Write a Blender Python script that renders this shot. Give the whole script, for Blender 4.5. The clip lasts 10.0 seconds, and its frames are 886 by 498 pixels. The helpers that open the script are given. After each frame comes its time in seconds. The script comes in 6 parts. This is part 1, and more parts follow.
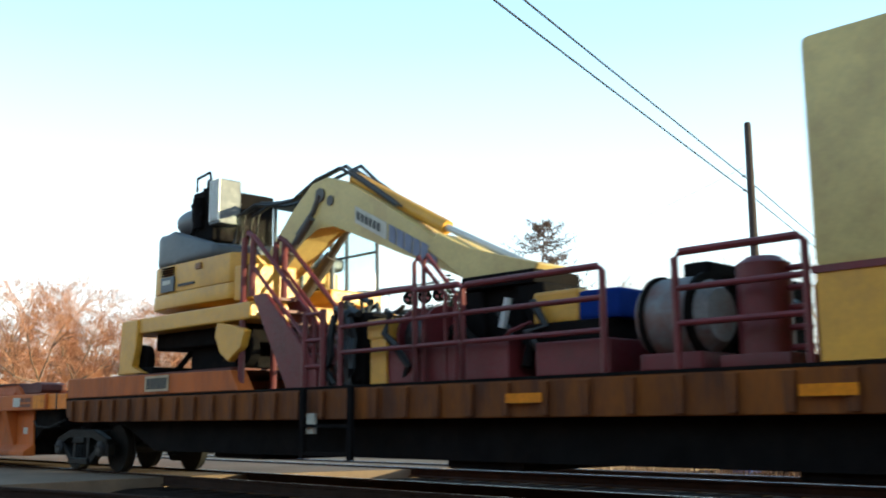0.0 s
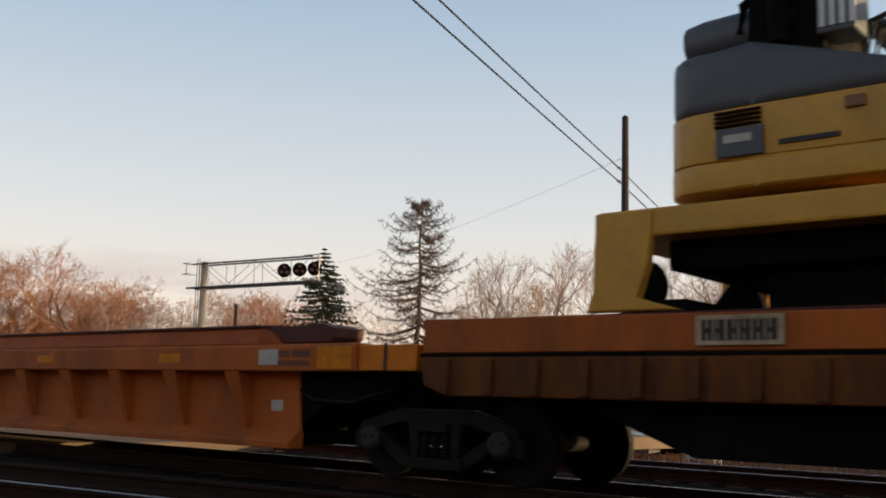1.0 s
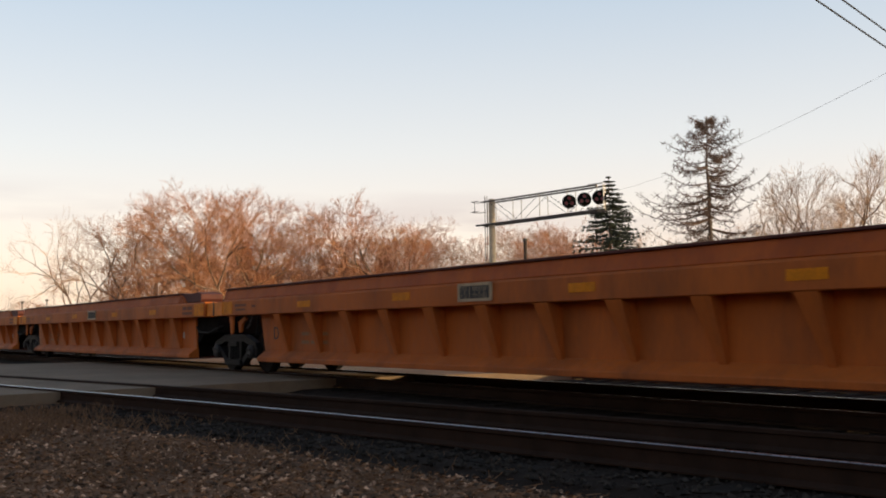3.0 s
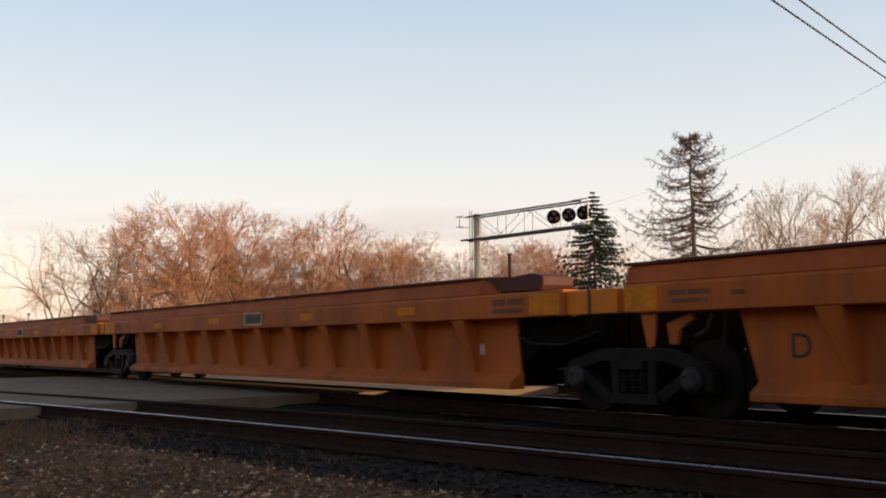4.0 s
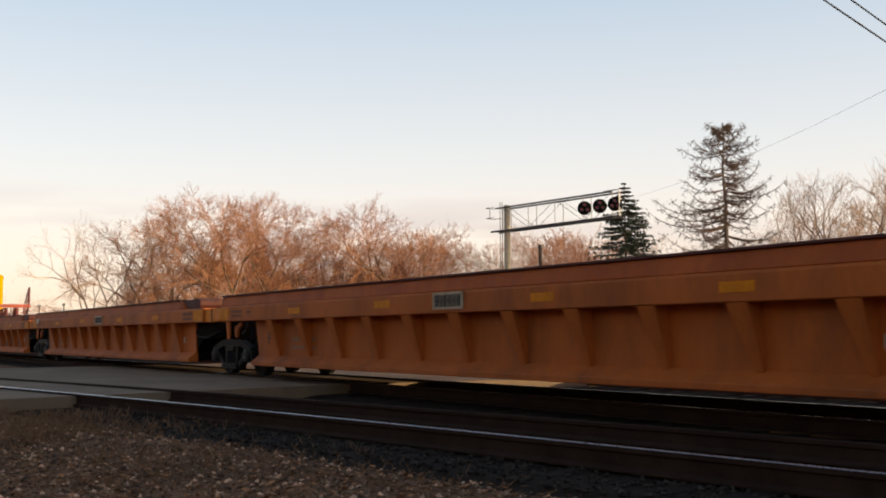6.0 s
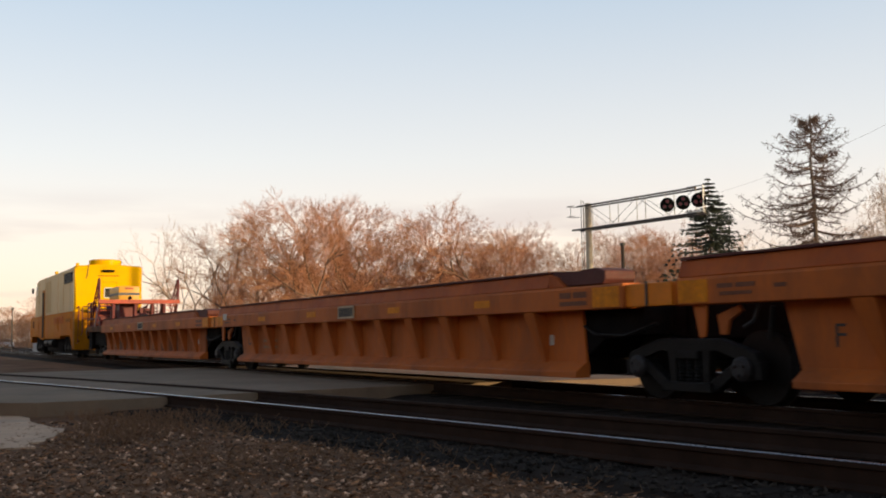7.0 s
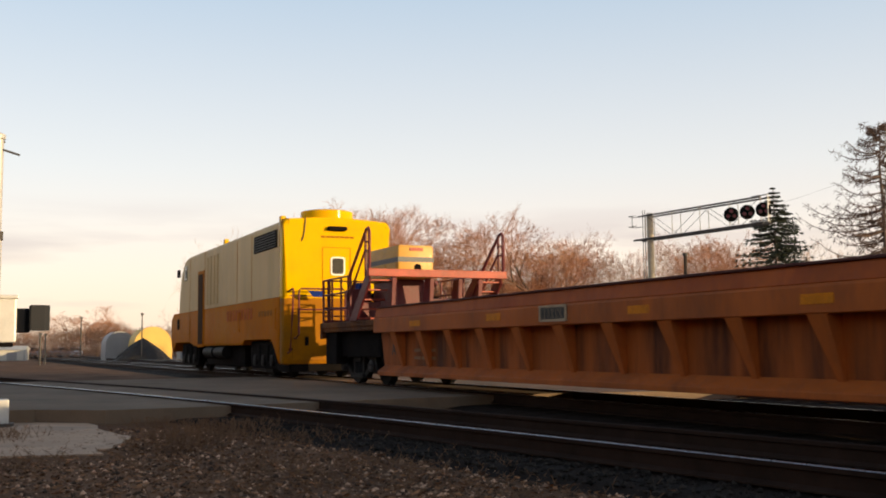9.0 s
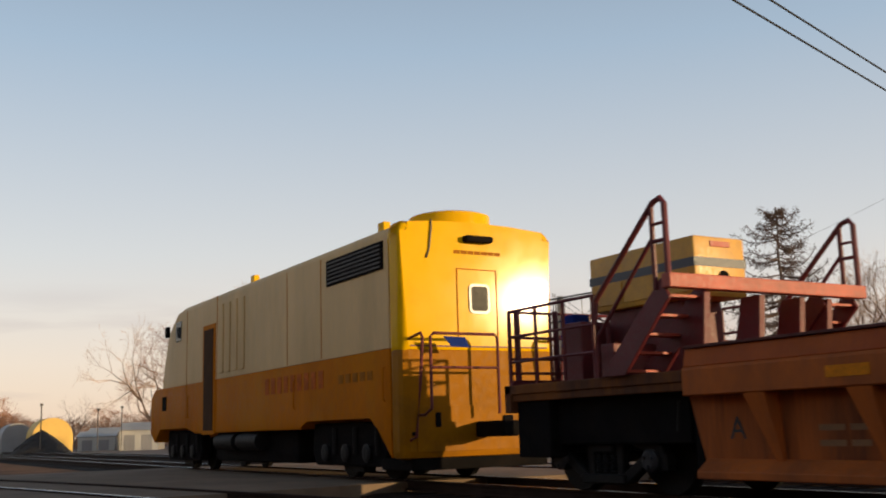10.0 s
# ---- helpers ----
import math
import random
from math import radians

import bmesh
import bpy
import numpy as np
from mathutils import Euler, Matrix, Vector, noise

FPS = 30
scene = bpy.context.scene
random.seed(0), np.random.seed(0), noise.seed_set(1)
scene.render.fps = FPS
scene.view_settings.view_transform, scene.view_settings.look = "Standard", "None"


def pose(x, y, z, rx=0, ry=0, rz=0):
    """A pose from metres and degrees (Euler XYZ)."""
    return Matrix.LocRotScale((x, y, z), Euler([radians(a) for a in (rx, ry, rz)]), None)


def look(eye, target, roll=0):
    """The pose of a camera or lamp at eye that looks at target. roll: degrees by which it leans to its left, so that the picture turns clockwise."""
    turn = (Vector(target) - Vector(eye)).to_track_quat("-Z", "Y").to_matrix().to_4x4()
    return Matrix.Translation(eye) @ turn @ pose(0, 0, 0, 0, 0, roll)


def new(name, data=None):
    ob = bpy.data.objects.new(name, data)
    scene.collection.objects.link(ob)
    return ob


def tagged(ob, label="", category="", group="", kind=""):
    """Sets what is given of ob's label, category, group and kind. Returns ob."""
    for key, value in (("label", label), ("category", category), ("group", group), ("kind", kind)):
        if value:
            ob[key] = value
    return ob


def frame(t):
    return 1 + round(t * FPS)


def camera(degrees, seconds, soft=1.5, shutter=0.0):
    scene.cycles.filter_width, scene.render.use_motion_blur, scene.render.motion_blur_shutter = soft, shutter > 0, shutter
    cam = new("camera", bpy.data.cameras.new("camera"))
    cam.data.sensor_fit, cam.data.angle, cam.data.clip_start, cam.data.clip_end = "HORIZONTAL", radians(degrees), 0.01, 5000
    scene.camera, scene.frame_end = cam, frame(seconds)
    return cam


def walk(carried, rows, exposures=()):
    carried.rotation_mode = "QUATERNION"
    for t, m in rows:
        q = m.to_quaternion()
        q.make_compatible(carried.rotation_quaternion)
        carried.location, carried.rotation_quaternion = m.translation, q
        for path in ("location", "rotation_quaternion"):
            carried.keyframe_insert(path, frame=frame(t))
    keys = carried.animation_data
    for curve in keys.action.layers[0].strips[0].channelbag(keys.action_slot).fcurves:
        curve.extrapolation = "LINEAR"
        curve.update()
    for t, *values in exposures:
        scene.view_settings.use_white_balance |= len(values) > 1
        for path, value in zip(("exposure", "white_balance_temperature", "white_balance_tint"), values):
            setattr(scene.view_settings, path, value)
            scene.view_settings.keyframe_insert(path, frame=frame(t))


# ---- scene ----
cam = camera(47.18, 10.0, soft=1.9, shutter=0.1)
PATH = [
    (0.0, pose(0, 0, 0.845, 99.75, 0.28, 46.54)),
    (0.2, pose(0, 0, 0.845, 99.04, 0.12, 48.16)),
    (0.5, pose(0, 0, 0.845, 99.26, -1.21, 49.26)),
    (0.7, pose(0, 0, 0.845, 99.20, -1.60, 46.22)),
    (0.8, pose(0, 0, 0.845, 99.05, -1.71, 44.37)),
    (1.0, pose(0, 0, 0.845, 98.54, -1.67, 39.22)),
    (1.5, pose(0, 0, 0.845, 97.73, 0.30, 40.41)),
    (2.0, pose(0, 0, 0.845, 96.55, 0.02, 41.50)),
    (2.5, pose(0, 0, 0.845, 94.02, 1.08, 49.21)),
    (2.7, pose(0, 0, 0.845, 94.11, 0.81, 55.33)),
    (3.8, pose(0, 0, 0.845, 94.95, 0.47, 55.61)),
    (4.0, pose(0, 0, 0.845, 95.27, 0.58, 54.73)),
    (4.5, pose(0, 0, 0.845, 95.41, 0.75, 55.17)),
    (5.0, pose(0, 0, 0.845, 94.85, 0.52, 55.61)),
    (6.5, pose(0, 0, 0.845, 94.96, 0.54, 57.83)),
    (7.0, pose(0, 0, 0.845, 94.84, 0.85, 61.05)),
    (7.5, pose(0, 0, 0.845, 94.37, 0.64, 64.95)),
    (8.0, pose(0, 0, 0.845, 94.64, 0.27, 65.77)),
    (8.5, pose(0, 0, 0.845, 95.12, 0.44, 64.79)),
    (9.0, pose(0, 0, 0.845, 95.47, 0.58, 64.43)),
    (9.5, pose(0, 0, 0.845, 99.56, 0.48, 61.92)),
    (10.0, pose(0, 0, 0.845, 100.13, 1.61, 59.58)),
]
# exposure opens bright and settles as the phone meters the sky
walk(cam, PATH, exposures=[(0.0, 1.05, 5500, -8), (0.25, 0.9, 5500, -10), (0.5, 0.62, 5400, -8), (0.85, 0.0, 6600, 8), (1.1, -0.04, 6900, 11),
                            (1.5, -0.12, 6900, 11), (2.0, -0.08, 6900, 11), (2.5, 0.08, 6900, 11), (3.8, 0.15, 6900, 11), (9.1, 0.14, 6900, 11), (9.5, -0.05, 6900, 11), (10.0, -0.2, 6800, 11)])

# ---- light ----
SUN_DIR = Vector((0.808, 0.576, 0.124)).normalized()
world = bpy.data.worlds.new("sky")
scene.world = world
world.use_nodes = True
wn = world.node_tree.nodes
wl = world.node_tree.links
sky = wn.new("ShaderNodeTexSky")
sky.sky_type = "NISHITA"
sky.sun_disc = False
sky.sun_elevation = math.asin(SUN_DIR.z)
sky.sun_rotation = math.atan2(SUN_DIR.x, SUN_DIR.y)
sky.ozone_density = 2.0
# thin evening haze over the clear sky: peach at the horizon, pale blue above, and a few low streaks of cloud
tc = wn.new("ShaderNodeTexCoord")
sep = wn.new("ShaderNodeSeparateXYZ")
wl.new(tc.outputs["Generated"], sep.inputs[0])
haze = wn.new("ShaderNodeValToRGB")
wl.new(sep.outputs["Z"], haze.inputs[0])
stops = [(0.0, (0.96, 0.74, 0.60)), (0.07, (0.94, 0.79, 0.70)), (0.17, (0.76, 0.76, 0.77)), (0.36, (0.43, 0.56, 0.71)), (0.55, (0.22, 0.29, 0.40)), (1.0, (0.07, 0.095, 0.15))]
for i, (at, colour) in enumerate(stops):
    e = haze.color_ramp.elements[i] if i < 2 else haze.color_ramp.elements.new(at)
    e.position = at
    e.color = (*colour, 1)
streak = wn.new("ShaderNodeMapping")
streak.inputs["Scale"].default_value = (2.0, 2.0, 17)
wl.new(tc.outputs["Generated"], streak.inputs["Vector"])
cn = wn.new("ShaderNodeTexNoise")
cn.inputs["Scale"].default_value = 1.6
cn.inputs["Detail"].default_value = 5
wl.new(streak.outputs[0], cn.inputs["Vector"])
cr = wn.new("ShaderNodeMapRange")
cr.inputs["From Min"].default_value, cr.inputs["From Max"].default_value = 0.50, 0.66
cr.inputs["To Max"].default_value = 0.6
wl.new(cn.outputs[0], cr.inputs["Value"])
low = wn.new("ShaderNodeMapRange")
low.inputs["From Min"].default_value, low.inputs["From Max"].default_value = 0.145, 0.10
wl.new(sep.outputs["Z"], low.inputs["Value"])
cm = wn.new("ShaderNodeMath")
cm.operation = "MULTIPLY"
wl.new(cr.outputs[0], cm.inputs[0])
wl.new(low.outputs[0], cm.inputs[1])
cloud = wn.new("ShaderNodeMix")
cloud.data_type = "RGBA"
cloud.inputs["B"].default_value = (0.55, 0.44, 0.46, 1)
wl.new(cm.outputs[0], cloud.inputs["Factor"])
wl.new(haze.outputs[0], cloud.inputs["A"])
back2 = wn.new("ShaderNodeBackground")
back2.inputs["Strength"].default_value = 0.9
wl.new(cloud.outputs["Result"], back2.inputs["Color"])
wl.new(sky.outputs[0], wn["Background"].inputs["Color"])
wn["Background"].inputs["Strength"].default_value = 0.05
both = wn.new("ShaderNodeAddShader")
wl.new(wn["Background"].outputs[0], both.inputs[0])
wl.new(back2.outputs[0], both.inputs[1])
wl.new(both.outputs[0], wn["World Output"].inputs["Surface"])
sun_data = bpy.data.lights.new("sun", "SUN")
sun_data.energy = 4.8
sun_data.angle = radians(0.6)
sun_data.color = (1.0, 0.75, 0.42)
sun = new("sun", sun_data)
sun.matrix_world = look(SUN_DIR * 100, (0, 0, 0))


# ---- materials ----
def material(name, colour, rough=0.6, metal=0.0, vary=0.25, scale=3.0, fine=40.0, bump=0.15, dirt=None, dirt_amount=0.5,
             stretch=(1, 1, 1), per_piece=0.0, spec=0.5, edge=0.52, rough_vary=0.12):
    """Painted, rusty or mineral surface: large blotches, fine grain, relief, and an optional second colour of dirt or rust."""
    m = bpy.data.materials.new(name)
    m.use_nodes = True
    n, k = m.node_tree.nodes, m.node_tree.links
    b = n["Principled BSDF"]
    tc = n.new("ShaderNodeTexCoord")
    mp = n.new("ShaderNodeMapping")
    mp.inputs["Scale"].default_value = stretch
    k.new(tc.outputs["Object"], mp.inputs["Vector"])
    big = n.new("ShaderNodeTexNoise")
    big.inputs["Scale"].default_value = scale
    big.inputs["Detail"].default_value = 6
    big.inputs["Roughness"].default_value = 0.62
    small = n.new("ShaderNodeTexNoise")
    small.inputs["Scale"].default_value = fine
    small.inputs["Detail"].default_value = 4
    k.new(mp.outputs[0], big.inputs["Vector"])
    k.new(mp.outputs[0], small.inputs["Vector"])
    ramp = n.new("ShaderNodeMapRange")
    ramp.inputs["From Min"].default_value, ramp.inputs["From Max"].default_value = 0.3, 0.7
    ramp.inputs["To Min"].default_value, ramp.inputs["To Max"].default_value = 1 - vary, 1 + vary
    k.new(big.outputs[0], ramp.inputs["Value"])
    ramp2 = n.new("ShaderNodeMapRange")
    ramp2.inputs["From Min"].default_value, ramp2.inputs["From Max"].default_value = 0.3, 0.7
    ramp2.inputs["To Min"].default_value, ramp2.inputs["To Max"].default_value = 1 - vary * 0.5, 1 + vary * 0.5
    k.new(small.outputs[0], ramp2.inputs["Value"])
    mul = n.new("ShaderNodeMath")
    mul.operation = "MULTIPLY"
    k.new(ramp.outputs[0], mul.inputs[0])
    k.new(ramp2.outputs[0], mul.inputs[1])
    last = mul
    if per_piece:
        info = n.new("ShaderNodeObjectInfo")
        r3 = n.new("ShaderNodeMapRange")
        r3.inputs["To Min"].default_value, r3.inputs["To Max"].default_value = 1 - per_piece, 1 + per_piece
        k.new(info.outputs["Random"], r3.inputs["Value"])
        last = n.new("ShaderNodeMath")
        last.operation = "MULTIPLY"
        k.new(mul.outputs[0], last.inputs[0])
        k.new(r3.outputs[0], last.inputs[1])
    tint = n.new("ShaderNodeVectorMath")
    tint.operation = "SCALE"
    tint.inputs[0].default_value = colour
    k.new(last.outputs[0], tint.inputs["Scale"])
    out = tint.outputs[0]
    if dirt:
        dn = n.new("ShaderNodeTexNoise")
        dn.inputs["Scale"].default_value = scale * 0.7
        dn.inputs["Detail"].default_value = 8
        dn.inputs["Roughness"].default_value = 0.7
        k.new(mp.outputs[0], dn.inputs["Vector"])
        dr = n.new("ShaderNodeMapRange")
        dr.inputs["From Min"].default_value, dr.inputs["From Max"].default_value = edge - 0.04, edge + 0.14
        dr.inputs["To Max"].default_value = dirt_amount
        k.new(dn.outputs[0], dr.inputs["Value"])
        mx = n.new("ShaderNodeMix")
        mx.data_type = "RGBA"
        mx.inputs["B"].default_value = (*dirt, 1)
        k.new(dr.outputs[0], mx.inputs["Factor"])
        k.new(out, mx.inputs["A"])
        out = mx.outputs["Result"]
    k.new(out, b.inputs["Base Color"])
    b.inputs["Metallic"].default_value = metal
    b.inputs["Specular IOR Level"].default_value = spec
    rr = n.new("ShaderNodeMapRange")
    rr.inputs["From Min"].default_value, rr.inputs["From Max"].default_value = 0.3, 0.7
    rr.inputs["To Min"].default_value, rr.inputs["To Max"].default_value = max(0.03, rough - rough_vary), min(1, rough + rough_vary)
    k.new(small.outputs[0], rr.inputs["Value"])
    k.new(rr.outputs[0], b.inputs["Roughness"])
    if bump:
        bp = n.new("ShaderNodeBump")
        bp.inputs["Strength"].default_value = bump
        bp.inputs["Distance"].default_value = 0.02
        k.new(small.outputs[0], bp.inputs["Height"])
        k.new(bp.outputs[0], b.inputs["Normal"])
    return m


M_ORANGE = material("well_car_orange_paint", (0.45, 0.112, 0.02), 0.62, spec=0.2, vary=0.16, scale=1.2, fine=18, bump=0.06,
                    dirt=(0.13, 0.045, 0.02), dirt_amount=0.55, stretch=(1, 1, 0.35))
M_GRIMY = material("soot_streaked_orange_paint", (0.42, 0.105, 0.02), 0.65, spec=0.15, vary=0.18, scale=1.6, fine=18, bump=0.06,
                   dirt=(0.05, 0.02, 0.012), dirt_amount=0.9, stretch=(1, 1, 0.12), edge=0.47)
M_CHORD = material("redder_chord_paint", (0.42, 0.098, 0.02), 0.66, spec=0.2, vary=0.2, scale=1.4, fine=18, bump=0.06,
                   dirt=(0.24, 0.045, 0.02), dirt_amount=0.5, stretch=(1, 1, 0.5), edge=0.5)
M_FLAT = material("weathered_flat_car_paint", (0.19, 0.06, 0.01), 0.75, spec=0.2, vary=0.3, scale=1.6, fine=20, dirt=(0.06, 0.025, 0.015),
                  dirt_amount=0.85, stretch=(1, 1, 0.3), edge=0.47)
M_CHORD_TOP = material("rust_red_top_flange", (0.085, 0.018, 0.012), 0.75, vary=0.3, scale=2, fine=30)
M_BLACK = material("matt_black_steel", (0.007, 0.006, 0.006), 0.85, spec=0.06, vary=0.4, scale=3, fine=30, dirt=(0.018, 0.011, 0.008), dirt_amount=0.4)
M_TRUCK = material("grimy_cast_steel", (0.008, 0.007, 0.0065), 0.65, spec=0.2, vary=0.35, scale=4, fine=40)
M_CAP = material("dull_bearing_cap_steel", (0.028, 0.026, 0.027), 0.6, spec=0.3, vary=0.3, scale=8)
M_WHEEL = material("grimy_wheel_steel", (0.009, 0.008, 0.007), 0.75, spec=0.25, vary=0.3)
M_YELLOW = material("faded_excavator_yellow", (0.60, 0.30, 0.028), 0.45, vary=0.12, scale=1.5, fine=20, bump=0.04,
                    dirt=(0.25, 0.13, 0.04), dirt_amount=0.4)
M_CREAM_BOOM = material("cream_yellow_boom_paint", (0.54, 0.41, 0.15), 0.5, vary=0.15, scale=1.5, fine=20, dirt=(0.3, 0.17, 0.07), dirt_amount=0.4)
M_DRUM = material("stained_grey_tank_paint", (0.16, 0.15, 0.15), 0.6, vary=0.35, scale=3, fine=25, dirt=(0.14, 0.05, 0.03), dirt_amount=0.8, edge=0.48)
M_GREY = material("dark_grey_cowl_paint", (0.07, 0.075, 0.085), 0.5, vary=0.15, scale=2, fine=30, bump=0.05)
M_RUBBER = material("black_rubber_hose", (0.015, 0.015, 0.016), 0.5, vary=0.2)
M_RED = material("dark_red_machine_paint", (0.125, 0.013, 0.016), 0.55, vary=0.22, scale=2, fine=25, dirt=(0.06, 0.02, 0.015), dirt_amount=0.5)
M_RED2 = material("orange_red_rail_paint", (0.40, 0.06, 0.03), 0.55, vary=0.2, scale=2, fine=25, dirt=(0.1, 0.03, 0.02), dirt_amount=0.5)
M_LOCO_CREAM = material("chalky_cream_loco_paint", (0.70, 0.465, 0.21), 0.55, spec=0.15, vary=0.07, scale=0.8, fine=14, bump=0.03,
                        dirt=(0.46, 0.31, 0.14), dirt_amount=0.5, stretch=(1, 1, 0.3))
M_LOCO_GOLD = material("golden_orange_loco_paint", (0.52, 0.15, 0.002), 0.6, spec=0.04, vary=0.14, scale=0.9, fine=14, bump=0.03,
                       dirt=(0.53, 0.21, 0.008), dirt_amount=0.45, stretch=(1, 1, 0.5))
# Amber band, darkened further: the platform's shade is put into this colour.
M_LOCO_LOW = material("shaded_amber_end_paint", (0.34, 0.13, 0.003), 0.5, spec=0.06, vary=0.06, scale=1, fine=8, bump=0.01,
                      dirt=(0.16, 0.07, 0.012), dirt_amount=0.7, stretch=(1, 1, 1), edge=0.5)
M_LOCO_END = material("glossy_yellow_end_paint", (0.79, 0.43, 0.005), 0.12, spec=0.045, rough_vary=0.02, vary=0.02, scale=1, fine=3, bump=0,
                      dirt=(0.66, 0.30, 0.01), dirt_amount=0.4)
M_YELLOW_MARK = material("reflective_yellow_tape", (0.66, 0.21, 0.003), 0.6, spec=0.2, vary=0.2, scale=8, dirt=(0.48, 0.14, 0.006), dirt_amount=0.7)
M_WHITE = material("dirty_white_paint", (0.50, 0.46, 0.38), 0.6, vary=0.12, scale=5, dirt=(0.3, 0.26, 0.2), dirt_amount=0.5)
M_PLATE = material("yellowed_white_plate", (0.50, 0.37, 0.23), 0.6, vary=0.15, scale=6, dirt=(0.25, 0.19, 0.12), dirt_amount=0.6)
M_DARKMARK = material("black_stencil_paint", (0.025, 0.022, 0.02), 0.6, vary=0.2)
M_FADED = material("faded_stencil_paint", (0.22, 0.10, 0.035), 0.6, vary=0.2)
M_BLUE = material("blue_paint", (0.012, 0.03, 0.17), 0.8, spec=0.06, vary=0.15)
M_RAIL_TOP = material("polished_rail_head", (0.42, 0.42, 0.44), 0.28, metal=0.9, vary=0.12, scale=2, fine=60, bump=0.02)
M_RAIL = material("rusty_rail_side", (0.032, 0.017, 0.011), 0.85, spec=0.15, vary=0.3, scale=3, fine=40)
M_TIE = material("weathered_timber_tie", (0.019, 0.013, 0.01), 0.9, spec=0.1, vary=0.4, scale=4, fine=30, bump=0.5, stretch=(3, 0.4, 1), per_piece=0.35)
M_GROUND = material("dirt_and_cinder_ground", (0.165, 0.083, 0.044), 0.95, spec=0.1, vary=0.45, scale=0.5, fine=25, bump=0.6,
                    dirt=(0.10, 0.055, 0.034), dirt_amount=0.5)
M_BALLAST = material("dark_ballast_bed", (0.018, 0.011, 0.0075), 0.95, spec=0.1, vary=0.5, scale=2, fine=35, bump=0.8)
M_LOT = material("pale_gravel_lot", (0.15, 0.11, 0.09), 0.95, vary=0.25, scale=0.3, fine=12, bump=0.4)
M_ASPHALT = material("worn_asphalt", (0.20, 0.142, 0.097), 0.9, spec=0.2, vary=0.2, scale=0.6, fine=60, bump=0.25, dirt=(0.27, 0.185, 0.12), dirt_amount=0.6)
M_STREET = material("dark_street_asphalt", (0.045, 0.04, 0.037), 0.9, vary=0.2, scale=0.6, fine=40, bump=0.2, spec=0.15)
M_CONCRETE = material("pale_concrete", (0.52, 0.34, 0.22), 0.9, vary=0.15, scale=1.2, fine=30, bump=0.3, dirt=(0.2, 0.16, 0.12), dirt_amount=0.5)
M_SILVER = material("aluminium_signal_paint", (0.55, 0.54, 0.52), 0.45, metal=0.2, vary=0.1, scale=3)
M_STEEL_DARK = material("weathered_signal_steel", (0.075, 0.066, 0.06), 0.6, vary=0.25)
M_MASTGOLD = material("weathered_pale_mast_paint", (0.42, 0.35, 0.26), 0.6, vary=0.2)
M_POLE = material("creosoted_timber_pole", (0.045, 0.03, 0.024), 0.85, vary=0.3, scale=3, fine=40, bump=0.4, stretch=(4, 4, 0.3))
M_BARK = material("pale_bare_bark", (0.21, 0.135, 0.095), 0.9, vary=0.25, scale=3)
M_TWIG = material("reddish_brown_twigs", (0.45, 0.205, 0.105), 0.85, vary=0.25, scale=0.6)
M_TWIG_PALE = material("pale_tan_twigs", (0.50, 0.32, 0.20), 0.85, vary=0.25, scale=0.6)
M_CONIFER_BARK = material("grey_conifer_bark", (0.10, 0.075, 0.06), 0.9, vary=0.3, scale=3)
M_NEEDLE = material("dark_green_needles", (0.034, 0.042, 0.024), 0.75, vary=0.35, scale=1.5)
M_LARCH = material("sparse_brown_conifer_twigs", (0.105, 0.062, 0.043), 0.85, vary=0.3, scale=1.5)
M_WEED = material("dry_brown_weeds", (0.19, 0.10, 0.05), 0.9, vary=0.3, scale=2)
M_COAL = material("dark_aggregate_pile", (0.03, 0.027, 0.026), 0.95, vary=0.3, scale=2, fine=20, bump=0.6)
M_TARP = material("yellow_hoop_fabric", (0.75, 0.47, 0.11), 0.6, vary=0.1, scale=0.5)
M_SIDING = material("pale_metal_siding", (0.52, 0.50, 0.46), 0.6, vary=0.08, scale=0.5)
M_ROOF = material("grey_metal_roof", (0.28, 0.27, 0.27), 0.55, vary=0.12, scale=0.5)
M_TOWER = material("dark_counterweight_paint", (0.03, 0.031, 0.035), 0.8, spec=0.2, vary=0.12, scale=0.2)
M_FAR = material("far_woods_brown", (0.36, 0.19, 0.11), 0.95, vary=0.3, scale=0.15)
M_RED_LENS = material("dark_signal_lens", (0.30, 0.02, 0.035), 0.2, vary=0.1)
M_STONE = material("mixed_ballast_stone", (0.125, 0.077, 0.05), 0.9, spec=0.2, vary=0.25, scale=6, fine=60)
M_BOUNCE_WALL = material("brown_bounce_wall", (0.17, 0.10, 0.065), 0.9, vary=0.2, scale=0.6, fine=10)
# Brighter orange than the car's paint; direct sunlight is put into the colour.
M_SUNLIT_SILL = material("sunlit_orange_paint", (0.70, 0.20, 0.012), 0.5, spec=0.2, vary=0.12, scale=4, dirt=(0.4, 0.15, 0.03), dirt_amount=0.4)
M_TYRE = material("tyre_rubber", (0.02, 0.02, 0.02), 0.8, vary=0.2)
M_CARBLUE = material("blue_car_paint", (0.03, 0.07, 0.28), 0.25, vary=0.05)
M_CARWHITE = material("white_car_paint", (0.7, 0.7, 0.7), 0.3, vary=0.05)
M_CARGREY = material("silver_car_paint", (0.3, 0.3, 0.31), 0.3, metal=0.3, vary=0.05)


def glass_material():
    m = bpy.data.materials.new("dark_window_glass")
    m.use_nodes = True
    b = m.node_tree.nodes["Principled BSDF"]
    b.inputs["Base Color"].default_value = (0.02, 0.025, 0.03, 1)
    b.inputs["Roughness"].default_value = 0.16
    b.inputs["Specular IOR Level"].default_value = 0.12
    return m


M_GLASS = glass_material()


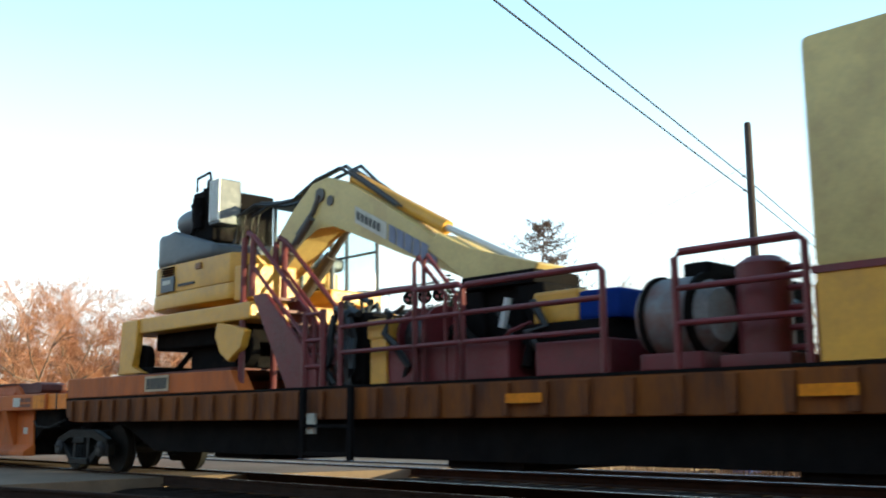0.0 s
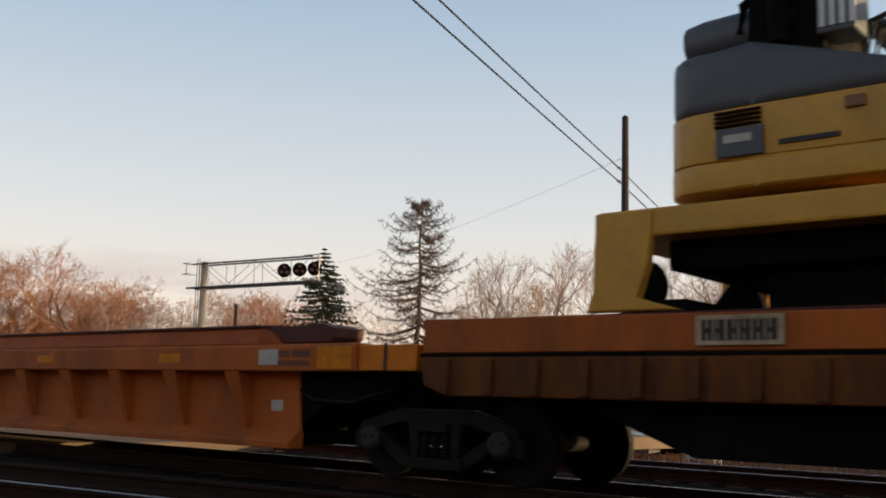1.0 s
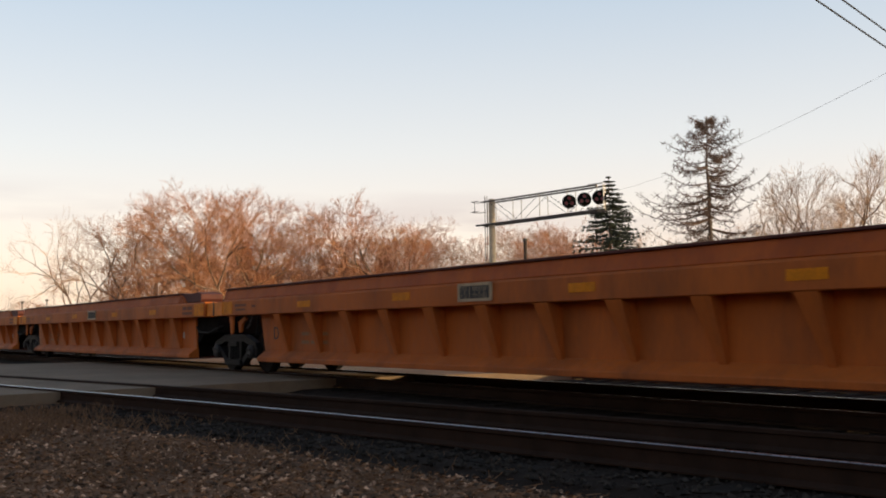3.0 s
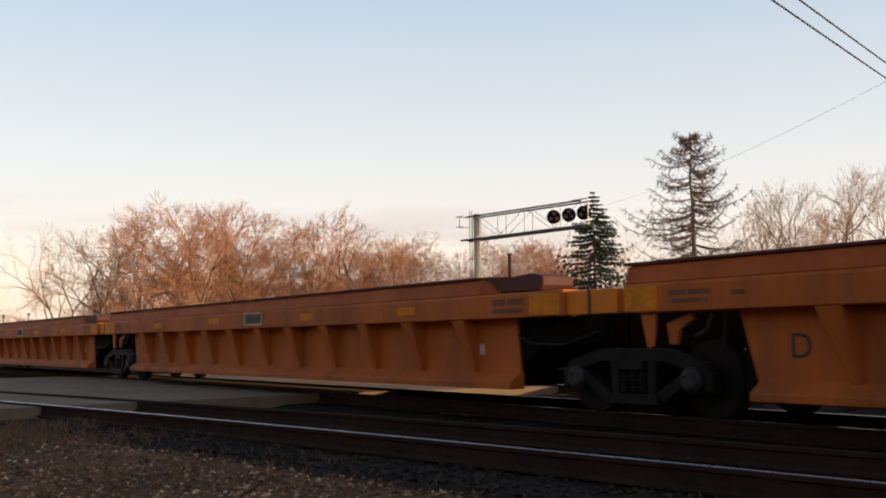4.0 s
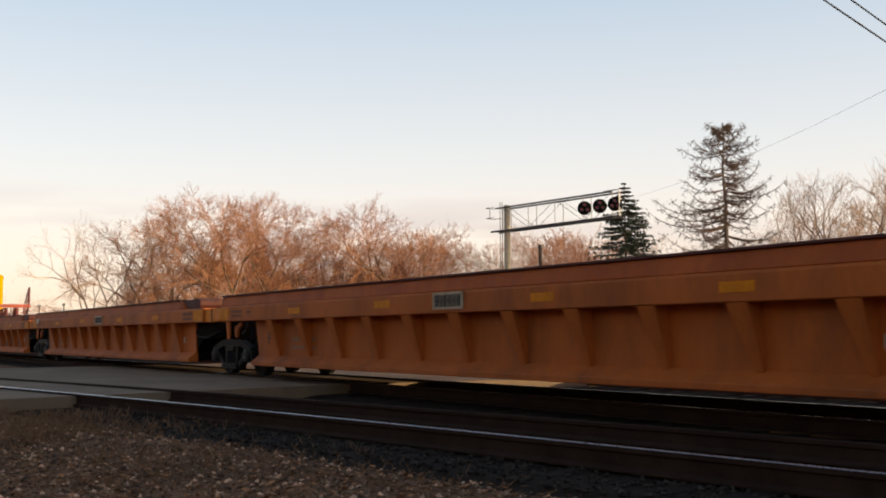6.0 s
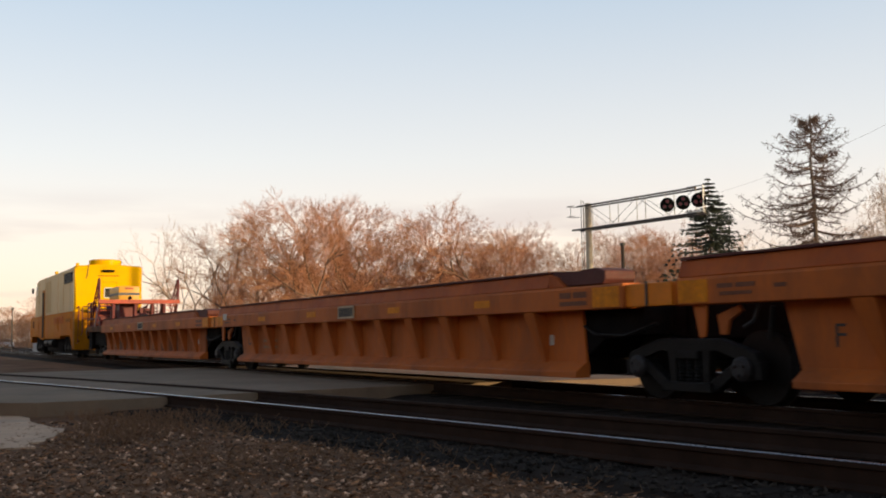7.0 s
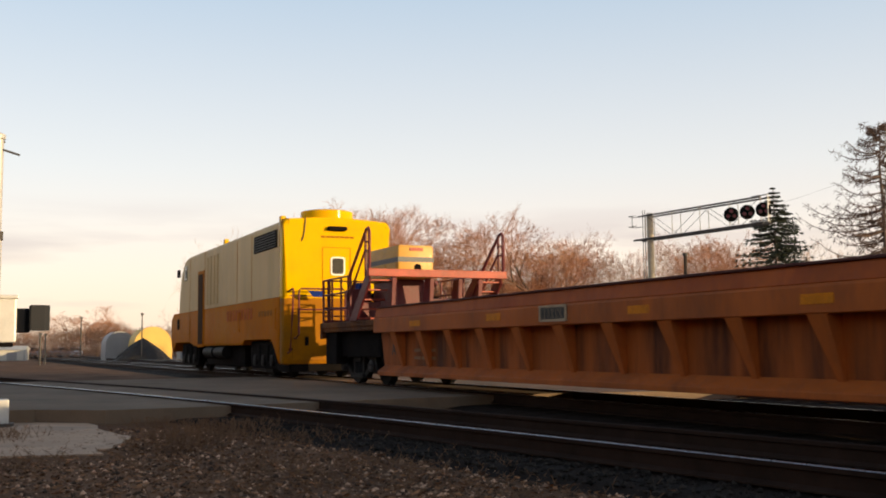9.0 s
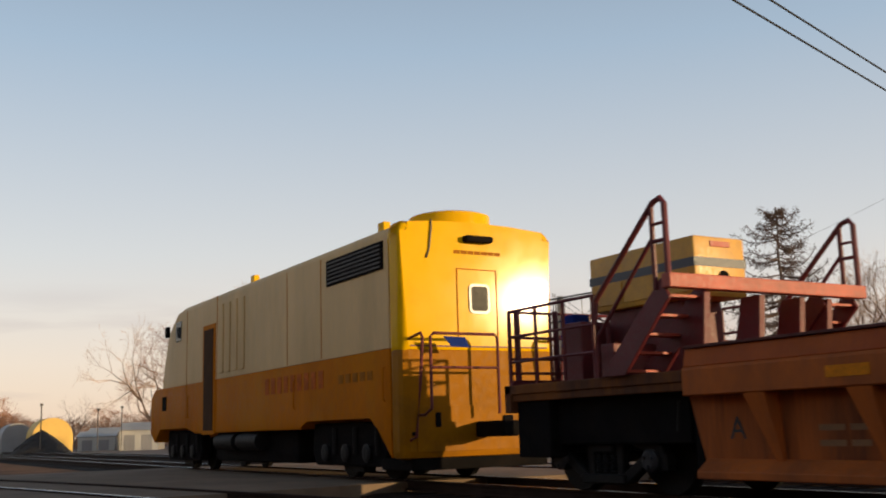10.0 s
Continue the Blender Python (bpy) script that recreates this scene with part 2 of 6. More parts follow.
def clear_glass():
    m = bpy.data.materials.new("clear_cab_glass")
    m.use_nodes = True
    n, k = m.node_tree.nodes, m.node_tree.links
    b = n["Principled BSDF"]
    b.inputs["Base Color"].default_value = (0.85, 0.93, 0.95, 1)
    b.inputs["Roughness"].default_value = 0.02
    b.inputs["Transmission Weight"].default_value = 1.0
    b.inputs["IOR"].default_value = 1.1
    return m


M_CLEAR = clear_glass()


def random_island(m, low, high, power=1.0):
    """Lets joined pieces differ from each other in brightness."""
    n, k = m.node_tree.nodes, m.node_tree.links
    b = n["Principled BSDF"]
    src = b.inputs["Base Color"].links[0].from_socket
    g = n.new("ShaderNodeNewGeometry")
    r = n.new("ShaderNodeMapRange")
    r.inputs["To Min"].default_value, r.inputs["To Max"].default_value = low, high
    pw = n.new("ShaderNodeMath")
    pw.operation = "POWER"
    pw.inputs[1].default_value = power
    k.new(g.outputs["Random Per Island"], pw.inputs[0])
    k.new(pw.outputs[0], r.inputs["Value"])
    s = n.new("ShaderNodeVectorMath")
    s.operation = "SCALE"
    k.new(src, s.inputs[0])
    k.new(r.outputs[0], s.inputs["Scale"])
    k.new(s.outputs[0], b.inputs["Base Color"])


random_island(M_STONE, 0.5, 7.0, 3.2)
random_island(M_NEEDLE, 0.5, 1.7)


# ---- mesh helpers ----
def box(bm, x0, x1, y0, y1, z0, z1, bevel=0.0):
    made = bmesh.ops.create_cube(bm, size=1.0)["verts"]
    for v in made:
        v.co = Vector(((x0 + x1) / 2 + v.co.x * (x1 - x0), (y0 + y1) / 2 + v.co.y * (y1 - y0), (z0 + z1) / 2 + v.co.z * (z1 - z0)))
    if bevel:
        edges = list({e for v in made for e in v.link_edges})
        bmesh.ops.bevel(bm, geom=edges, offset=bevel, segments=2, affect="EDGES", profile=0.6)


def prism(bm, outline, axis, a, b, bevel=0.0, segments=2):
    """Extrudes a closed outline along an axis ('x': outline in y, z; 'y': in x, z; 'z': in x, y) from a to b."""
    def at(p, d):
        return {"x": (d, p[0], p[1]), "y": (p[0], d, p[1]), "z": (p[0], p[1], d)}[axis]
    va = [bm.verts.new(at(p, a)) for p in outline]
    vb = [bm.verts.new(at(p, b)) for p in outline]
    n = len(outline)
    faces = [bm.faces.new(va), bm.faces.new(vb[::-1])]
    for i in range(n):
        faces.append(bm.faces.new((va[i], vb[i], vb[(i + 1) % n], va[(i + 1) % n])))
    if bevel:
        edges = list({e for f in faces for e in f.edges})
        bmesh.ops.bevel(bm, geom=edges, offset=bevel, segments=segments, affect="EDGES", profile=0.6)
    return faces


def tube(bm, points, r, sides=8, caps=True):
    """A round bar along a polyline; r: one radius or one a point."""
    pts = [Vector(p) for p in points]
    radii = r if isinstance(r, (list, tuple)) else [r] * len(pts)
    rings = []
    for i, p in enumerate(pts):
        d = (pts[min(i + 1, len(pts) - 1)] - pts[max(i - 1, 0)]).normalized()
        up = Vector((0, 0, 1)) if abs(d.z) < 0.95 else Vector((1, 0, 0))
        e1 = d.cross(up).normalized()
        e2 = d.cross(e1)
        rings.append([bm.verts.new(p + radii[i] * (math.cos(a) * e1 + math.sin(a) * e2))
                      for a in [2 * math.pi * j / sides for j in range(sides)]])
    for a, b in zip(rings, rings[1:]):
        for j in range(sides):
            bm.faces.new((a[j], a[(j + 1) % sides], b[(j + 1) % sides], b[j]))
    if caps:
        bm.faces.new(rings[0])
        bm.faces.new(rings[-1][::-1])


def part(name, bm, mat, parent=None, label="", smooth=0):
    me = bpy.data.meshes.new(name)
    bmesh.ops.recalc_face_normals(bm, faces=bm.faces)
    bm.to_mesh(me)
    bm.free()
    me.materials.append(mat)
    if smooth:
        for f in me.polygons:
            f.use_smooth = True
        me.set_sharp_from_angle(angle=radians(smooth))
    ob = new(name, me)
    ob.parent = parent
    if label:
        tagged(ob, label)
    return ob


def flat_faces(ob):
    """Keeps broad faces truly plane beside their rounded edges."""
    for f in ob.data.polygons:
        if f.area > 0.3:
            f.use_smooth = False
    return ob


def shared(name, ob, m, parent):
    """Another part on the same mesh."""
    o = new(name, ob.data)
    o.parent = parent
    o.matrix_basis = m
    return o


def thing(name, label, category, group="", m=None):
    e = tagged(new(name), label, category, group)
    if m is not None:
        e.matrix_basis = m
    return e


def text_mesh(name, words, size, mat, parent, x, y, z):
    """Lettering on a face that looks towards -y."""
    cu = bpy.data.curves.new(name, "FONT")
    cu.body, cu.size, cu.extrude = words, size, 0.002
    cu.align_x, cu.align_y = "CENTER", "CENTER"
    tmp = new(name, cu)
    bpy.context.view_layer.update()
    me = bpy.data.meshes.new_from_object(tmp.evaluated_get(bpy.context.evaluated_depsgraph_get()))
    bpy.data.objects.remove(tmp)
    me.materials.clear()
    me.materials.append(mat)
    ob = new(name, me)
    ob.parent = parent
    ob.matrix_basis = pose(x, y, z, 90, 0, 0)
    return ob


# ---- train measures ----
SPEED = 11.75
TRACK_Y = 9.5
MOVING = []
WHEELSETS = []


def rolling(ob, u):
    """Sets a thing down on the main track at place u and lists it to be driven."""
    ob.matrix_basis = pose(u, TRACK_Y, 0)
    MOVING.append((ob, u, 0.0, 0.0))


# ---- ground ----
def near_track_y(x):
    """The near track's outer rail: it leaves the main line slowly on a curve."""
    return 5.96 + 0.098 * x - 0.0022 * x * x if x >= -30 else near_track_y(-30) + (x + 30) * 0.23


def ground_z(x, y):
    """The ground lies level by the tracks and drops to a lower street beyond them, past the crossing."""
    def step(a, b, v):
        k = min(1.0, max(0.0, (v - a) / (b - a)))
        return k * k * (3 - 2 * k)
    return -0.24 - 0.95 * step(16.5, 23, y) * step(-25, -13, x)


def build_ground():
    bm = bmesh.new()
    R = 2500
    xs = [-R, -300, -120, -60, -40, -30, -25, -22, -19, -16, -13, -8, 0, 20, 60, 200, R]
    ys = [-R, -200, -40, -8, 0, 8, 16.5, 18, 19.5, 21, 23, 30, 45, 100, 300, R]
    grid = [[bm.verts.new((x, y, ground_z(x, y))) for y in ys] for x in xs]
    for i in range(len(xs) - 1):
        for j in range(len(ys) - 1):
            bm.faces.new((grid[i][j], grid[i + 1][j], grid[i + 1][j + 1], grid[i][j + 1]))
    tagged(part("ground", bm, M_GROUND), "bare brown dirt and cinders beside the railway", "ground", kind="structure")
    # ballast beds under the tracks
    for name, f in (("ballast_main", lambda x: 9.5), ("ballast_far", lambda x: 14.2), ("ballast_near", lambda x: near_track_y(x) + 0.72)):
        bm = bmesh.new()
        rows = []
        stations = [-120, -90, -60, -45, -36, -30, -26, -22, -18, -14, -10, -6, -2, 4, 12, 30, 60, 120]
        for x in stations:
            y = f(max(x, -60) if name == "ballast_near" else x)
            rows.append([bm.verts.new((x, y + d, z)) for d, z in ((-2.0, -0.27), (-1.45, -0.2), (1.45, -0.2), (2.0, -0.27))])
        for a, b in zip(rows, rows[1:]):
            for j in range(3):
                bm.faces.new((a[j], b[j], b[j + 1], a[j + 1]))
        tagged(part(name, bm, M_BALLAST), "dark crushed stone ballast under a track", "ballast", kind="structure")
    bm = bmesh.new()
    box(bm, -140, -26, 17.5, 60, -0.5, -0.215)
    tagged(part("gravel_lot", bm, M_LOT), "pale sunlit gravel lot beyond the tracks", "gravel lot", kind="structure")
    # lower street beyond the tracks
    bm = bmesh.new()
    box(bm, -13, 60, 22.5, 60, -1.5, -1.165)
    tagged(part("lower_street", bm, M_STREET), "worn asphalt of a lower side street", "street", kind="structure")
    # road crossing
    bm = bmesh.new()
    prism(bm, [(-16.4, -12), (-16.4, 1.1), (-15.6, 2.0), (-15.6, 3), (-16.2, 9), (-15.0, 14), (-14.6, 60), (-31, 60), (-31, -12)], "z", -0.4, -0.035)
    tagged(part("road", bm, M_ASPHALT), "worn grey asphalt road over the level crossing", "road", kind="structure")
    bm = bmesh.new()
    rng = random.Random(2)
    edge = []
    for p, q in (((-11.2, 1.35), (-12.8, 1.95)), ((-12.8, 1.95), (-15.2, 1.8)), ((-15.2, 1.8), (-19, 1.6)), ((-19, 1.6), (-19, -3)), ((-19, -3), (-12.4, -3)), ((-12.4, -3), (-11.2, 1.35))):
        for k in range(6):
            f = k / 6
            edge.append((p[0] + (q[0] - p[0]) * f + rng.uniform(-0.12, 0.12), p[1] + (q[1] - p[1]) * f + rng.uniform(-0.07, 0.07)))
    prism(bm, edge, "z", -0.4, -0.222)
    tagged(part("concrete_pad", bm, M_CONCRETE), "broken pale concrete pad round the signal mast", "concrete pad", kind="structure")


def build_backs():
    """An unseen wall, added behind the stand, closes the place and bounces warm light."""
    bm = bmesh.new()
    box(bm, -70, 35, -16.4, -16.0, -0.3, 7.2)
    tagged(part("bounce_wall", bm, M_BOUNCE_WALL), "long plain brown wall, unseen, added to bounce warm light", "building wall", kind="structure")


def rail_run(name, f, x0, x1, step, parent, polished):
    """One rail: foot, web and head, swept along y = f(x)."""
    prof = [(-0.07, -0.18), (0.07, -0.18), (0.07, -0.165), (0.012, -0.14), (0.012, -0.045), (0.036, -0.035), (0.036, -0.002),
            (-0.036, -0.002), (-0.036, -0.035), (-0.012, -0.045), (-0.012, -0.14), (-0.07, -0.165)]
    bm = bmesh.new()
    xs = np.arange(x0, x1 + 0.01, step)
    rows = [[bm.verts.new((x, f(x) + a, z)) for a, z in prof] for x in xs]
    for a, b in zip(rows, rows[1:]):
        for j in range(len(prof)):
            bm.faces.new((a[j], a[(j + 1) % 12], b[(j + 1) % 12], b[j]))
    r = part(name, bm, M_RAIL, parent)
    bm = bmesh.new()
    rows = [[bm.verts.new((x, f(x) + a, z)) for a, z in ((-0.027, -0.001), (-0.022, 0.003), (0.022, 0.003), (0.027, -0.001))] for x in xs]
    for a, b in zip(rows, rows[1:]):
        for j in range(3):
            bm.faces.new((a[j], b[j], b[j + 1], a[j + 1]))
    part("running_surface", bm, M_RAIL_TOP if polished else M_RAIL, r, "bright polished rail head" if polished else "")
    return r


def build_tracks():
    for name, f, x0, x1, step, pol in (("railway_track", lambda x: 8.75, -140, 60, 20, (True, True)),
                                       ("railway_track", lambda x: 13.48, -140, 60, 20, (True, True)),
                                       ("railway_track", near_track_y, -60, 30, 1.5, (True, False))):
        tr = tagged(thing(name, "steel rails spiked to dark timber ties", "railway track", "railway tracks"), kind="structure")
        rail_run("rail", f, x0, x1, step, tr, pol[0])
        rail_run("rail", lambda x: f(x) + 1.5, x0, x1, step, tr, pol[1])
        bm = bmesh.new()
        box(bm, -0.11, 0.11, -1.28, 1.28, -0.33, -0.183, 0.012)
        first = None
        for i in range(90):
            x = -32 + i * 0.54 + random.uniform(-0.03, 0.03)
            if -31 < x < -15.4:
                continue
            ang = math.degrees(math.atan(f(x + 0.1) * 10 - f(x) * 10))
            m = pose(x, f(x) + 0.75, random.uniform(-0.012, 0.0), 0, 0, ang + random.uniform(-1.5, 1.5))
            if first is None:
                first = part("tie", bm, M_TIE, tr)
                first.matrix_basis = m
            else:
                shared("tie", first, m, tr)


build_ground()
build_backs()
build_tracks()


# ---- train ----
def truck(parent, x):
    """A two-axle rail truck: cast side frames, bolster, springs and two turning wheelsets."""
    t = new("truck")
    t.parent = parent
    t.matrix_basis = pose(x, 0, 0)
    for s in (-1, 1):
        # cast side frame: arched top member, two slanting members, spring seat and pedestals
        bm = bmesh.new()
        y0, y1 = s * 1.06 - 0.07, s * 1.06 + 0.07
        prism(bm, [(-1.12, 0.46), (-1.06, 0.60), (-0.52, 0.76), (0.52, 0.76), (1.06, 0.60), (1.12, 0.46), (0.98, 0.46), (0.5, 0.63),
                   (-0.5, 0.63), (-0.98, 0.46)], "y", y0, y1, 0.015, 1)
        for k in (-1, 1):
            prism(bm, [(k * 0.98, 0.50), (k * 0.82, 0.55), (k * 0.34, 0.25), (k * 0.38, 0.14), (k * 0.46, 0.16)], "y", y0, y1, 0.012, 1)
            prism(bm, [(k * 0.22, 0.24), (k * 0.33, 0.24), (k * 0.36, 0.65), (k * 0.22, 0.65)], "y", y0 + 0.01, y1 - 0.01, 0.01, 1)
            prism(bm, [(k * 1.14, 0.30), (k * 1.14, 0.50), (k * 1.02, 0.50), (k * 1.04, 0.30)], "y", y0, y1, 0.01, 1)
        prism(bm, [(-0.42, 0.13), (0.42, 0.13), (0.40, 0.25), (-0.40, 0.25)], "y", s * 1.06 - 0.12, s * 1.06 + 0.12, 0.015, 1)
        part("side_frame", bm, M_TRUCK, t)
        for dx in (-0.88, 0.88):
            bm = bmesh.new()
            tube(bm, [(dx, s * 1.0, 0.42), (dx, s * 1.17, 0.42), (dx, s * 1.2, 0.42)], [0.14, 0.14, 0.10], 14)
            for j in range(3):
                a = 2.094 * j + 0.5
                tube(bm, [(dx + 0.07 * math.cos(a), s * 1.19, 0.42 + 0.07 * math.sin(a)), (dx + 0.07 * math.cos(a), s * 1.225, 0.42 + 0.07 * math.sin(a))], 0.022, 6)
            part("bearing_cap", bm, M_CAP, t, "dull grey bearing cap")
        for k in range(3):
            bm = bmesh.new()
            tube(bm, [(-0.14 + 0.14 * k, s * 1.08, 0.255 + 0.02 * j) for j in range(14)], [0.062 if j % 2 else 0.045 for j in range(14)], 8)
            part("coil_spring", bm, M_TRUCK, t)
        bm = bmesh.new()
        prism(bm, [(-0.2, 0.51), (0.2, 0.51), (0.2, 0.62), (-0.2, 0.62)], "y", s * 1.0, s * 1.16, 0.02, 1)
        part("bolster_end", bm, M_TRUCK, t)
        bm = bmesh.new()
        tube(bm, [(-0.42, s * 0.8, 0.36), (-0.2, s * 1.0, 0.3), (0.2, s * 1.0, 0.3), (0.42, s * 0.8, 0.36)], 0.03, 6)
        part("brake_beam", bm, M_TRUCK, t)
    bm = bmesh.new()
    box(bm, -0.2, 0.2, -1.1, 1.1, 0.52, 0.74, 0.02)
    part("bolster", bm, M_TRUCK, t)
    for dx in (-0.88, 0.88):
        bm = bmesh.new()
        tube(bm, [(0, -0.95, 0), (0, 0.95, 0)], 0.085, 10)
        for s in (-1, 1):
            y = s * 0.75
            tube(bm, [(0, y - s * 0.09, 0), (0, y - s * 0.075, 0), (0, y - s * 0.045, 0), (0, y - s * 0.04, 0), (0, y + s * 0.07, 0)],
                 [0.40, 0.455, 0.455, 0.425, 0.42], 28)
        w = part("wheelset", bm, M_WHEEL, t, smooth=40)
        w.matrix_basis = pose(dx, 0, 0.423)
        WHEELSETS.append((w, dx))
    return t


def name_plate(parent, x, y, z, w, h):
    """White framed owner's plate with a dark block of lettering drawn as plain bars."""
    bm = bmesh.new()
    box(bm, x - w / 2, x + w / 2, y - 0.012, y + 0.004, z - h / 2, z + h / 2, 0.003)
    p = part("name_plate", bm, M_PLATE, parent, "white plate with dark bars of lettering")
    bm = bmesh.new()
    for a, b, c, d in ((-w / 2, w / 2, h / 2 - 0.022, h / 2), (-w / 2, w / 2, -h / 2, -h / 2 + 0.022), (-w / 2, -w / 2 + 0.02, -h / 2, h / 2), (w / 2 - 0.02, w / 2, -h / 2, h / 2)):
        box(bm, x + a, x + b, y - 0.02, y - 0.011, z + c, z + d)
    part("plate_rim", bm, M_PLATE, p)
    bw = w * 0.88 / 6
    for i in range(6):
        x0 = x - w * 0.44 + i * bw
        notch = (0.5, 0.36, 0.62, 0.45, 0.5, 0.4)[i]
        bm = bmesh.new()
        for a, b, c, d in ((0.08, notch - 0.09, 0.15, 0.85), (notch + 0.07, 0.9, 0.15, 0.85), (notch - 0.1, notch + 0.08, 0.4, 0.56)):
            box(bm, x0 + a * bw, x0 + b * bw, y - 0.018, y - 0.008, z - h / 2 + c * h, z - h / 2 + d * h)
        part("lettering_bar", bm, M_DARKMARK, p)
    return p


RIB = []


def well_car(u, letter, group, end_deck=False, plates=(), plate_x=0.14):
    """One articulated well unit: top chords, side sheets with gusset ribs, bottom sills, bulkheads, and the truck at its joint."""
    car = thing("well_car", f"rust-stained orange articulated well car marked {letter}" if letter else "rust-stained orange articulated well car", "railway car", group)
    left = -8.62 if not end_deck else -10.6
    for s in (-1, 1):
        x0 = -8.6 if not end_deck else -7.1
        cap_end = 6.98 if s < 0 else 5.2
        bm = bmesh.new()
        prism(bm, [(s * 1.5, 1.14), (s * 1.5, 1.43), (s * 1.475, 1.455), (s * 1.2, 1.455), (s * 1.2, 1.14)], "x", x0, 8.62, 0.012, 1)
        part("top_chord", bm, M_ORANGE, car)
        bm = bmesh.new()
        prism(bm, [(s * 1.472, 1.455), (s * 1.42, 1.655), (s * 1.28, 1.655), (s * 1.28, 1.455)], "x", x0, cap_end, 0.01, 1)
        part("chord_cap", bm, M_CHORD, car, "redder upper facet of the chord")
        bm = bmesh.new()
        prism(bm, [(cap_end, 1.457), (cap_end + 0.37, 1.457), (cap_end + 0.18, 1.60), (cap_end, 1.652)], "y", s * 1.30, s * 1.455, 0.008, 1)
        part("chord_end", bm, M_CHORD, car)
        bm = bmesh.new()
        box(bm, x0 + 0.02, cap_end, s * 1.35 - 0.11, s * 1.35 + 0.11, 1.659, 1.69, 0.006)
        part("top_flange", bm, M_CHORD_TOP, car, "dark rusty red flange")
        bm = bmesh.new()
        prism(bm, [(-7.24, 1.14), (7.48, 1.14), (7.54, 0.34), (-7.02, 0.34)], "y", s * 1.235 - 0.02, s * 1.235 + 0.02)
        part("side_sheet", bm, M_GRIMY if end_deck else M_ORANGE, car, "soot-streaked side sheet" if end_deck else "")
        bm = bmesh.new()
        prism(bm, [(s * 1.44, 0.25), (s * 1.44, 0.33), (s * 1.262, 0.46), (s * 1.2, 0.46), (s * 1.2, 0.25)], "x", -7.02, 7.54, 0.008, 1)
        part("bottom_sill", bm, M_ORANGE, car)
        # end sill that bridges to the joint
        if end_deck:
            bm = bmesh.new()
            box(bm, left, -7.1, s * 1.4 - 0.07, s * 1.4 + 0.07, 1.2, 1.43, 0.015)
            part("end_sill", bm, M_FLAT, car)
        bm = bmesh.new()
        box(bm, 8.62, 9.46, s * 1.38 - 0.07, s * 1.38 + 0.07, 1.15, 1.43, 0.015)
        part("end_sill", bm, M_SUNLIT_SILL, car, "orange end sill with sunlight put into its colour")
        bm = bmesh.new()
        box(bm, 9.0, 9.04, s * 1.455 - 0.008, s * 1.455 + 0.008, 1.15, 1.45, 0.003)
        part("joint_strap", bm, M_DARKMARK, car)
        marks = [(8.02, 8.56, 1.165, 1.42), (-5.17, -4.68, 1.235, 1.345), (-1.98, -1.49, 1.255, 1.375), (2.0, 2.46, 1.24, 1.35), (5.05, 5.5, 1.24, 1.35)]
        if not end_deck:
            marks.append((-8.57, -8.1, 1.165, 1.42))
        for a, b, c, d in marks:
            bm = bmesh.new()
            box(bm, a, b, s * 1.503 - 0.004, s * 1.503 + 0.004, c, d)
            part("reflector", bm, M_YELLOW_MARK, car)
        # faded stencils that cannot be read
        for a, b, c, d in ((7.3, 7.55, 1.3, 1.38), (7.6, 7.9, 1.3, 1.38), (7.3, 7.9, 1.2, 1.26), (-7.95, -7.72, 1.31, 1.36), (-7.68, -7.4, 1.31, 1.36), (-7.92, -7.45, 1.23, 1.27), (-7.14, -6.98, 1.285, 1.33)):
            if end_deck and a < 0:
                continue
            bm = bmesh.new()
            box(bm, a, b, s * 1.502 - 0.003, s * 1.502 + 0.003, c, d)
            part("stencil_bar", bm, M_GHOST_STENCIL, car)
        # gusset ribs
        for i in range(11):
            m = pose(0.24 + (i - 5) * 1.26, 0, 0, 0, 0, 0 if s < 0 else 180)
            if not RIB:
                bm = bmesh.new()
                q = [bm.verts.new(c) for c in ((-0.17, -1.49, 1.137), (0.10, -1.49, 1.137), (0.13, -1.30, 0.44), (0.04, -1.30, 0.44),
                                               (-0.17, -1.25, 1.137), (0.10, -1.25, 1.137), (0.13, -1.25, 0.44), (0.04, -1.25, 0.44))]
                for a in ((0, 1, 2, 3), (4, 7, 6, 5), (0, 4, 5, 1), (3, 2, 6, 7), (0, 3, 7, 4), (1, 5, 6, 2)):
                    bm.faces.new([q[j] for j in a])
                RIB.append(part("rib", bm, M_ORANGE, car))
                RIB[0].matrix_basis = m
            else:
                shared("rib", RIB[0], m, car)
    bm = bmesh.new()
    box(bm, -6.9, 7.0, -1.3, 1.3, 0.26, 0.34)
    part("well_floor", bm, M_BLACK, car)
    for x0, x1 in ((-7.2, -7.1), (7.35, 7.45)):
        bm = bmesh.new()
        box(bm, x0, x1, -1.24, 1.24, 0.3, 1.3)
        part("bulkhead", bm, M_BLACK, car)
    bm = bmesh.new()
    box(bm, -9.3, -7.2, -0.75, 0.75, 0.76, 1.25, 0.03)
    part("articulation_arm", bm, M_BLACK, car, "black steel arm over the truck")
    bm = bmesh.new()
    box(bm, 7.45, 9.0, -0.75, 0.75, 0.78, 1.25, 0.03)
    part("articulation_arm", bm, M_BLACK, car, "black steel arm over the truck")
    # Solid black block keeps the joint dark and hides lit ground behind.
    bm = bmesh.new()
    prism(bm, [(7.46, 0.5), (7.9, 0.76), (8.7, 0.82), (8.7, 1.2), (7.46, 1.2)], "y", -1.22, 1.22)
    part("end_shield", bm, M_BLACK, car, "black end plating")
    bm = bmesh.new()
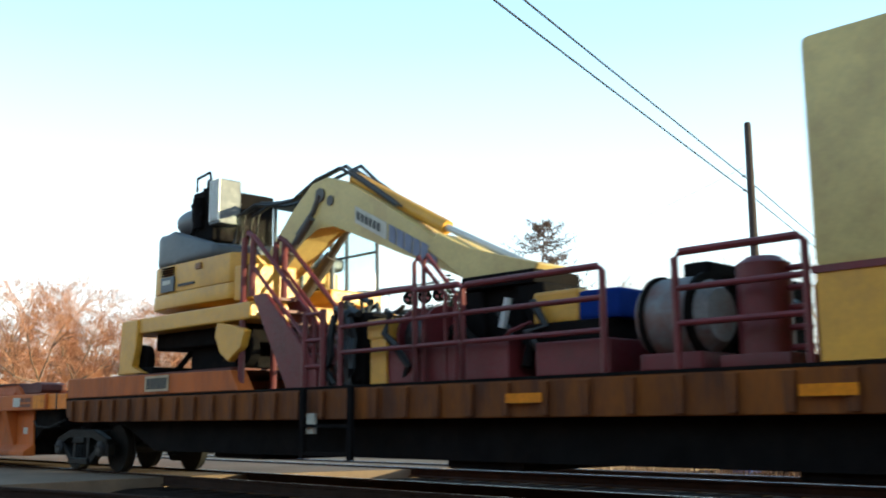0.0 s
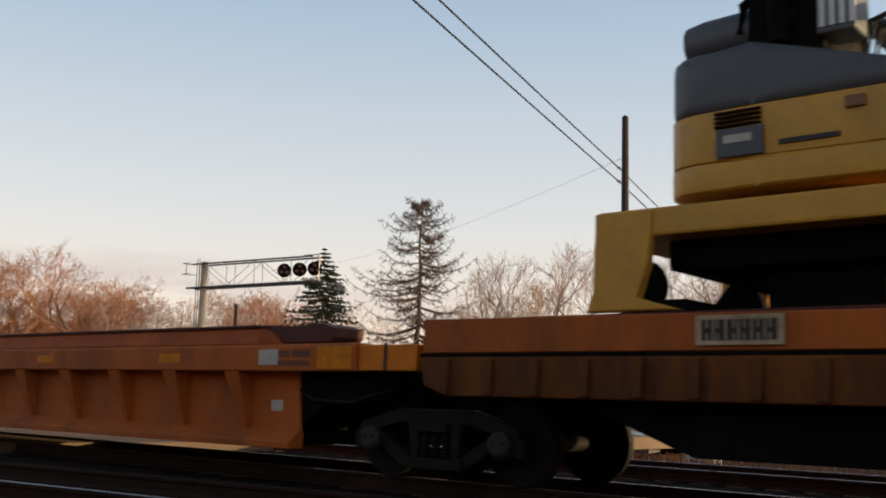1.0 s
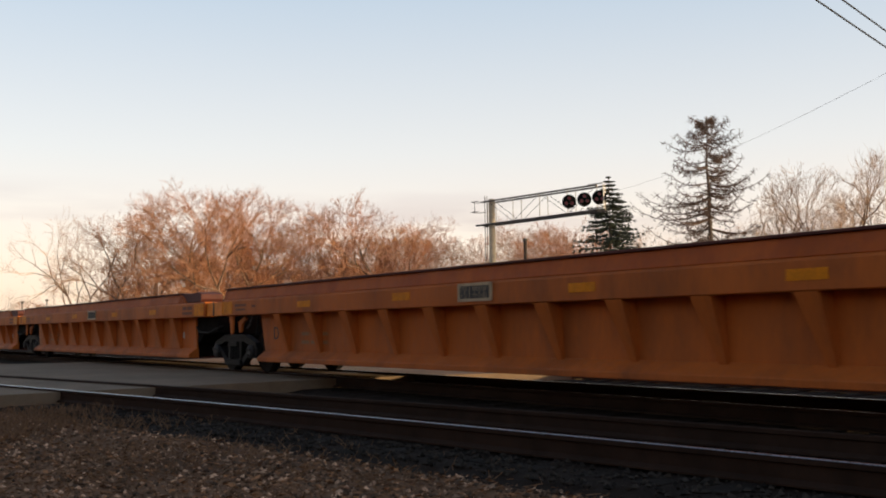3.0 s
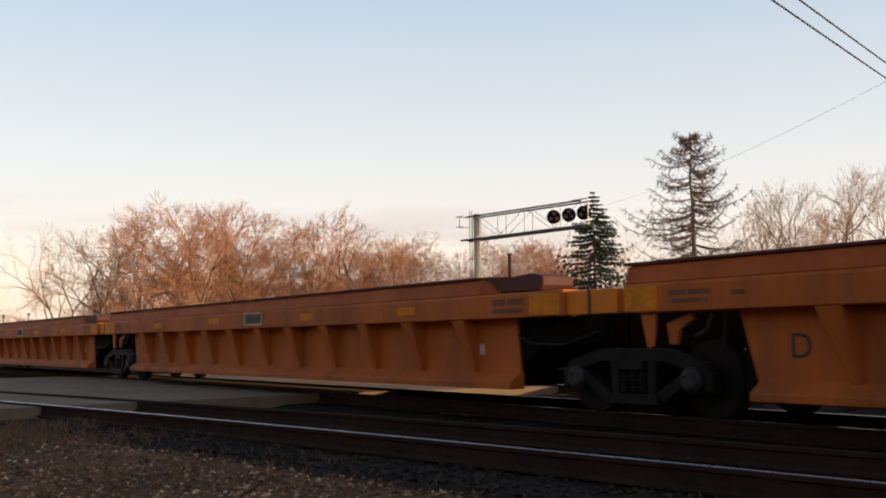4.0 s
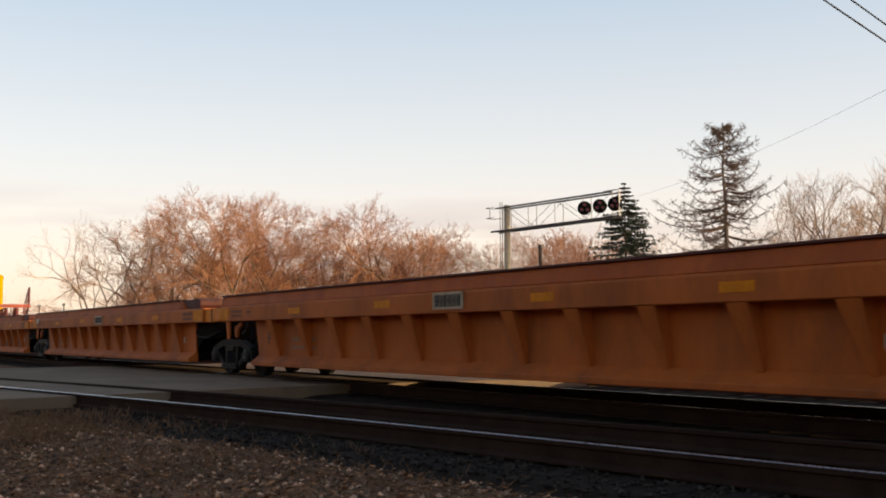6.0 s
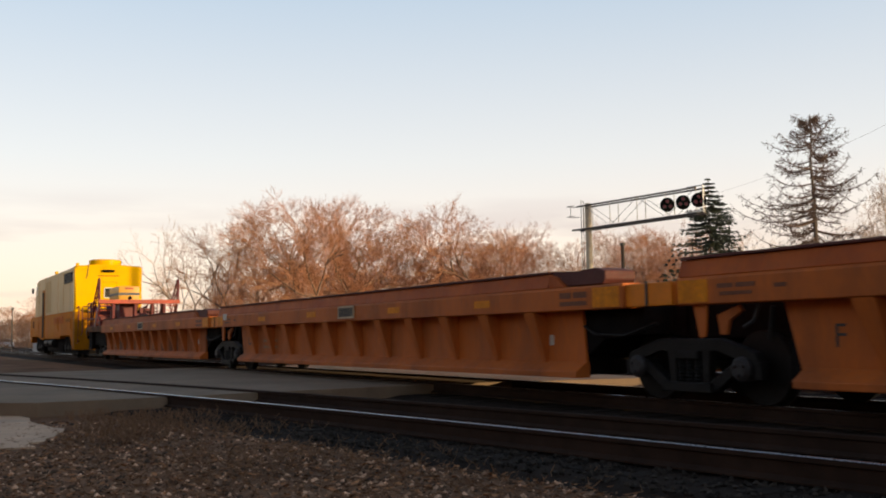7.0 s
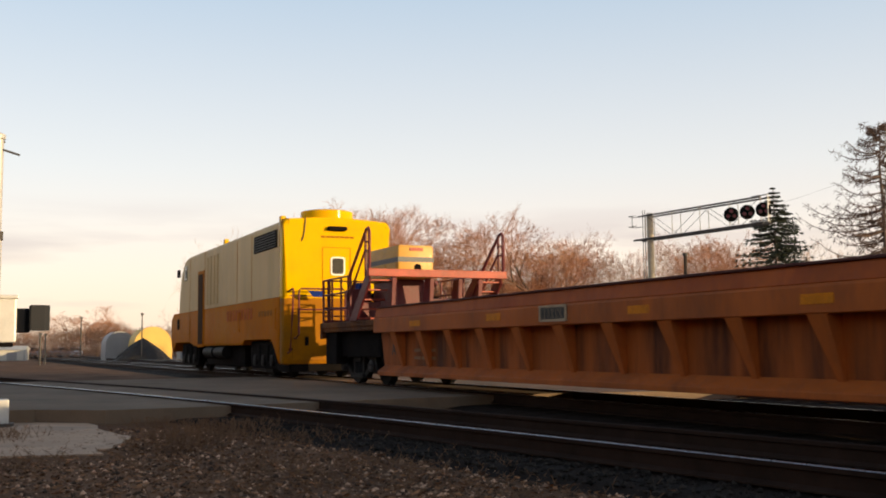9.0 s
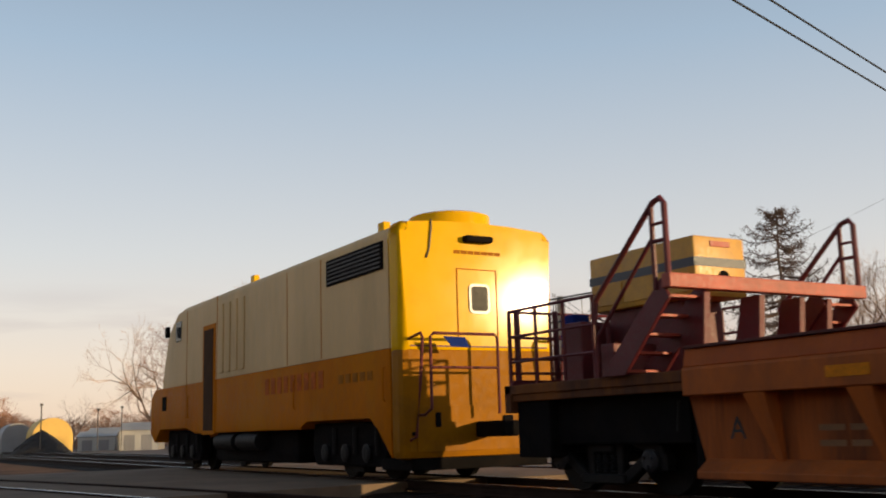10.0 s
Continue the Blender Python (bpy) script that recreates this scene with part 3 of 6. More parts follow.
    prism(bm, [(7.0, 1.53), (7.3, 1.47), (8.1, 1.47), (8.16, 1.53), (8.16, 1.64), (7.95, 1.69), (7.6, 1.66), (7.0, 1.69)], "y", -1.4, -0.9, 0.01, 1)
    part("bridge_plate", bm, M_CHORD_TOP, car, "dark red bridge plate")
    # owner's plate lies on the chord's crease
    name_plate(car, plate_x, -1.506, 1.315, 0.76, 0.245)
    if letter:
        text_mesh("unit_letter", letter, 0.34, M_DARKMARK, car, -6.55, -1.258, 0.77)
        for r in range(2):
            for c in range(3):
                bm = bmesh.new()
                x0 = -5.5 + c * 0.36
                box(bm, x0, x0 + (0.3, 0.22, 0.28)[c], -1.259, -1.254, 0.74 - r * 0.15, 0.80 - r * 0.15)
                part("stencil_bar", bm, M_FADED, car)
    for dx, z, w, h in plates:
        bm = bmesh.new()
        box(bm, dx - w / 2, dx + w / 2, -1.51 if z > 1.15 else -1.262, -1.49 if z > 1.15 else -1.25, z - h / 2, z + h / 2, 0.003)
        part("plate", bm, M_WHITE, car, "weathered white plate")
    truck(car, -8.86 if not end_deck else -8.95)
    # brake hose and pipe details at the joint
    bm = bmesh.new()
    tube(bm, [(7.3, -1.2, 1.0), (7.8, -1.3, 0.82), (8.4, -1.3, 0.8), (8.9, -1.2, 0.95)], 0.02, 6)
    part("brake_pipe", bm, M_TRUCK, car)
    bm = bmesh.new()
    tube(bm, [(-7.4, -1.25, 1.1), (-7.45, -1.25, 0.75)], 0.03, 6)
    part("brake_pipe", bm, M_TRUCK, car)
    if not end_deck:
        bm = bmesh.new()
        prism(bm, [(-8.42, 1.14), (-8.2, 1.14), (-8.24, 0.78), (-8.33, 0.76)], "y", -1.43, -1.39, 0.008, 1)
        part("grab_bracket", bm, M_ORANGE, car)
        bm = bmesh.new()
        prism(bm, [(-8.12, 1.02), (-7.78, 1.13), (-7.74, 1.06), (-7.95, 0.96), (-7.98, 0.8), (-8.08, 0.8)], "y", -1.36, -1.31, 0.008, 1)
        part("brake_lever", bm, M_ORANGE, car)
        bm = bmesh.new()
        tube(bm, [(-7.55, -1.3, 1.12), (-7.6, -1.33, 0.95), (-7.75, -1.33, 0.88)], 0.018, 6)
        part("air_hose", bm, M_RUBBER, car)
    rolling(car, u)
    return car


def end_platform(car):
    """The red raised platform with stairs at the last unit's end deck."""
    bm = bmesh.new()
    box(bm, -10.6, -7.1, -1.5, 1.5, 1.3, 1.42, 0.01)
    part("deck", bm, M_FLAT, car)
    bm = bmesh.new()
    box(bm, -10.6, -10.45, -1.5, 1.5, 1.05, 1.42, 0.01)
    part("end_beam", bm, M_FLAT, car)
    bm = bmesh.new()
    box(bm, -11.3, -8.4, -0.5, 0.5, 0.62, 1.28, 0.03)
    part("draft_sill", bm, M_BLACK, car, "black draft sill")
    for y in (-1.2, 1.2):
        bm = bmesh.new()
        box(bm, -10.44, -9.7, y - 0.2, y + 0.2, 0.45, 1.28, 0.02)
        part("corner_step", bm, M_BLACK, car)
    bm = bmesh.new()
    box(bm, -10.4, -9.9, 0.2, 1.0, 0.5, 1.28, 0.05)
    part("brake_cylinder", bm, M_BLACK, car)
    # Black block added under the end deck hides lit ground and darkens below.
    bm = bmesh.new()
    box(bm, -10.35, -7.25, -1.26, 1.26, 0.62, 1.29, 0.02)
    part("underframe", bm, M_BLACK, car, "black end underframe")
    pl = new("platform")
    pl.parent = car
    bm = bmesh.new()
    box(bm, -7.18, -7.04, -1.62, 1.74, 2.35, 2.515, 0.012)
    part("cross_beam", bm, M_RED2, pl, "orange-red cross beam")
    for y in (-1.0, -0.1, 0.6, 1.1):
        bm = bmesh.new()
        prism(bm, [(-7.1, 2.33), (-7.4, 2.33), (-7.65, 1.42), (-7.2, 1.42)], "y", y - 0.05, y + 0.05, 0.008, 1)
        part("bracket", bm, M_RED, pl)
    for y in (-1.55, -0.95, 1.05, 1.65):
        bm = bmesh.new()
        prism(bm, [(-7.25, 2.48), (-7.12, 2.25), (-7.95, 1.42), (-8.4, 1.42)], "y", y - 0.025, y + 0.025, 0.006, 1)
        part("stringer", bm, M_RED, pl)
    for y0, y1 in ((-1.55, -0.95), (1.05, 1.65)):
        for i in range(5):
            bm = bmesh.new()
            box(bm, -7.4 - 0.2 * i, -7.18 - 0.2 * i, y0, y1, 2.26 - 0.2 * i, 2.29 - 0.2 * i)
            part("stair_tread", bm, M_RED2, pl)
    for y in (-1.58, 1.68):
        bm = bmesh.new()
        tube(bm, [(-7.1, y, 2.35), (-7.1, y, 3.32), (-7.16, y, 3.39), (-7.28, y, 3.36), (-8.4, y, 2.36), (-8.45, y, 1.42)], 0.036, 8)
        tube(bm, [(-7.32, y, 2.95), (-8.4, y, 1.9)], 0.026, 6)
        tube(bm, [(-7.32, y, 2.35), (-7.32, y, 3.32)], 0.032, 6)
        tube(bm, [(-7.1, y, 2.9), (-7.32, y, 2.9)], 0.026, 6)
        tube(bm, [(-7.1, y, 3.1), (-7.32, y, 3.1)], 0.02, 6)
        part("stair_handrail", bm, M_RED, pl)
    # guard rails over the end deck
    for y in (-1.44, 1.44):
        for i in range(4):
            x = -10.5 + 0.62 * i
            bm = bmesh.new()
            tube(bm, [(x, y, 1.42), (x, y, 2.46)], 0.027, 6)
            part("rail_post", bm, M_RED, pl)
        for z in (1.75, 2.1, 2.46):
            bm = bmesh.new()
            tube(bm, [(-10.5, y, z), (-8.6, y, z)], 0.022, 6)
            part("guard_rail", bm, M_RED, pl)
    for i in range(5):
        y = -1.44 + 0.72 * i
        bm = bmesh.new()
        tube(bm, [(-10.52, y, 1.42), (-10.52, y, 2.46)], 0.025, 6)
        part("rail_post", bm, M_RED, pl)
    for z in (1.6, 1.8, 2.1, 2.46):
        bm = bmesh.new()
        tube(bm, [(-10.52, -1.44, z), (-10.52, 1.44, z)], 0.022, 6)
        part("guard_rail", bm, M_RED, pl)
    for x0, x1, y0, y1, z0, z1 in ((-9.6, -9.2, -1.2, -0.7, 1.42, 2.2), (-9.9, -8.9, 0.3, 1.38, 1.42, 1.98), (-9.1, -8.8, -0.4, 0.2, 1.42, 2.3), (-8.7, -8.45, -1.3, 1.4, 1.42, 1.85)):
        bm = bmesh.new()
        box(bm, x0, x1, y0, y1, z0, z1, 0.02)
        part("control_box", bm, M_RED, pl)
    # pipework and small cabinets that crowd the end deck
    rng = random.Random(61)
    for i in range(26):
        x, y, z = rng.uniform(-10.3, -8.7), rng.uniform(-1.1, 1.35), rng.uniform(1.7, 2.35)
        bm = bmesh.new()
        tube(bm, [(x, y, 1.42), (x, y, z), (x + rng.uniform(-0.5, 0.5), y + rng.uniform(-0.4, 0.2), z + rng.uniform(-0.1, 0.12))], rng.choice((0.02, 0.03, 0.045)), 6)
        part("pipe", bm, rng.choice((M_RED, M_RED, M_BLACK)), pl)
    for x, y, z0, z1, w in ((-10.3, 0.95, 1.42, 2.25, 0.5), (-10.2, 0.2, 1.42, 1.95, 0.36), (-10.3, -0.55, 1.95, 2.4, 0.3)):
        bm = bmesh.new()
        box(bm, x, x + 0.3, y - w / 2, y + w / 2, z0, z1, 0.02)
        part("valve_cabinet", bm, M_RED if z0 < 1.5 else M_BLUE, pl)
    # Tall far plate, added to shade the locomotive's lower end.
    bm = bmesh.new()
    box(bm, -10.5, -10.42, 0.05, 1.46, 1.42, 1.88, 0.01)
    part("toe_plate", bm, M_RED, pl)
    bm = bmesh.new()
    box(bm, -10.5, -10.44, -1.46, 0.03, 1.42, 1.5, 0.008)
    part("toe_plate", bm, M_RED, pl)
    for y in (-1.3, -0.62):
        bm = bmesh.new()
        tube(bm, [(-10.52, y, 1.42), (-10.52, y, 2.5)], 0.045, 8)
        part("gate_post", bm, M_RED, pl)


def generator(u):
    """Yellow generator housing on the end platform."""
    g = thing("generator_set", "yellow generator housing with a grey stripe on a red platform", "generator")
    bm = bmesh.new()
    box(bm, -2.0, 0, -0.72, 0.14, 2.35, 3.1, 0.04)
    part("housing", bm, M_YELLOW, g, smooth=40)
    bm = bmesh.new()
    box(bm, -2.005, 0.006, -0.726, 0.146, 2.72, 2.83)
    part("stripe", bm, M_GREY, g)
    bm = bmesh.new()
    box(bm, -0.02, 0.012, -0.45, -0.12, 2.97, 3.04, 0.005)
    part("vent", bm, M_RED2, g)
    bm = bmesh.new()
    tube(bm, [(0.0, -0.25, 2.6), (0.02, -0.25, 2.6)], 0.08, 14)
    part("exhaust_port", bm, M_BLACK, g)
    for k in range(3):
        bm = bmesh.new()
        box(bm, -1.9 + k * 0.62, -1.34 + k * 0.62, -0.738, -0.72, 2.42, 2.70, 0.006)
        part("access_door", bm, M_YELLOW, g)
    bm = bmesh.new()
    box(bm, -1.8, -0.4, -0.6, 0.1, 1.43, 2.36, 0.03)
    part("skid", bm, M_RED, g)
    rolling(g, u)


def flat_car():
    """The weathered flat car that carries the excavator; u measured from its rear end."""
    car = thing("flat_car", "dirty brown and orange flat car with stake pockets", "railway car")
    for s in (-1, 1):
        bm = bmesh.new()
        prism(bm, [(0, 1.29), (27, 1.29), (27, 0.9), (0.35, 0.9), (0.05, 1.0)], "y", s * 1.46 - 0.04, s * 1.46 + 0.04, 0.01, 1)
        part("side_sill", bm, M_FLAT, car)
        first = None
        for i in range(50):
            m = pose(0.3 + i * 0.54, 0, 0)
            if first is None:
                bm = bmesh.new()
                prism(bm, [(0, 1.27), (0.11, 1.27), (0.10, 0.92), (0.01, 0.92)], "y", s * 1.5 - 0.001, s * 1.5 + s * 0.06, 0.008, 1)
                first = part("stake_pocket", bm, M_FLAT, car)
                first.matrix_basis = m
            else:
                shared("stake_pocket", first, m, car)
        for x in (11.2, 14.5, 18):
            bm = bmesh.new()
            box(bm, x, x + 0.5, s * 1.575 - 0.006, s * 1.575 + 0.006, 1.05, 1.15)
            part("reflector", bm, M_YELLOW_MARK, car)
    bm = bmesh.new()
    box(bm, 0, 27, -1.5, 1.5, 1.29, 1.325, 0.005)
    part("deck", bm, M_BLACK, car)
    # Full-width black skirt, added to fill the dark underside and hide ground beyond.
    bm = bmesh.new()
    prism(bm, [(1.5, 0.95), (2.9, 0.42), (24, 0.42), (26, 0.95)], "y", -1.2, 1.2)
    part("centre_sill", bm, M_BLACK, car, "deep black underfloor skirt")
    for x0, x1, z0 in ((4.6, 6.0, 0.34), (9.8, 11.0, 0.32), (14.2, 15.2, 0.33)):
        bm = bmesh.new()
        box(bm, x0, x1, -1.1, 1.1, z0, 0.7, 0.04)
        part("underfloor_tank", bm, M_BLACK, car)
    # ramp block at the rear end
    bm = bmesh.new()
    prism(bm, [(0.02, 1.33), (5.85, 1.33), (5.6, 1.63), (0.02, 1.68)], "y", -1.48, -1.2, 0.01, 1)
    prism(bm, [(0.02, 1.33), (5.85, 1.33), (5.6, 1.63), (0.02, 1.68)], "y", 1.2, 1.48, 0.01, 1)
    part("ramp_beam", bm, M_ORANGE, car, "orange raised beam")
    bm = bmesh.new()
    box(bm, 0.0, 5.6, -1.46, 1.46, 1.64, 1.672)
    part("ramp_cover", bm, M_CHORD_TOP, car)
    name_plate(car, 3.44, -1.49, 1.5, 0.76, 0.25)
    bm = bmesh.new()
    box(bm, 7.5, 7.78, -1.56, -1.5, 0.72, 0.98, 0.003)
    part("plate", bm, M_WHITE, car, "weathered white plate")
    bm = bmesh.new()
    for x in (7.55, 8.55):
        box(bm, x, x + 0.08, -1.62, -1.56, 0.4, 1.3)
    for z in (0.45, 0.8):
        box(bm, 7.6, 8.6, -1.61, -1.57, z, z + 0.04)
    part("ladder", bm, M_BLACK, car)
    truck(car, -0.1)
    truck(car, 25.5)
    bm = bmesh.new()
    box(bm, -0.5, 1.2, -0.4, 0.4, 0.74, 1.0, 0.03)
    part("draft_arm", bm, M_BLACK, car)
    rolling(car, -18.6)
    return car


def deck_platform():
    """Dark red stairs and guard rails that stand on the flat car's deck."""
    p = thing("service_platform", "dark red steel stair and guard rails on the flat car", "platform")
    for y in (-1.36, -0.8):
        bm = bmesh.new()
        prism(bm, [(6.0, 2.7), (6.35, 2.7), (7.6, 1.6), (7.6, 1.33), (6.9, 1.33)], "y", y - 0.03, y + 0.03, 0.008, 1)
        part("stringer", bm, M_RED, p)
        bm = bmesh.new()
        tube(bm, [(5.72, y, 1.33), (5.72, y, 3.58), (5.82, y, 3.65), (5.95, y, 3.58), (5.95, y, 2.7)], 0.05, 8)
        tube(bm, [(5.95, y, 3.6), (7.5, y, 2.25), (7.5, y, 1.33)], 0.035, 8)
        tube(bm, [(5.95, y, 3.15), (7.45, y, 1.85)], 0.03, 8)
        part("stair_handrail", bm, M_RED, p)
    for i in range(7):
        bm = bmesh.new()
        box(bm, 6.1 + 0.2 * i, 6.35 + 0.2 * i, -1.36, -0.8, 2.62 - 0.2 * i, 2.66 - 0.2 * i)
        part("stair_tread", bm, M_RED, p)
    bm = bmesh.new()
    for x in (7.35, 7.75):
        tube(bm, [(x, -1.4, 1.33), (x, -1.4, 2.35)], 0.045, 8)
    for z in (1.6, 1.95, 2.3):
        tube(bm, [(7.35, -1.4, z), (7.75, -1.4, z)], 0.03, 8)
    part("ladder_frame", bm, M_RED, p)
    # long guard rails in bays
    for x0, x1, top in ((8.15, 9.6, 2.45), (9.6, 10.4, 2.42), (10.4, 12.4, 2.4), (13.25, 14.55, 2.42)):
        for y in (-1.42, 1.42):
            bm = bmesh.new()
            tube(bm, [(x0, y, 1.33), (x0, y, top - 0.05), (x0 + 0.06, y, top), (x1 - 0.06, y, top), (x1, y, top - 0.05), (x1, y, 1.33)], 0.038, 8)
            part("guard_frame", bm, M_RED, p)
            for z in (1.75, 2.08):
                bm = bmesh.new()
                tube(bm, [(x0, y, z), (x1, y, z)], 0.03, 8)
                part("guard_rail", bm, M_RED, p)
    for x, h in ((9.45, 2.85), (9.62, 2.85)):
        bm = bmesh.new()
        tube(bm, [(x, -1.3, 1.33), (x, -1.3, h - 0.06), (x + 0.06, -1.3, h), (x + 0.5, -1.25, h - 0.5), (x + 0.5, -1.25, 1.33)], 0.03, 8)
        part("grab_loop", bm, M_RED, p)
    bm = bmesh.new()
    box(bm, 8.9, 10.95, -1.25, -0.6, 1.33, 1.78, 0.02)
    part("machine_base", bm, M_RED, p)
    bm = bmesh.new()
    box(bm, 11.3, 12.3, -1.2, 1.0, 1.33, 1.7, 0.02)
    part("machine_base", bm, M_RED, p)
    bm = bmesh.new()
    tube(bm, [(13.9, -0.95, 1.33), (13.9, -0.95, 2.28), (13.9, -0.95, 2.35)], [0.25, 0.25, 0.15], 16)
    box(bm, 13.55, 14.25, -1.2, -0.5, 1.33, 1.45, 0.01)
    for k in range(5):
        tube(bm, [(14.1, -0.95, 1.5 + 0.18 * k), (14.36, -0.97, 1.5 + 0.18 * k)], 0.03, 8)
    part("pump_tower", bm, M_RED, p, smooth=40)
    rolling(p, -18.6)


def deck_machinery():
    """Loose machines on the deck: grapple, hose reel, drum, blue box, yellow engine."""
    g = thing("grapple", "black hydraulic grapple folded on the flat car's deck", "grapple")
    bm = bmesh.new()
    box(bm, 9.7, 10.9, -0.75, 0.1, 2.45, 2.62, 0.03)
    box(bm, 10.0, 10.6, -0.6, 0.0, 1.85, 2.5, 0.05)
    for x in (9.75, 10.75):
        prism(bm, [(x - 0.2, 2.45), (x + 0.25, 2.45), (x + 0.32, 1.9), (x + 0.05, 1.5), (x - 0.1, 1.5), (x + 0.05, 1.95)], "y", -0.7, 0.1, 0.02, 1)
    part("jaws", bm, M_BLACK, g)
    bm = bmesh.new()
    tube(bm, [(10.5, -0.75, 2.3), (10.42, -0.78, 1.95)], 0.05, 8)
    part("cylinder_rod", bm, M_SILVER, g, "bright chromed rod")
    rolling(g, -18.6)
    e = thing("engine_unit", "yellow and black engine on the flat car's deck", "engine")
    bm = bmesh.new()
    box(bm, 11.1, 11.75, -1.0, 0.2, 1.9, 2.28, 0.04)
    part("cover", bm, M_YELLOW, e)
    bm = bmesh.new()
    box(bm, 11.0, 12.2, -1.1, 0.4, 1.7, 1.92, 0.03)
    for k in range(4):
        tube(bm, [(11.1 + 0.3 * k, -1.12, 1.45), (11.1 + 0.3 * k, -1.0, 1.85)], 0.06, 8)
    part("block", bm, M_BLACK, e)
    rng = random.Random(31)
    for i in range(34):
        x = rng.uniform(8.0, 14.3)
        y = rng.uniform(-1.25, 0.6)
        z = rng.uniform(1.4, 2.0)
        pts = [Vector((x, y, 1.34))]
        for _ in range(4):
            pts.append(pts[-1] + Vector((rng.uniform(-0.28, 0.28), rng.uniform(-0.12, 0.12), rng.uniform(0.03, 0.3))))
        bm = bmesh.new()
        tube(bm, pts, rng.choice((0.018, 0.025, 0.035, 0.05)), 6)
        part("pipe", bm, rng.choice((M_BLACK, M_RUBBER, M_RED, M_TRUCK)), e)
    for x, y, z, r, l, mat in ((9.2, -0.5, 2.05, 0.2, 0.5, M_RED), (10.9, 0.5, 2.0, 0.25, 0.6, M_BLACK), (12.45, 0.3, 2.1, 0.22, 0.4, M_TRUCK), (8.1, 0.2, 2.0, 0.3, 0.5, M_BLACK)):
        bm = bmesh.new()
        tube(bm, [(x, y, 1.4), (x, y, z), (x, y, z + 0.08)], [r, r, r * 0.6], 14)
        part("filter_can", bm, mat, e, smooth=40)
    rolling(e, -18.6)
    b = thing("tool_box", "blue steel box on the flat car's deck", "box")
    bm = bmesh.new()
    box(bm, 11.75, 12.3, -1.0, -0.4, 1.92, 2.24, 0.04)
    part("body", bm, M_BLUE, b)
    rolling(b, -18.6)
    c = thing("compressor_tank", "grey cylindrical tank on a dark red stand", "tank")
    bm = bmesh.new()
    tube(bm, [(12.65, -0.95, 1.85), (12.7, -0.95, 1.85), (12.85, -0.95, 1.85), (13.3, -0.95, 1.85), (13.45, -0.95, 1.85)],
         [0.2, 0.36, 0.40, 0.40, 0.26], 24)
    part("drum", bm, M_DRUM, c, smooth=40)
    for x in (12.78, 13.3):
        bm = bmesh.new()
        tube(bm, [(x, -0.95, 1.85), (x + 0.05, -0.95, 1.85)], 0.43, 24)
        part("band", bm, M_BLACK, c)
    bm = bmesh.new()
    box(bm, 12.7, 13.4, -1.25, -0.6, 1.33, 1.5, 0.02)
    part("stand", bm, M_RED, c)
    bm = bmesh.new()
    box(bm, 12.7, 13.6, -0.3, 0.6, 1.33, 2.28, 0.05)
    box(bm, 13.0, 13.3, -0.9, -0.2, 2.25, 2.4, 0.03)
    part("motor", bm, M_BLACK, c)
    rolling(c, -18.6)
    hb = thing("hose_bundle", "hanging bundle of black hydraulic hoses on the deck", "hoses")
    rng = random.Random(8)
    for i in range(22):
        x = 7.75 + rng.uniform(-0.2, 0.45)
        y = rng.uniform(-1.25, -0.3)
        pts = [(x, y, 1.36)]
        for j in range(1, 6):
            pts.append((x + rng.uniform(-0.1, 0.1), y + rng.uniform(-0.06, 0.06), 1.36 + j * rng.uniform(0.19, 0.23)))
        pts.append((pts[-1][0] + rng.uniform(-0.3, 0.3), y, pts[-1][2] - 0.08))
        bm = bmesh.new()
        tube(bm, pts, rng.choice((0.03, 0.04, 0.055)), 6)
        part("hose", bm, M_RUBBER, hb)
    bm = bmesh.new()
    box(bm, 7.7, 8.25, -1.1, -0.3, 1.34, 2.3, 0.06)
    part("valve_block", bm, M_BLACK, hb)
    rolling(hb, -18.6)
    cab2 = thing("deck_cabinet", "dark red steel cabinet bolted to the deck", "cabinet")
    bm = bmesh.new()
    box(bm, 8.45, 9.7, 0.0, 0.5, 1.33, 2.3, 0.03)
    part("body", bm, M_RED, cab2)
    for k in range(2):
        bm = bmesh.new()
        box(bm, 8.5 + 0.62 * k, 9.05 + 0.62 * k, -0.02, 0.0, 1.4, 2.2, 0.008)
        part("door", bm, M_RED, cab2)
    rolling(cab2, -18.6)
    yb = thing("yellow_locker", "scuffed yellow steel locker on the deck", "locker")
    bm = bmesh.new()
    box(bm, 8.55, 8.95, -1.3, -1.05, 1.9, 2.15, 0.02)
    box(bm, 8.6, 8.9, -1.28, -1.07, 1.33, 1.9)
    part("body", bm, M_YELLOW, yb)
    rolling(yb, -18.6)
    r = thing("hose_reel", "dark red hose reel with black hose", "hose reel")
    for x in (9.0, 9.45):
        bm = bmesh.new()
        tube(bm, [(x, -0.8, 1.9), (x + 0.04, -0.8, 1.9)], 0.4, 24)
        part("flange", bm, M_RED, r)
    bm = bmesh.new()
    tube(bm, [(9.04, -0.8, 1.9), (9.45, -0.8, 1.9)], 0.3, 24)
    part("hose", bm, M_RUBBER, r)
    bm = bmesh.new()
    box(bm, 9.0, 9.5, -1.1, -0.5, 1.33, 1.55, 0.02)
    part("stand", bm, M_RED, r)
    rolling(r, -18.6)
    k = thing("equipment_house", "cream and yellow steel house with a thin red stripe", "equipment house")
    bm = bmesh.new()
    box(bm, 14.66, 24.0, -1.52, 1.52, 2.1, 4.14, 0.09)
    part("upper_wall", bm, M_CREAM_BOOM, k, smooth=40)
    bm = bmesh.new()
    box(bm, 14.68, 24.0, -1.51, 1.51, 1.33, 2.1)
    part("lower_wall", bm, M_YELLOW, k)
    bm = bmesh.new()
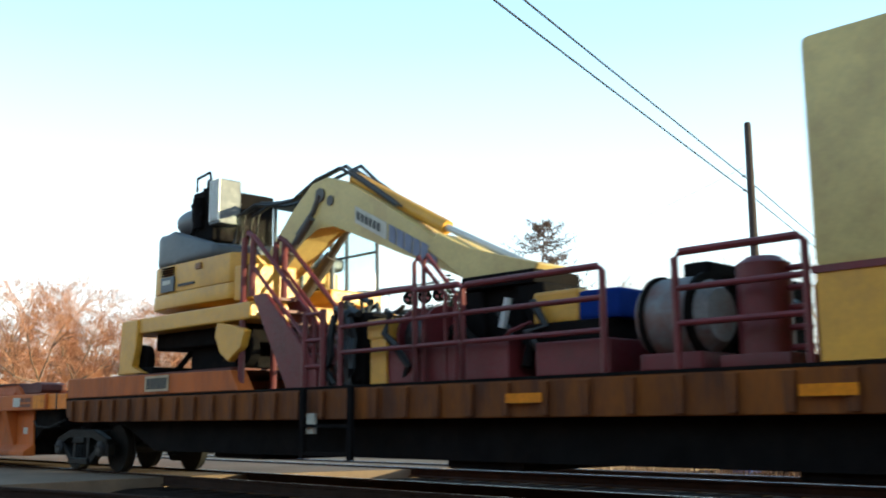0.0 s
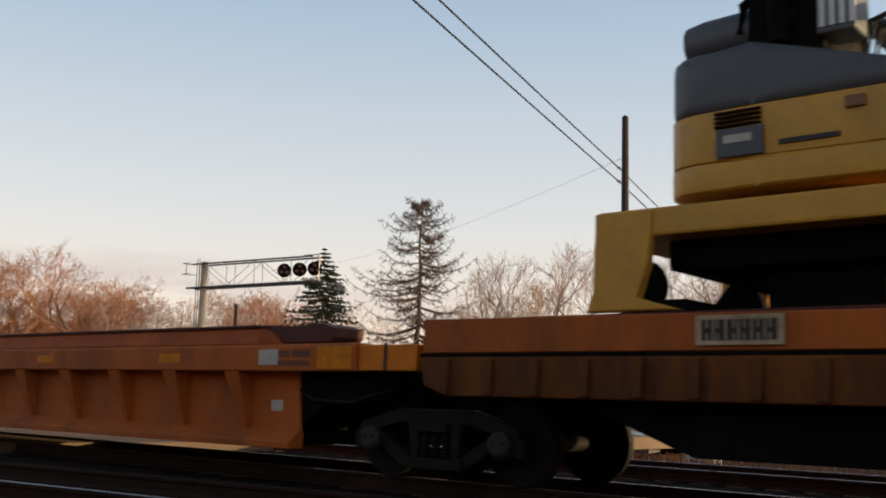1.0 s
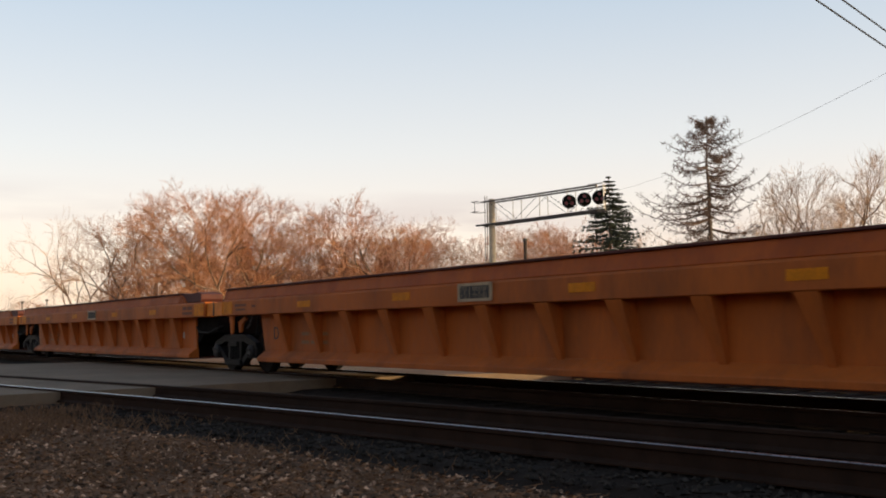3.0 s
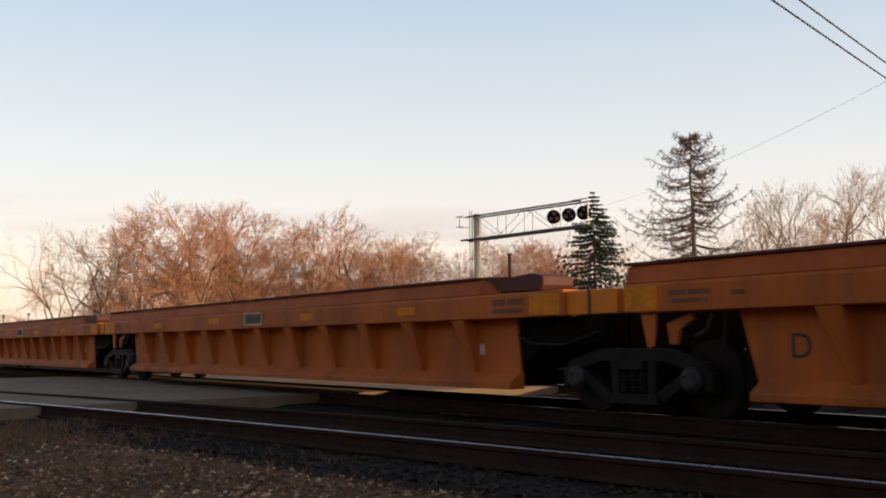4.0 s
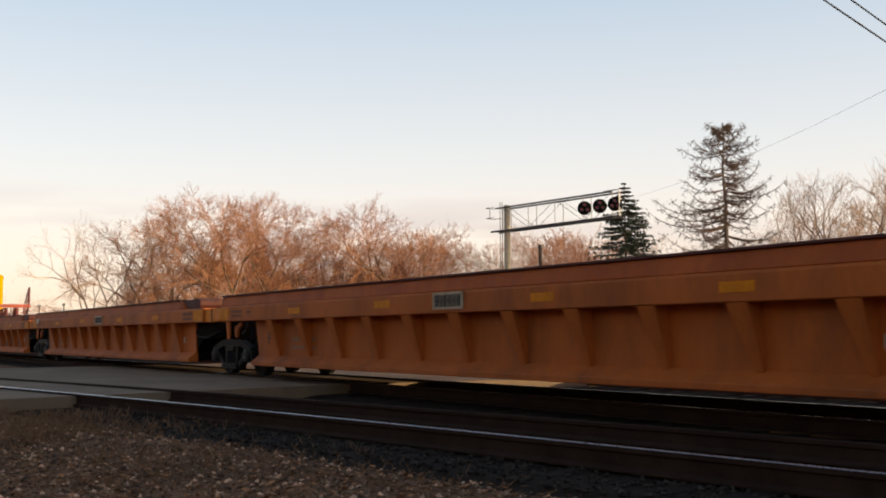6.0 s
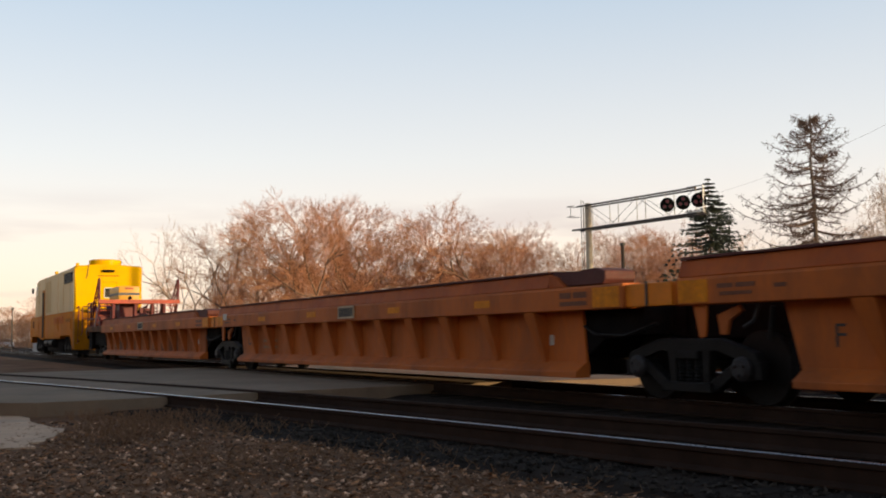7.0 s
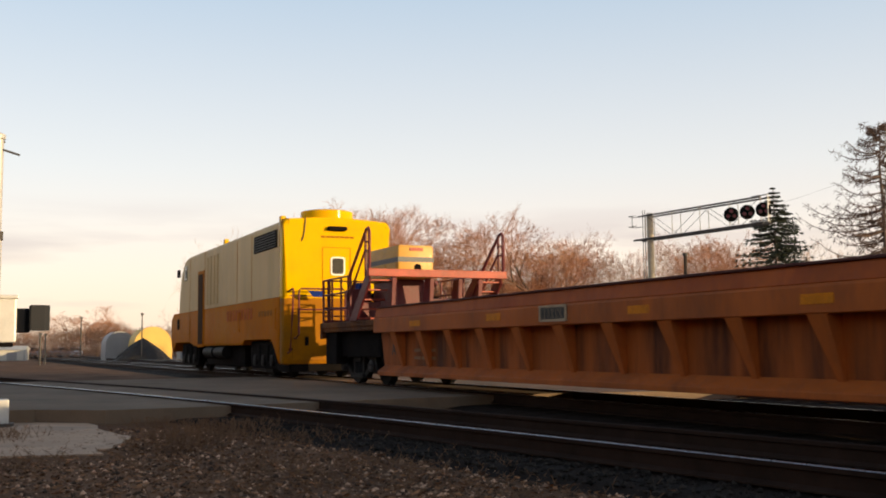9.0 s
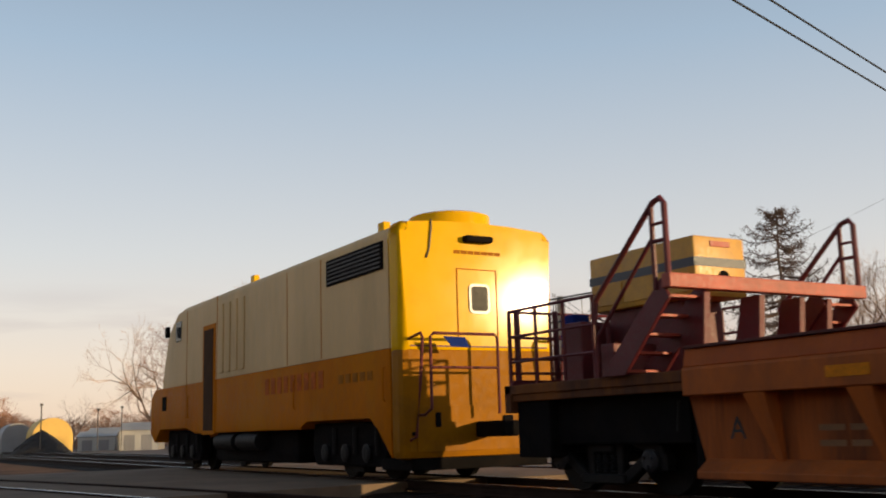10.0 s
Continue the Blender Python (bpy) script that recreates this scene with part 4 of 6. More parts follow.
    box(bm, 14.65, 24.0, -1.53, 1.53, 2.06, 2.12)
    part("stripe", bm, M_RED, k, "thin dark red stripe")
    rolling(k, -18.6)


def excavator():
    """Yellow excavator on a high frame, its boom folded down over the deck."""
    ex = thing("excavator", "yellow excavator with a dark grey cowl on a high frame", "excavator")
    # high frame
    bm = bmesh.new()
    box(bm, 2.05, 6.0, -1.42, 1.42, 2.36, 2.62, 0.03)
    part("frame_deck", bm, M_YELLOW, ex)
    for s in (-1, 1):
        bm = bmesh.new()
        prism(bm, [(2.04, 2.6), (2.62, 2.6), (2.58, 2.1), (2.45, 1.8), (2.9, 1.69), (1.95, 1.69), (2.04, 1.85)], "y", s * 1.4 - 0.06, s * 1.4 + 0.06, 0.015, 1)
        part("frame_leg", bm, M_YELLOW, ex)
        bm = bmesh.new()
        prism(bm, [(5.15, 2.36), (5.55, 2.3), (5.95, 2.2), (5.85, 1.95), (5.5, 1.75), (5.25, 1.9), (5.1, 2.15)], "y", s * 1.4 - 0.06, s * 1.4 + 0.06, 0.02, 1)
        part("frame_leg", bm, M_YELLOW, ex)
        for x in (2.35, 5.55):
            bm = bmesh.new()
            tube(bm, [(x, s * 1.1, 1.94), (x, s * 1.25, 1.94), (x, s * 1.28, 1.94)], [0.26, 0.26, 0.12], 20)
            part("guide_wheel", bm, M_BLACK, ex)
    bm = bmesh.new()
    box(bm, 2.6, 5.4, -1.1, 1.1, 2.08, 2.37, 0.05)
    part("undercarriage", bm, M_BLACK, ex)
    bm = bmesh.new()
    box(bm, 3.45, 4.45, -0.9, 0.9, 1.69, 2.1, 0.03)
    part("drive_case", bm, M_BLACK, ex)
    for x in (2.5, 5.08):
        bm = bmesh.new()
        box(bm, x, x + 0.4, -1.3, 1.3, 1.69, 1.8, 0.02)
        part("skid_beam", bm, M_BLACK, ex)
    for x, dx in ((3.2, -0.2), (4.7, 0.2)):
        bm = bmesh.new()
        tube(bm, [(x, -0.7, 2.1), (x + dx, -0.9, 1.75)], 0.05, 8)
        part("drive_strut", bm, M_BLACK, ex)
    bm = bmesh.new()
    tube(bm, [(4.5, 0, 2.6), (4.5, 0, 2.72)], 0.7, 28)
    part("slew_ring", bm, M_BLACK, ex)

    # turning house with a rounded counterweight to the rear
    def outline(x_front, r, half, inner=None):
        pts = [(x_front, -half), (x_front, half)] if inner is None else [(x_front - 0.12, -half), (x_front, -half + 0.12), (x_front, inner), (4.5, inner), (4.5, half)]
        cx = 2.56 + r
        for k in range(13):
            a = math.pi / 2 + math.pi * k / 12
            sx = math.copysign(abs(math.cos(a)) ** 0.42, math.cos(a))
            sy = math.copysign(abs(math.sin(a)) ** 0.42, math.sin(a))
            pts.append((cx + r * sx, half * sy))
        return pts
    bm = bmesh.new()
    prism(bm, outline(5.42, 1.0, 1.36, -0.72), "z", 2.72, 2.98, 0.05)
    part("counterweight", bm, M_YELLOW, ex, smooth=35)
    bm = bmesh.new()
    prism(bm, outline(5.4, 0.98, 1.34, -0.7), "z", 2.985, 3.44, 0.02)
    part("engine_cover", bm, M_YELLOW, ex, smooth=35)
    bm = bmesh.new()
    prism(bm, outline(4.75, 0.95, 1.31), "z", 3.445, 4.02, 0.1, 3)
    for v in bm.verts:
        if v.co.z > 3.7 and v.co.x > 3.5:
            v.co.z -= (v.co.z - 3.56) * 0.8 * min(1.0, (v.co.x - 3.5) / 1.25)
    part("cowl", bm, M_GREY, ex, "dark grey rounded cowl", smooth=50)
    bm = bmesh.new()
    box(bm, 5.35, 5.85, -1.3, -0.5, 2.68, 3.22, 0.03)
    part("tool_locker", bm, M_YELLOW, ex)
    bm = bmesh.new()
    box(bm, 3.2, 3.62, -1.375, -1.33, 3.0, 3.25, 0.004)
    part("marking_panel", bm, M_GREY, ex, "dark panel with a white bar of writing")
    bm = bmesh.new()
    box(bm, 3.27, 3.52, -1.382, -1.374, 3.12, 3.19)
    part("marking_bar", bm, M_WHITE, ex)
    for i in range(4):
        bm = bmesh.new()
        box(bm, 3.18, 3.6, -1.372, -1.335, 3.27 + 0.04 * i, 3.288 + 0.04 * i)
        part("vent_slot", bm, M_BLACK, ex)
    bm = bmesh.new()
    box(bm, 3.75, 4.25, -1.362, -1.338, 3.06, 3.1)
    part("marking_bar", bm, M_DARKMARK, ex)
    bm = bmesh.new()
    box(bm, 4.3, 4.46, -1.375, -1.33, 3.28, 3.38, 0.01)
    part("handle_recess", bm, M_FADED, ex)
    # engine pack on the cowl
    bm = bmesh.new()
    tube(bm, [(2.62, -0.6, 4.34), (2.8, -0.6, 4.34), (3.35, -0.6, 4.36)], [0.2, 0.23, 0.23], 20)
    part("muffler", bm, M_GREY, ex, smooth=40)
    bm = bmesh.new()
    box(bm, 3.3, 4.0, -0.9, 0.3, 3.86, 4.75, 0.05)
    box(bm, 2.75, 3.5, -0.75, 0.2, 3.86, 4.12, 0.04)
    box(bm, 3.0, 3.35, -0.3, 0.3, 4.1, 4.6, 0.05)
    tube(bm, [(3.2, -0.2, 4.5), (3.2, -0.2, 4.95), (3.3, -0.2, 5.0)], 0.07, 10)
    tube(bm, [(3.62, -0.93, 4.1), (3.62, -0.96, 4.6)], 0.1, 10)
    tube(bm, [(3.4, -0.95, 4.0), (3.75, -0.97, 4.3), (3.8, -0.95, 4.75)], 0.035, 8)
    tube(bm, [(3.45, -0.6, 4.7), (3.5, -0.6, 5.0)], 0.12, 12)
    tube(bm, [(3.2, -0.8, 4.3), (3.25, -0.85, 4.55), (3.4, -0.85, 4.62)], 0.05, 8)
    part("power_pack", bm, M_BLACK, ex)
    bm = bmesh.new()
    box(bm, 3.95, 4.28, -0.95, -0.55, 4.1, 4.85, 0.02)
    part("radiator", bm, M_GREY, ex)
    for i in range(4):
        bm = bmesh.new()
        box(bm, 3.98 + 0.085 * i, 4.03 + 0.085 * i, -0.97, -0.95, 4.15, 4.85)
        part("radiator_fin", bm, M_SILVER, ex)
    bm = bmesh.new()
    tube(bm, [(3.1, -0.7, 4.85), (3.1, -0.7, 5.08), (3.6, -0.75, 5.1), (3.7, -0.75, 4.8)], 0.025, 6)
    part("guard_loop", bm, M_BLACK, ex)
    # cab on the far side
    bm = bmesh.new()
    for x in (4.0, 4.8, 5.62):
        for y in (0.35, 1.3):
            tube(bm, [(x, y, 2.95), (x - 0.03, y, 4.58)], 0.035, 8)
    box(bm, 3.95, 5.66, 0.3, 1.35, 4.55, 4.6, 0.02)
    for y in (0.35, 1.3):
        tube(bm, [(4.0, y, 3.7), (5.62, y, 3.7)], 0.025, 8)
    part("cab_frame", bm, M_GREY, ex)
    bm = bmesh.new()
    box(bm, 3.55, 5.66, 0.3, 1.36, 2.74, 2.98, 0.03)
    part("cab_base", bm, M_YELLOW, ex)
    bm = bmesh.new()
    box(bm, 4.0, 4.5, 0.6, 1.1, 2.98, 3.3, 0.05)
    box(bm, 3.95, 4.1, 0.6, 1.1, 3.25, 3.95, 0.05)
    part("cab_seat", bm, M_BLACK, ex)
    for x0, x1, y0, y1 in ((4.02, 5.58, 0.33, 0.338), (4.02, 5.58, 1.3, 1.308), (5.61, 5.618, 0.4, 1.26)):
        bm = bmesh.new()
        box(bm, x0, x1, y0, y1, 2.99, 4.54)
        part("cab_window", bm, M_CLEAR, ex).visible_shadow = False
    # boom and stick
    bm = bmesh.new()
    prism(bm, [(5.0, 3.05), (5.45, 3.2), (6.1, 3.62), (6.45, 3.76), (6.85, 3.74), (8.4, 3.1), (9.7, 2.6), (9.8, 2.8), (9.2, 3.12), (8.0, 3.86), (7.2, 4.3),
               (6.65, 4.5), (6.25, 4.46), (5.75, 4.08), (5.2, 3.55), (4.85, 3.35)], "y", -0.55, -0.05, 0.02, 1)
    part("boom", bm, M_CREAM_BOOM, ex)
    bm = bmesh.new()
    tube(bm, [(7.0, -0.3, 4.46), (9.0, -0.3, 3.42)], 0.1, 14)
    part("stick_cylinder", bm, M_YELLOW, ex)
    bm = bmesh.new()
    tube(bm, [(9.0, -0.3, 3.42), (10.6, -0.3, 2.68)], 0.05, 12)
    part("cylinder_rod", bm, M_SILVER, ex, "bright chromed rod")
    bm = bmesh.new()
    prism(bm, [(8.9, 3.1), (9.6, 2.62), (10.7, 2.5), (10.85, 2.7), (9.7, 3.0), (9.1, 3.3)], "y", -0.6, 0.0, 0.02, 1)
    part("stick", bm, M_CREAM_BOOM, ex)
    for y in (-0.68, 0.08):
        bm = bmesh.new()
        tube(bm, [(5.2, y, 2.85), (5.95, y, 3.45)], 0.1, 12)
        part("boom_cylinder", bm, M_STEEL_DARK, ex)
        bm = bmesh.new()
        tube(bm, [(5.95, y, 3.45), (6.45, y, 3.88)], 0.06, 12)
        part("cylinder_rod", bm, M_STEEL_DARK, ex)
    for k, (dz, dy) in enumerate(((0.0, -0.5), (0.05, -0.38), (0.03, -0.22), (0.1, -0.1))):
        bm = bmesh.new()
        tube(bm, [(4.2, dy - 0.1, 3.8), (4.3, dy - 0.1, 4.25 + dz), (4.65, dy, 4.4 + dz), (5.1, dy, 4.32 + dz), (5.7, dy, 4.3 + dz), (6.3, dy, 4.52 + dz),
                  (6.9, dy, 4.6 + dz), (7.3, dy, 4.38), (8.2, dy, 3.82)], 0.028, 6)
        part("hydraulic_hose", bm, M_RUBBER, ex)
    bm = bmesh.new()
    tube(bm, [(6.5, -0.58, 4.24), (6.35, -0.58, 4.0), (6.0, -0.6, 3.7)], 0.04, 8)
    tube(bm, [(6.75, -0.57, 4.12), (6.75, -0.55, 4.12)], 0.08, 16)
    tube(bm, [(6.5, -0.58, 4.24), (6.5, -0.55, 4.24)], 0.11, 16)
    part("boom_pin", bm, M_STEEL_DARK, ex)
    for x0, mat, nbar in ((7.35, M_WHITE, 1), (8.1, M_FADED_BLUE, 6)):
        for i in range(nbar):
            bm = bmesh.new()
            w = 0.7 if nbar == 1 else 0.14
            x1 = x0 + i * 0.165
            z1 = 3.94 - 0.50 * (x1 - 7.35)
            prism(bm, [(x1, z1), (x1 + w, z1 - 0.50 * w), (x1 + w, z1 - 0.50 * w - 0.24), (x1, z1 - 0.24)], "y", -0.565, -0.552)
            part("boom_sign" if nbar == 1 else "lettering_bar", bm, mat, ex)
    for i in range(6):
        x1 = 7.4 + i * 0.09
        z1 = 3.88 - 0.5 * (x1 - 7.35)
        bm = bmesh.new()
        prism(bm, [(x1, z1), (x1 + 0.06, z1 - 0.03), (x1 + 0.06, z1 - 0.15), (x1, z1 - 0.12)], "y", -0.572, -0.562)
        part("lettering_bar", bm, M_DARKMARK, ex)
    rolling(ex, -18.6)


def locomotive():
    """Cream and golden cab car: rounded body, yellow end with door, grille, side door, two trucks. Rear end at x = 0, nose towards -x."""
    lo = thing("locomotive", "cream and golden-yellow cab locomotive with a glossy yellow end", "locomotive")

    def section(half, z0, z1, r, arch):
        pts = [(-half, z0), (half, z0)]
        for k in range(7):
            a = math.pi / 2 * k / 6
            pts.append((half - r + r * math.cos(a), z1 - r + r * math.sin(a)))
        pts.append((half * 0.45, z1 + arch * 0.75))
        pts.append((0, z1 + arch))
        pts.append((-half * 0.45, z1 + arch * 0.75))
        for k in range(7):
            a = math.pi / 2 * (6 - k) / 6
            pts.append((-half + r - r * math.cos(a), z1 - r + r * math.sin(a)))
        return pts
    # upper body as cross sections along x, drawn in towards the nose
    bm = bmesh.new()
    stations = [(-0.45, 1.0, 4.36, 0.0), (-12.6, 1.0, 4.36, 0.0), (-13.3, 0.98, 4.3, -0.05), (-14.2, 0.95, 3.9, -0.3), (-14.9, 0.9, 3.1, -0.9), (-15.3, 0.86, 2.3, -1.0)]
    rows = []
    for x, w, top, _ in stations:
        pts = section(1.55 * w, 2.24, max(top, 2.5), min(0.18, max(top, 2.5) - 2.26), 0.08)
        rows.append([bm.verts.new((x, y, z)) for y, z in pts])
    for a, b in zip(rows, rows[1:]):
        for j in range(len(a)):
            bm.faces.new((a[j], a[(j + 1) % len(a)], b[(j + 1) % len(a)], b[j]))
    bm.faces.new(rows[0])
    bm.faces.new(rows[-1][::-1])
    part("upper_body", bm, M_LOCO_CREAM, lo, "chalky cream upper side", smooth=35)
    bm = bmesh.new()
    prism(bm, [(-0.45, 2.24), (-15.3, 2.24), (-15.75, 2.0), (-15.75, 1.0), (-15.3, 0.72), (-14.9, 0.98), (-14.7, 1.12), (-12.2, 1.12), (-11.4, 0.94), (-4.35, 0.94),
               (-4.05, 1.12), (-1.25, 1.12), (-0.95, 0.9), (-0.45, 0.4)], "y", -1.55, 1.55, 0.03, 2)
    part("lower_body", bm, M_LOCO_GOLD, lo, "golden orange lower side", smooth=35)
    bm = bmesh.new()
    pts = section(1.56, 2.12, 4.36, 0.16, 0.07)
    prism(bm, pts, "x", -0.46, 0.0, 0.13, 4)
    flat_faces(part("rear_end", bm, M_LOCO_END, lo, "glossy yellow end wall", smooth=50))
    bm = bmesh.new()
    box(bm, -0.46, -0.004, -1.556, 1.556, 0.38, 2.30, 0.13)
    flat_faces(part("lower_end", bm, M_LOCO_LOW, lo, "amber lower end wall with shade in its colour", smooth=50))
    bm = bmesh.new()
    box(bm, -0.40, 0.006, -1.4, 1.4, 2.235, 2.26)
    part("belt_stripe", bm, M_RED, lo, "thin dark red stripe")
    def rounded(y0, y1, z0, z1, r):
        """A rectangle with round corners, in y and z."""
        out = []
        for cy, cz, a0 in ((y1 - r, z0 + r, -90), (y1 - r, z1 - r, 0), (y0 + r, z1 - r, 90), (y0 + r, z0 + r, 180)):
            for k in range(5):
                a = radians(a0 + 22.5 * k)
                out.append((cy + r * math.cos(a), cz + r * math.sin(a)))
        return out
    # end door, window, light housing, vent
    bm = bmesh.new()
    for y0, y1, z0, z1 in ((-0.46, -0.446, 2.3, 3.6), (0.351, 0.365, 2.3, 3.6), (-0.46, 0.365, 3.586, 3.6)):
        box(bm, -0.01, 0.014, y0, y1, z0, z1)
    part("end_door_seam", bm, M_LOCO_GOLD, lo)
    bm = bmesh.new()
    prism(bm, rounded(-0.22, 0.20, 2.82, 3.34, 0.09), "x", -0.01, 0.025)
    wf = part("end_window", bm, M_SILVER, lo, "end door window in a bright frame")
    bm = bmesh.new()
    prism(bm, rounded(-0.175, 0.155, 2.865, 3.295, 0.06), "x", 0.0, 0.032)
    part("pane", bm, M_END_PANE, wf)
    bm = bmesh.new()
    box(bm, -0.02, 0.16, -0.32, 0.24, 4.06, 4.18, 0.05)
    part("marker_lamp", bm, M_BLACK, lo)
    bm = bmesh.new()
    box(bm, 0.0, 0.006, -0.5, -0.38, 3.86, 3.92)
    sb = part("stencil_bar", bm, M_GHOST, lo)
    for i in range(1, 7):
        shared("stencil_bar", sb, pose(0, 0.14 * i, 0), lo)
    bm = bmesh.new()
    tube(bm, [(0.005, -0.95, 4.42), (0.03, -0.95, 4.3), (0.02, -1.0, 3.9), (0.02, -1.06, 3.75)], 0.016, 6)
    part("cable", bm, M_RUBBER, lo)
    bm = bmesh.new()
    tube(bm, [(-0.95, 0.0, 4.4), (-0.95, 0.0, 4.68), (-0.95, 0.0, 4.71)], [0.75, 0.75, 0.68], 32)
    part("roof_fan", bm, M_LOCO_END, lo, "round yellow fan housing", smooth=40)
    for x in (-1.15, -7.8):
        bm = bmesh.new()
        box(bm, x - 0.12, x + 0.12, -1.32, -1.18, 4.3, 4.56, 0.02)
        part("roof_lug", bm, M_LOCO_END, lo)
    # side grille with slats
    for s in (-1, 1):
        bm = bmesh.new()
        box(bm, -3.0, -0.62, s * 1.56 - 0.015, s * 1.56 + 0.015, 3.62, 4.12, 0.01)
        gr = part("side_grille", bm, M_BLACK, lo, "black louvred grille")
        for i in range(6):
            bm = bmesh.new()
            box(bm, -2.95, -0.68, s * 1.585 - 0.012, s * 1.585 + 0.012, 3.66 + 0.075 * i, 3.685 + 0.075 * i)
            part("slat", bm, M_STEEL_DARK, gr)
        # side door; the leaf's dark colour stands in for its shaded recess
        bm = bmesh.new()
        box(bm, -10.75, -9.75, s * 1.558 - 0.012, s * 1.558 + 0.012, 0.9, 3.64, 0.006)
        dr = part("side_door", bm, M_LOCO_GOLD, lo, "orange side door with its recess shade put into the leaf")
        bm = bmesh.new()
        box(bm, -10.62, -9.88, s * 1.572 - 0.012, s * 1.572 + 0.012, 1.0, 3.52, 0.006)
        part("door_leaf", bm, M_DOOR_LEAF, dr)
        for i in range(4):
            bm = bmesh.new()
            x = -9.45 + 0.5 * i
            prism(bm, [(x, 2.36), (x + 0.3, 2.36), (x + 0.3, 4.05), (x, 4.05)], "y", s * 1.55 - 0.03, s * 1.55 + 0.03, 0.025)
            part("side_flute", bm, M_LOCO_CREAM, lo)
        for x, z0, z1 in ((-9.66, 1.0, 4.3), (-5.05, 2.26, 4.2), (-3.3, 2.26, 4.2), (-12.2, 1.15, 4.2)):
            bm = bmesh.new()
            box(bm, x, x + 0.02, s * 1.55 - 0.008, s * 1.55 + 0.008, z0, z1)
            part("panel_seam", bm, M_LOCO_GOLD, lo)
        bm = bmesh.new()
        box(bm, -13.3, -12.75, s * 1.535 - 0.02, s * 1.535 + 0.025, 3.45, 4.0, 0.02)
        part("cab_window", bm, M_GLASS, lo)
        bm = bmesh.new()
        box(bm, -13.6, -13.4, s * 1.72 - 0.05, s * 1.72 + 0.05, 3.6, 3.9, 0.02)
        part("mirror", bm, M_BLACK, lo)
        bm = bmesh.new()
        box(bm, -14.5, -14.1, s * 1.556 - 0.01, s * 1.556 + 0.01, 1.6, 2.0, 0.02)
        part("step_recess", bm, M_BLACK, lo)
        for i in range(9):
            bm = bmesh.new()
            box(bm, -6.3 + 0.36 * i, -6.08 + 0.36 * i, s * 1.555 - 0.004, s * 1.555 + 0.004, 1.7, 2.04)
            part("ghost_lettering_bar", bm, M_FADED_RED, lo)
        for i in range(5):
            bm = bmesh.new()
            box(bm, -2.5 + 0.3 * i, -2.3 + 0.3 * i, s * 1.555 - 0.004, s * 1.555 + 0.004, 1.74, 1.9)
            part("marking_bar", bm, M_GHOST, lo)
        for x in (-0.62, -4.6, -11.9):
            bm = bmesh.new()
            tube(bm, [(x, s * 1.56, 1.35), (x, s * 1.6, 1.38), (x, s * 1.6, 1.9), (x, s * 1.56, 1.93)], 0.014, 6)
            part("grab_iron", bm, M_LOCO_GOLD, lo)
    bm = bmesh.new()
    prism(bm, [(-14.0, 3.35), (-13.35, 4.08), (-13.4, 4.14), (-14.1, 3.4)], "y", -1.1, 1.1)
    part("windscreen", bm, M_GLASS, lo)
    # tank and gear under the body
    bm = bmesh.new()
    box(bm, -10.6, -5.2, -1.25, 1.25, 0.25, 0.96, 0.12)
    part("fuel_tank", bm, M_BLACK, lo, smooth=40)
    for x in (-9.8, -8.2):
        bm = bmesh.new()
        tube(bm, [(x, -1.38, 0.72), (x + 1.3, -1.38, 0.72)], 0.2, 16)
        part("air_reservoir", bm, M_TRUCK, lo, smooth=40)
    for x in (-2.65, -13.1):
        truck(lo, x)
        for s in (-1, 1):
            bm = bmesh.new()
            prism(bm, [(x - 1.62, 0.5), (x - 1.45, 0.24), (x + 1.45, 0.24), (x + 1.62, 0.5), (x + 1.55, 1.04), (x - 1.55, 1.04)], "y", s * 1.2 - 0.12, s * 1.2 + 0.12, 0.05)
            part("truck_cover", bm, M_BLACK, lo)
            for dx in (-0.9, 0.0, 0.9):
                bm = bmesh.new()
                tube(bm, [(x + dx, s * 1.3, 0.48), (x + dx, s * 1.38, 0.48), (x + dx, s * 1.4, 0.48)], [0.17, 0.17, 0.1], 14)
                part("axle_box", bm, M_TRUCK, lo)
                bm = bmesh.new()
                tube(bm, [(x + dx + 0.4, s * 1.34, 0.45), (x + dx + 0.4, s * 1.34, 0.95)], 0.06, 8)
                part("damper", bm, M_TRUCK, lo)
    bm = bmesh.new()
    box(bm, -0.2, 0.85, -0.16, 0.16, 0.72, 0.98, 0.04)
    part("coupler", bm, M_BLACK, lo)
    bm = bmesh.new()
    box(bm, -1.2, -0.05, -1.35, 1.35, 0.2, 0.40, 0.02)
    part("pilot", bm, M_BLACK, lo)
    # red handrails and blue flag on the end
    for y in (-1.42, 1.42):
        bm = bmesh.new()
        tube(bm, [(0.0, y, 2.36), (0.40, y, 2.42), (0.46, y, 2.34), (0.36, y, 1.6), (0.2, y, 0.75), (0.0, y, 0.7)], 0.026, 8)
        part("handrail", bm, M_RED, lo)
    bm = bmesh.new()
    tube(bm, [(0.42, -1.25, 1.2), (0.42, -1.25, 2.36), (0.42, -1.19, 2.42), (0.42, 0.0, 2.42), (0.42, 0.06, 2.36), (0.42, 0.06, 1.1)], 0.026, 8)
    tube(bm, [(0.42, -1.25, 1.86), (0.42, 0.06, 1.86)], 0.022, 8)
    tube(bm, [(0.42, -1.25, 1.2), (0.2, -1.25, 1.1), (0.0, -1.25, 1.1)], 0.022, 8)
    part("end_gate", bm, M_RED, lo)
    bm = bmesh.new()
    prism(bm, [(-1.02, 2.37), (-0.6, 2.36), (-0.52, 2.19), (-0.86, 2.20)], "x", 0.44, 0.452)
    part("flag", bm, M_BLUE, lo, "small blue warning flag")
